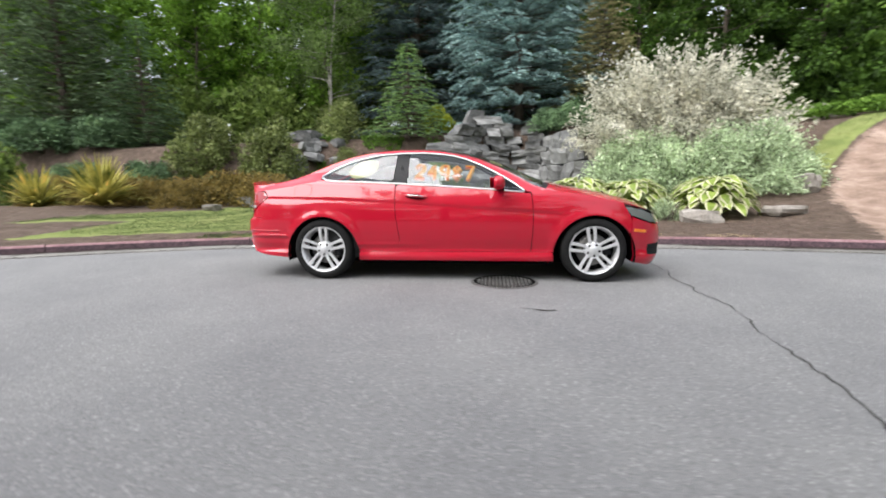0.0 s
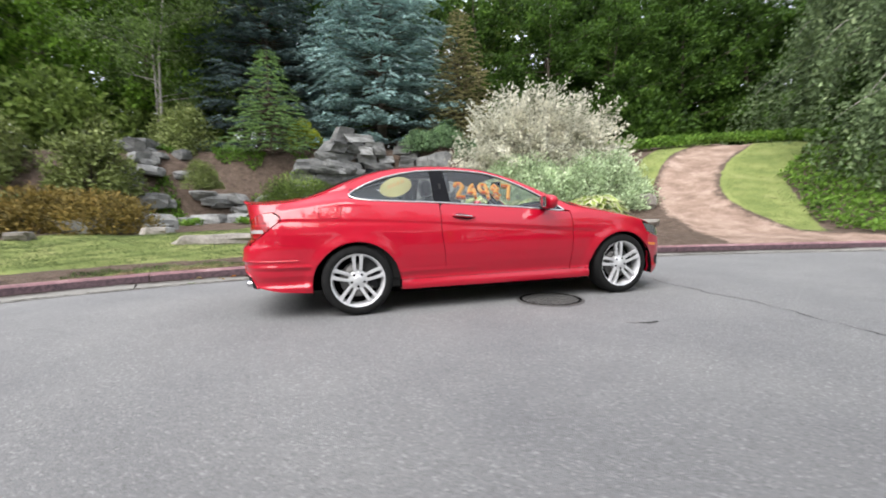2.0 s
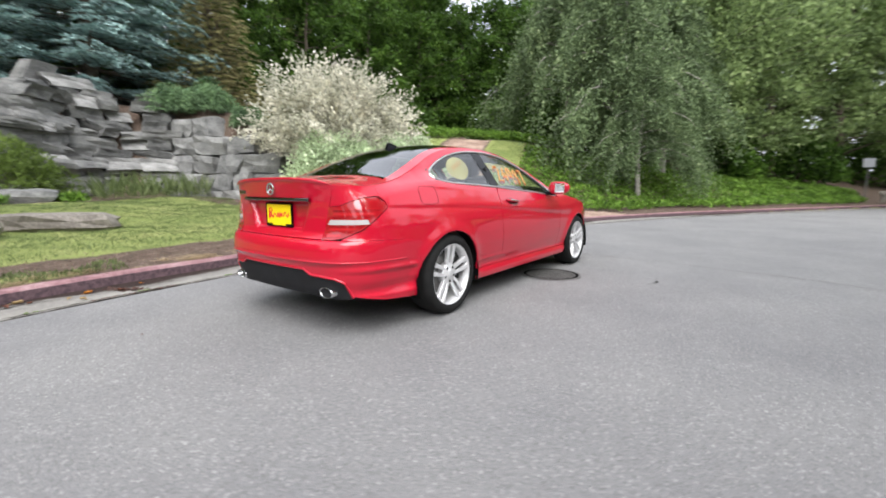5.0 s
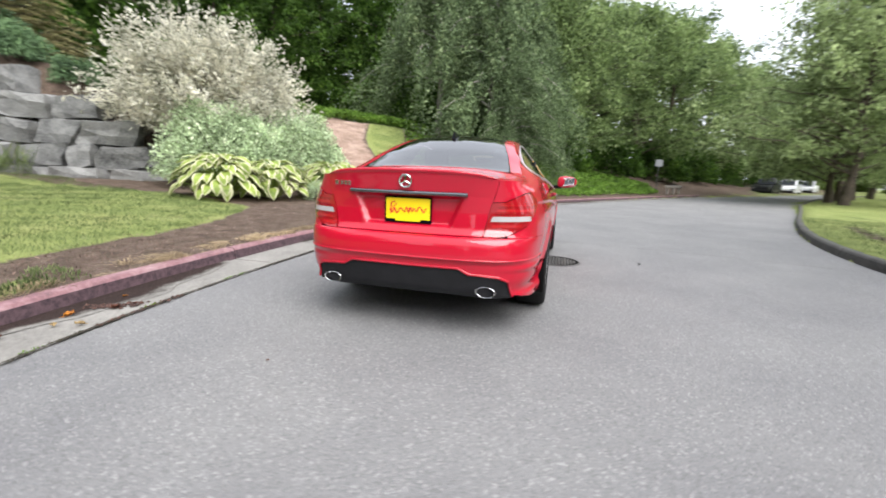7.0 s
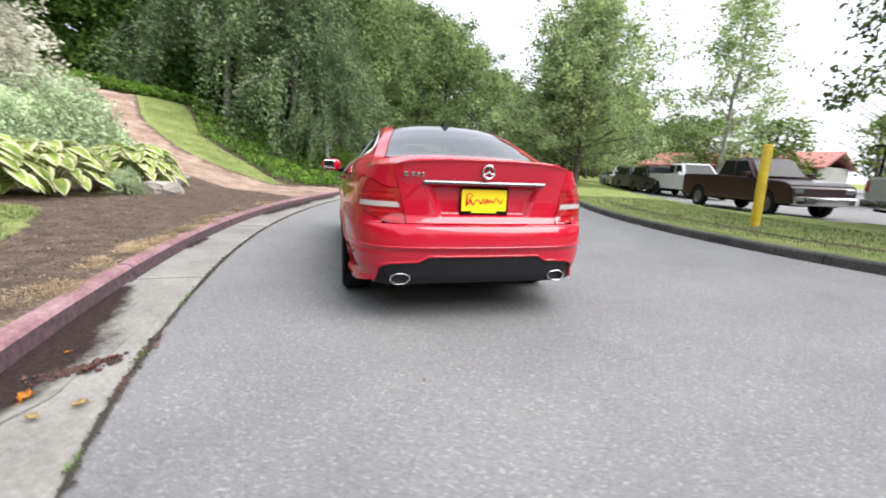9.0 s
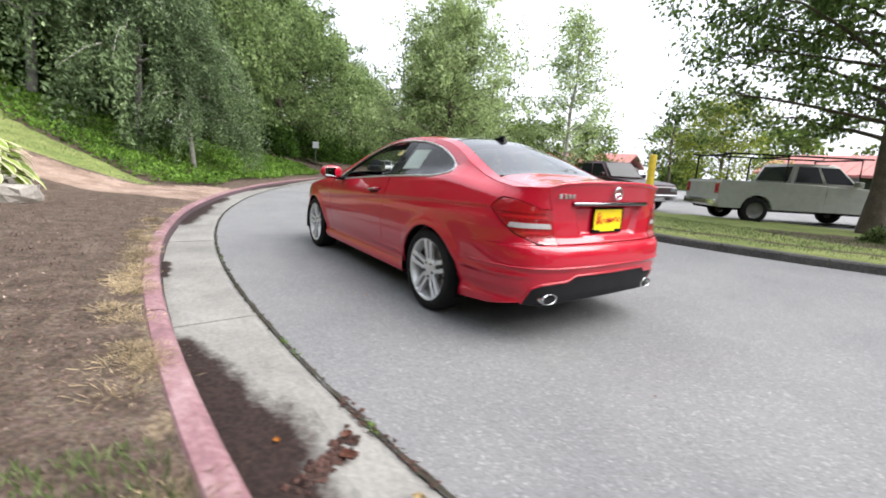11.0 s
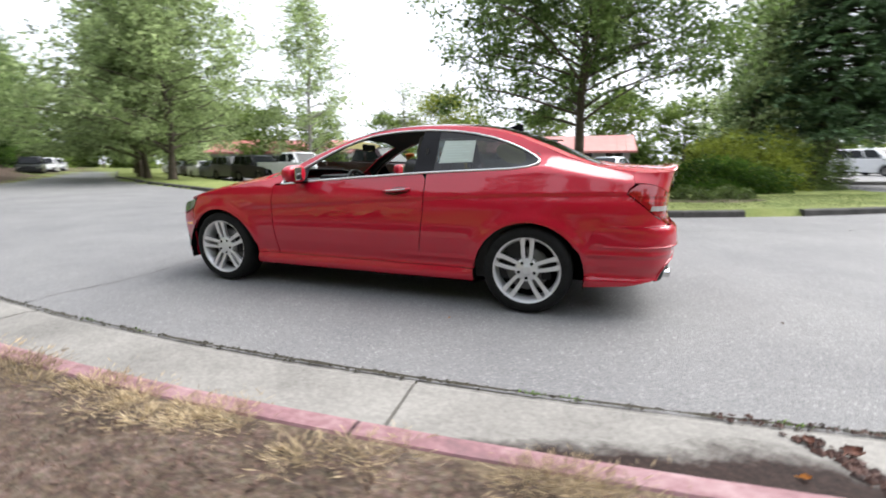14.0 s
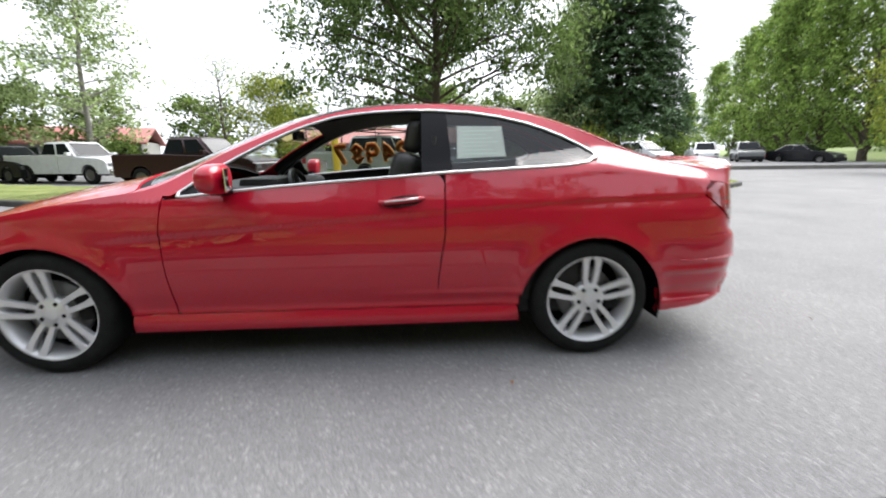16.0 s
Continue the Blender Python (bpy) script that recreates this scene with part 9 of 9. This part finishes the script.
def vehicle(kind, x, y, turn, paint, label, z=None, rack=False):
    s = SHAPES[kind]
    ob = tagged(empty(kind + "_vehicle" if kind != "pickup" else "pickup_truck", pose(x, y, float(lot_z(x)) if z is None else z, 0, 0, turn)), label, {"pickup": "pickup truck", "sedan": "car", "suv": "car", "van": "van"}[kind])
    W, r = s["W"], s["r"]
    # lower body: outline with wheel arches, drawn across, narrower at sill and shoulder
    tp = s["top"]
    low = []
    for ax in s["axles"]:
        low += [(ax - r * 1.22, s["sill"])] + [(ax + r * 1.22 * math.cos(a), r + r * 1.22 * math.sin(a)) for a in np.linspace(math.pi * 0.97, math.pi * 0.03, 9) if r + r * 1.22 * math.sin(a) > s["sill"]] + [(ax + r * 1.22, s["sill"])]
    outline = [(tp[0][0], tp[0][1])] + tp[1:-1] + [tp[-1]] + [(tp[-1][0] - 0.05, s["sill"])] + low[::-1] + [(tp[0][0] + 0.05, s["sill"])]
    bm = bmesh.new()
    rings = []
    zmax = max(p[1] for p in outline)
    for yy, shrink in ((W, 0.05), (W * 0.985, 0.0), (-W * 0.985, 0.0), (-W, 0.05)):
        ring = []
        for px, pz in outline:
            q = 0.94 if abs(yy) == W else 1.0
            ring.append(bm.verts.new((px * (1 if q == 1 else 0.985), yy if q == 1 else yy * 1.0, s["sill"] + (pz - s["sill"]) * (1 if q == 1 else 0.97))))
        rings.append(ring)
    n = len(outline)
    for a, b in zip(rings, rings[1:]):
        for i in range(n):
            j = (i + 1) % n
            bm.faces.new((a[i], a[j], b[j], b[i]))
    bm.faces.new(rings[0][::-1])
    bm.faces.new(rings[-1])
    long_edges = [e for e in bm.edges if abs(e.verts[0].co.y - e.verts[1].co.y) > W and e.verts[0].co.z > 0.6]
    bmesh.ops.bevel(bm, geom=long_edges, offset=0.07, segments=3, affect="EDGES")
    bmesh.ops.recalc_face_normals(bm, faces=bm.faces)
    body = part("body", bm, paint, ob)
    # cab
    xb, xt, ft, fb = s["cab"]
    bz, rz = s["belt"], s["roof"]
    wb, wt = W * 0.97, W * 0.78

    def ring_at(f):
        x0, x1, w, zz_ = xb + (xt - xb) * f, fb + (ft - fb) * f, wb + (wt - wb) * f, bz - 0.05 + (rz - bz + 0.05) * f
        return [(x0, -w, zz_), (x1, -w, zz_), (x1, w, zz_), (x0, w, zz_)]

    bm = bmesh.new()
    r0, r1 = [bm.verts.new(p) for p in ring_at(0)], [bm.verts.new(p) for p in ring_at(1)]
    for i in range(4):
        j = (i + 1) % 4
        bm.faces.new((r0[i], r0[j], r1[j], r1[i]))
    bm.faces.new(r1)
    bm.faces.new(r0[::-1])
    bmesh.ops.bevel(bm, geom=list(bm.edges), offset=0.06, segments=3, affect="EDGES")
    bmesh.ops.recalc_face_normals(bm, faces=bm.faces)
    part("cab", bm, paint, ob, "", True)

    # panes a little proud of the cab
    def pane(name, p, q, f0, f1, u0, u1):
        lo_, hi_ = ring_at(f0), ring_at(f1)
        quad = []
        for rr, u in ((lo_, u0), (lo_, u1), (hi_, u1), (hi_, u0)):
            a, b = Vector(rr[p]), Vector(rr[q])
            quad.append(a.lerp(b, u))
        nrm = (quad[1] - quad[0]).cross(quad[3] - quad[0]).normalized()
        bm = bmesh.new()
        f_ = [bm.verts.new(v + nrm * 0.008) for v in quad]
        b_ = [bm.verts.new(v - nrm * 0.03) for v in quad]
        bm.faces.new(f_)
        for i in range(4):
            j = (i + 1) % 4
            bm.faces.new((f_[j], f_[i], b_[i], b_[j]))
        part(name, bm, V_GLASS, ob)

    splits = {"pickup": [(0.05, 0.46), (0.52, 0.93)], "sedan": [(0.12, 0.47), (0.52, 0.90)], "suv": [(0.05, 0.34), (0.38, 0.64), (0.68, 0.93)], "van": [(0.04, 0.33), (0.36, 0.63), (0.66, 0.93)]}[kind]
    for u0, u1 in splits:
        pane("side_window", 0, 1, 0.17, 0.86, u0, u1)
        pane("side_window", 2, 3, 0.17, 0.86, 1 - u1, 1 - u0)
    pane("windscreen", 1, 2, 0.12, 0.90, 0.08, 0.92)
    pane("rear_screen", 3, 0, 0.2, 0.86, 0.10, 0.90)
    # wheels
    for ax in s["axles"]:
        for sg in (1, -1):
            w = empty("wheel", pose(ax, sg * (W - 0.12), r, 0, 0, 0 if sg > 0 else 180))
            w.parent = ob
            part("tyre", lathe([(r * 0.62, -0.1), (r * 0.9, -0.11), (r, -0.08), (r, 0.08), (r * 0.9, 0.11), (r * 0.62, 0.10)], 24), RUBBER, w, "", True)
            part("rim", lathe([(r * 0.62, 0.10), (r * 0.55, 0.06), (r * 0.2, 0.085), (0.0, 0.09)], 20), BRAKE, w, "", True)
    # lamps, bumpers, mirrors
    fx, rx = tp[-2][0], tp[1][0]
    lz = tp[-2][1] - 0.12
    for sg in (1, -1):
        part("head_lamp", box_bm(fx - 0.22, fx + 0.045, sg * W * 0.78 - 0.15, sg * W * 0.78 + 0.15, lz - 0.1, lz + 0.07, 0.03, 2), LAMP_CLEAR, ob)
        part("tail_lamp", box_bm(rx - 0.03, rx + 0.08, sg * W * 0.88 - 0.10, sg * W * 0.88 + 0.10, tp[1][1] - 0.42, tp[1][1] - 0.1, 0.02, 1), LAMP_RED, ob)
        part("door_mirror", box_bm(fb - 0.35, fb - 0.2, sg * (W + 0.1) - 0.1, sg * (W + 0.1) + 0.1, bz + 0.0, bz + 0.17, 0.03, 2), paint, ob)
        part("door_seam", box_bm((xb + fb) / 2 - 0.006, (xb + fb) / 2 + 0.006, sg * W * 0.97 - 0.03, sg * W * 0.97 + 0.033, s["sill"] + 0.08, bz, 0), DARK_VOID, ob)
    part("front_bumper", box_bm(fx - 0.05, s["L"] / 2 + 0.06, -W * 0.94, W * 0.94, s["sill"] - 0.03, s["sill"] + 0.24, 0.05, 2), BLACK_PLASTIC if kind != "pickup" else CHROME, ob)
    part("rear_bumper", box_bm(rx - 0.10, rx + 0.08, -W * 0.94, W * 0.94, s["sill"] + 0.02, s["sill"] + 0.24, 0.05, 2), BLACK_PLASTIC if kind != "pickup" else CHROME, ob)
    part("underbody", box_bm(rx + 0.15, fx - 0.2, -W * 0.75, W * 0.75, s["sill"] - 0.08, s["sill"] + 0.25, 0.03, 1), DARK_VOID, ob)
    if kind == "pickup":
        part("load_bed", box_bm(-2.80, -0.9, -W * 0.86, W * 0.86, 1.20, 1.285, 0.0), DARK_VOID, ob)
    if rack:
        tubes = []
        for px in (-2.7, -1.0, 1.1):
            tubes.append(tube_arrays([(px, -0.92, 1.2 if px < 0 else 1.55), (px, -0.9, 2.05), (px, 0.9, 2.05), (px, 0.92, 1.2 if px < 0 else 1.55)], [0.028] * 4, 6))
        for py in (-0.9, 0.9):
            tubes.append(tube_arrays([(-2.9, py, 2.08), (1.4, py, 2.08)], [0.028, 0.028], 6))
        part("ladder_rack", np_mesh("ladder_rack", *join_arrays(tubes), BLACK_PLASTIC, True), BLACK_PLASTIC, ob, "black tubular ladder rack")
    return ob


vehicle("pickup", 7.6, -13.9, 167, V_MAROON, "dark maroon pickup truck in the car park")
vehicle("pickup", 1.05, -14.6, 232, V_TAN, "greenish tan pickup truck with a ladder rack", rack=True)
vehicle("pickup", 15.6, -18.6, 165, V_WHITE, "white pickup truck in the car park")
vehicle("sedan", -2.6, -23.8, 68, V_SILVER, "silver saloon car in the car park")
vehicle("suv", 19.5, -19.6, 160, V_BLACK, "black off-roader in the car park")
vehicle("suv", 23.0, -21.0, 160, V_GREY, "dark grey off-roader in the car park")
for i, (x, y, m_, lab) in enumerate([(26.5, -22.8, V_BLUE, "dark blue saloon car in the car park"), (29.8, -24.5, V_WHITE, "white saloon car in the car park"), (33.2, -26.6, V_BLACK, "black saloon car in the car park"), (36.8, -28.8, V_SILVER, "silver saloon car in the car park"), (40.5, -31, V_GREY, "grey saloon car in the car park"), (44.5, -33.5, V_WHITE, "white saloon car in the car park")]):
    vehicle("sedan", x, y, 155, m_, lab)
vehicle("van", -19.3, -32.0, 109, V_WHITE, "white minivan parked by the trees", z=0.2)
vehicle("suv", -26.6, -34.4, 60, V_WHITE, "white estate car parked under the poplars", z=0.15)
vehicle("suv", -29.2, -32.6, 60, V_GREY, "grey estate car parked under the poplars", z=0.15)
vehicle("sedan", -31.6, -29.5, 110, V_BLACK, "black saloon car parked under the poplars", z=0.15)
vehicle("sedan", -34, -46, 70, V_SILVER, "silver saloon car in the far car park", z=0.2)
vehicle("suv", 50.0, -22.5, 148, V_BLACK, "dark car parked beside the far road", z=0.0)
vehicle("van", 58.0, -28.0, 148, V_WHITE, "white van parked beside the far road", z=0.0)
vehicle("van", 68.0, -34.5, 148, V_WHITE, "white van parked beside the far road", z=0.0)
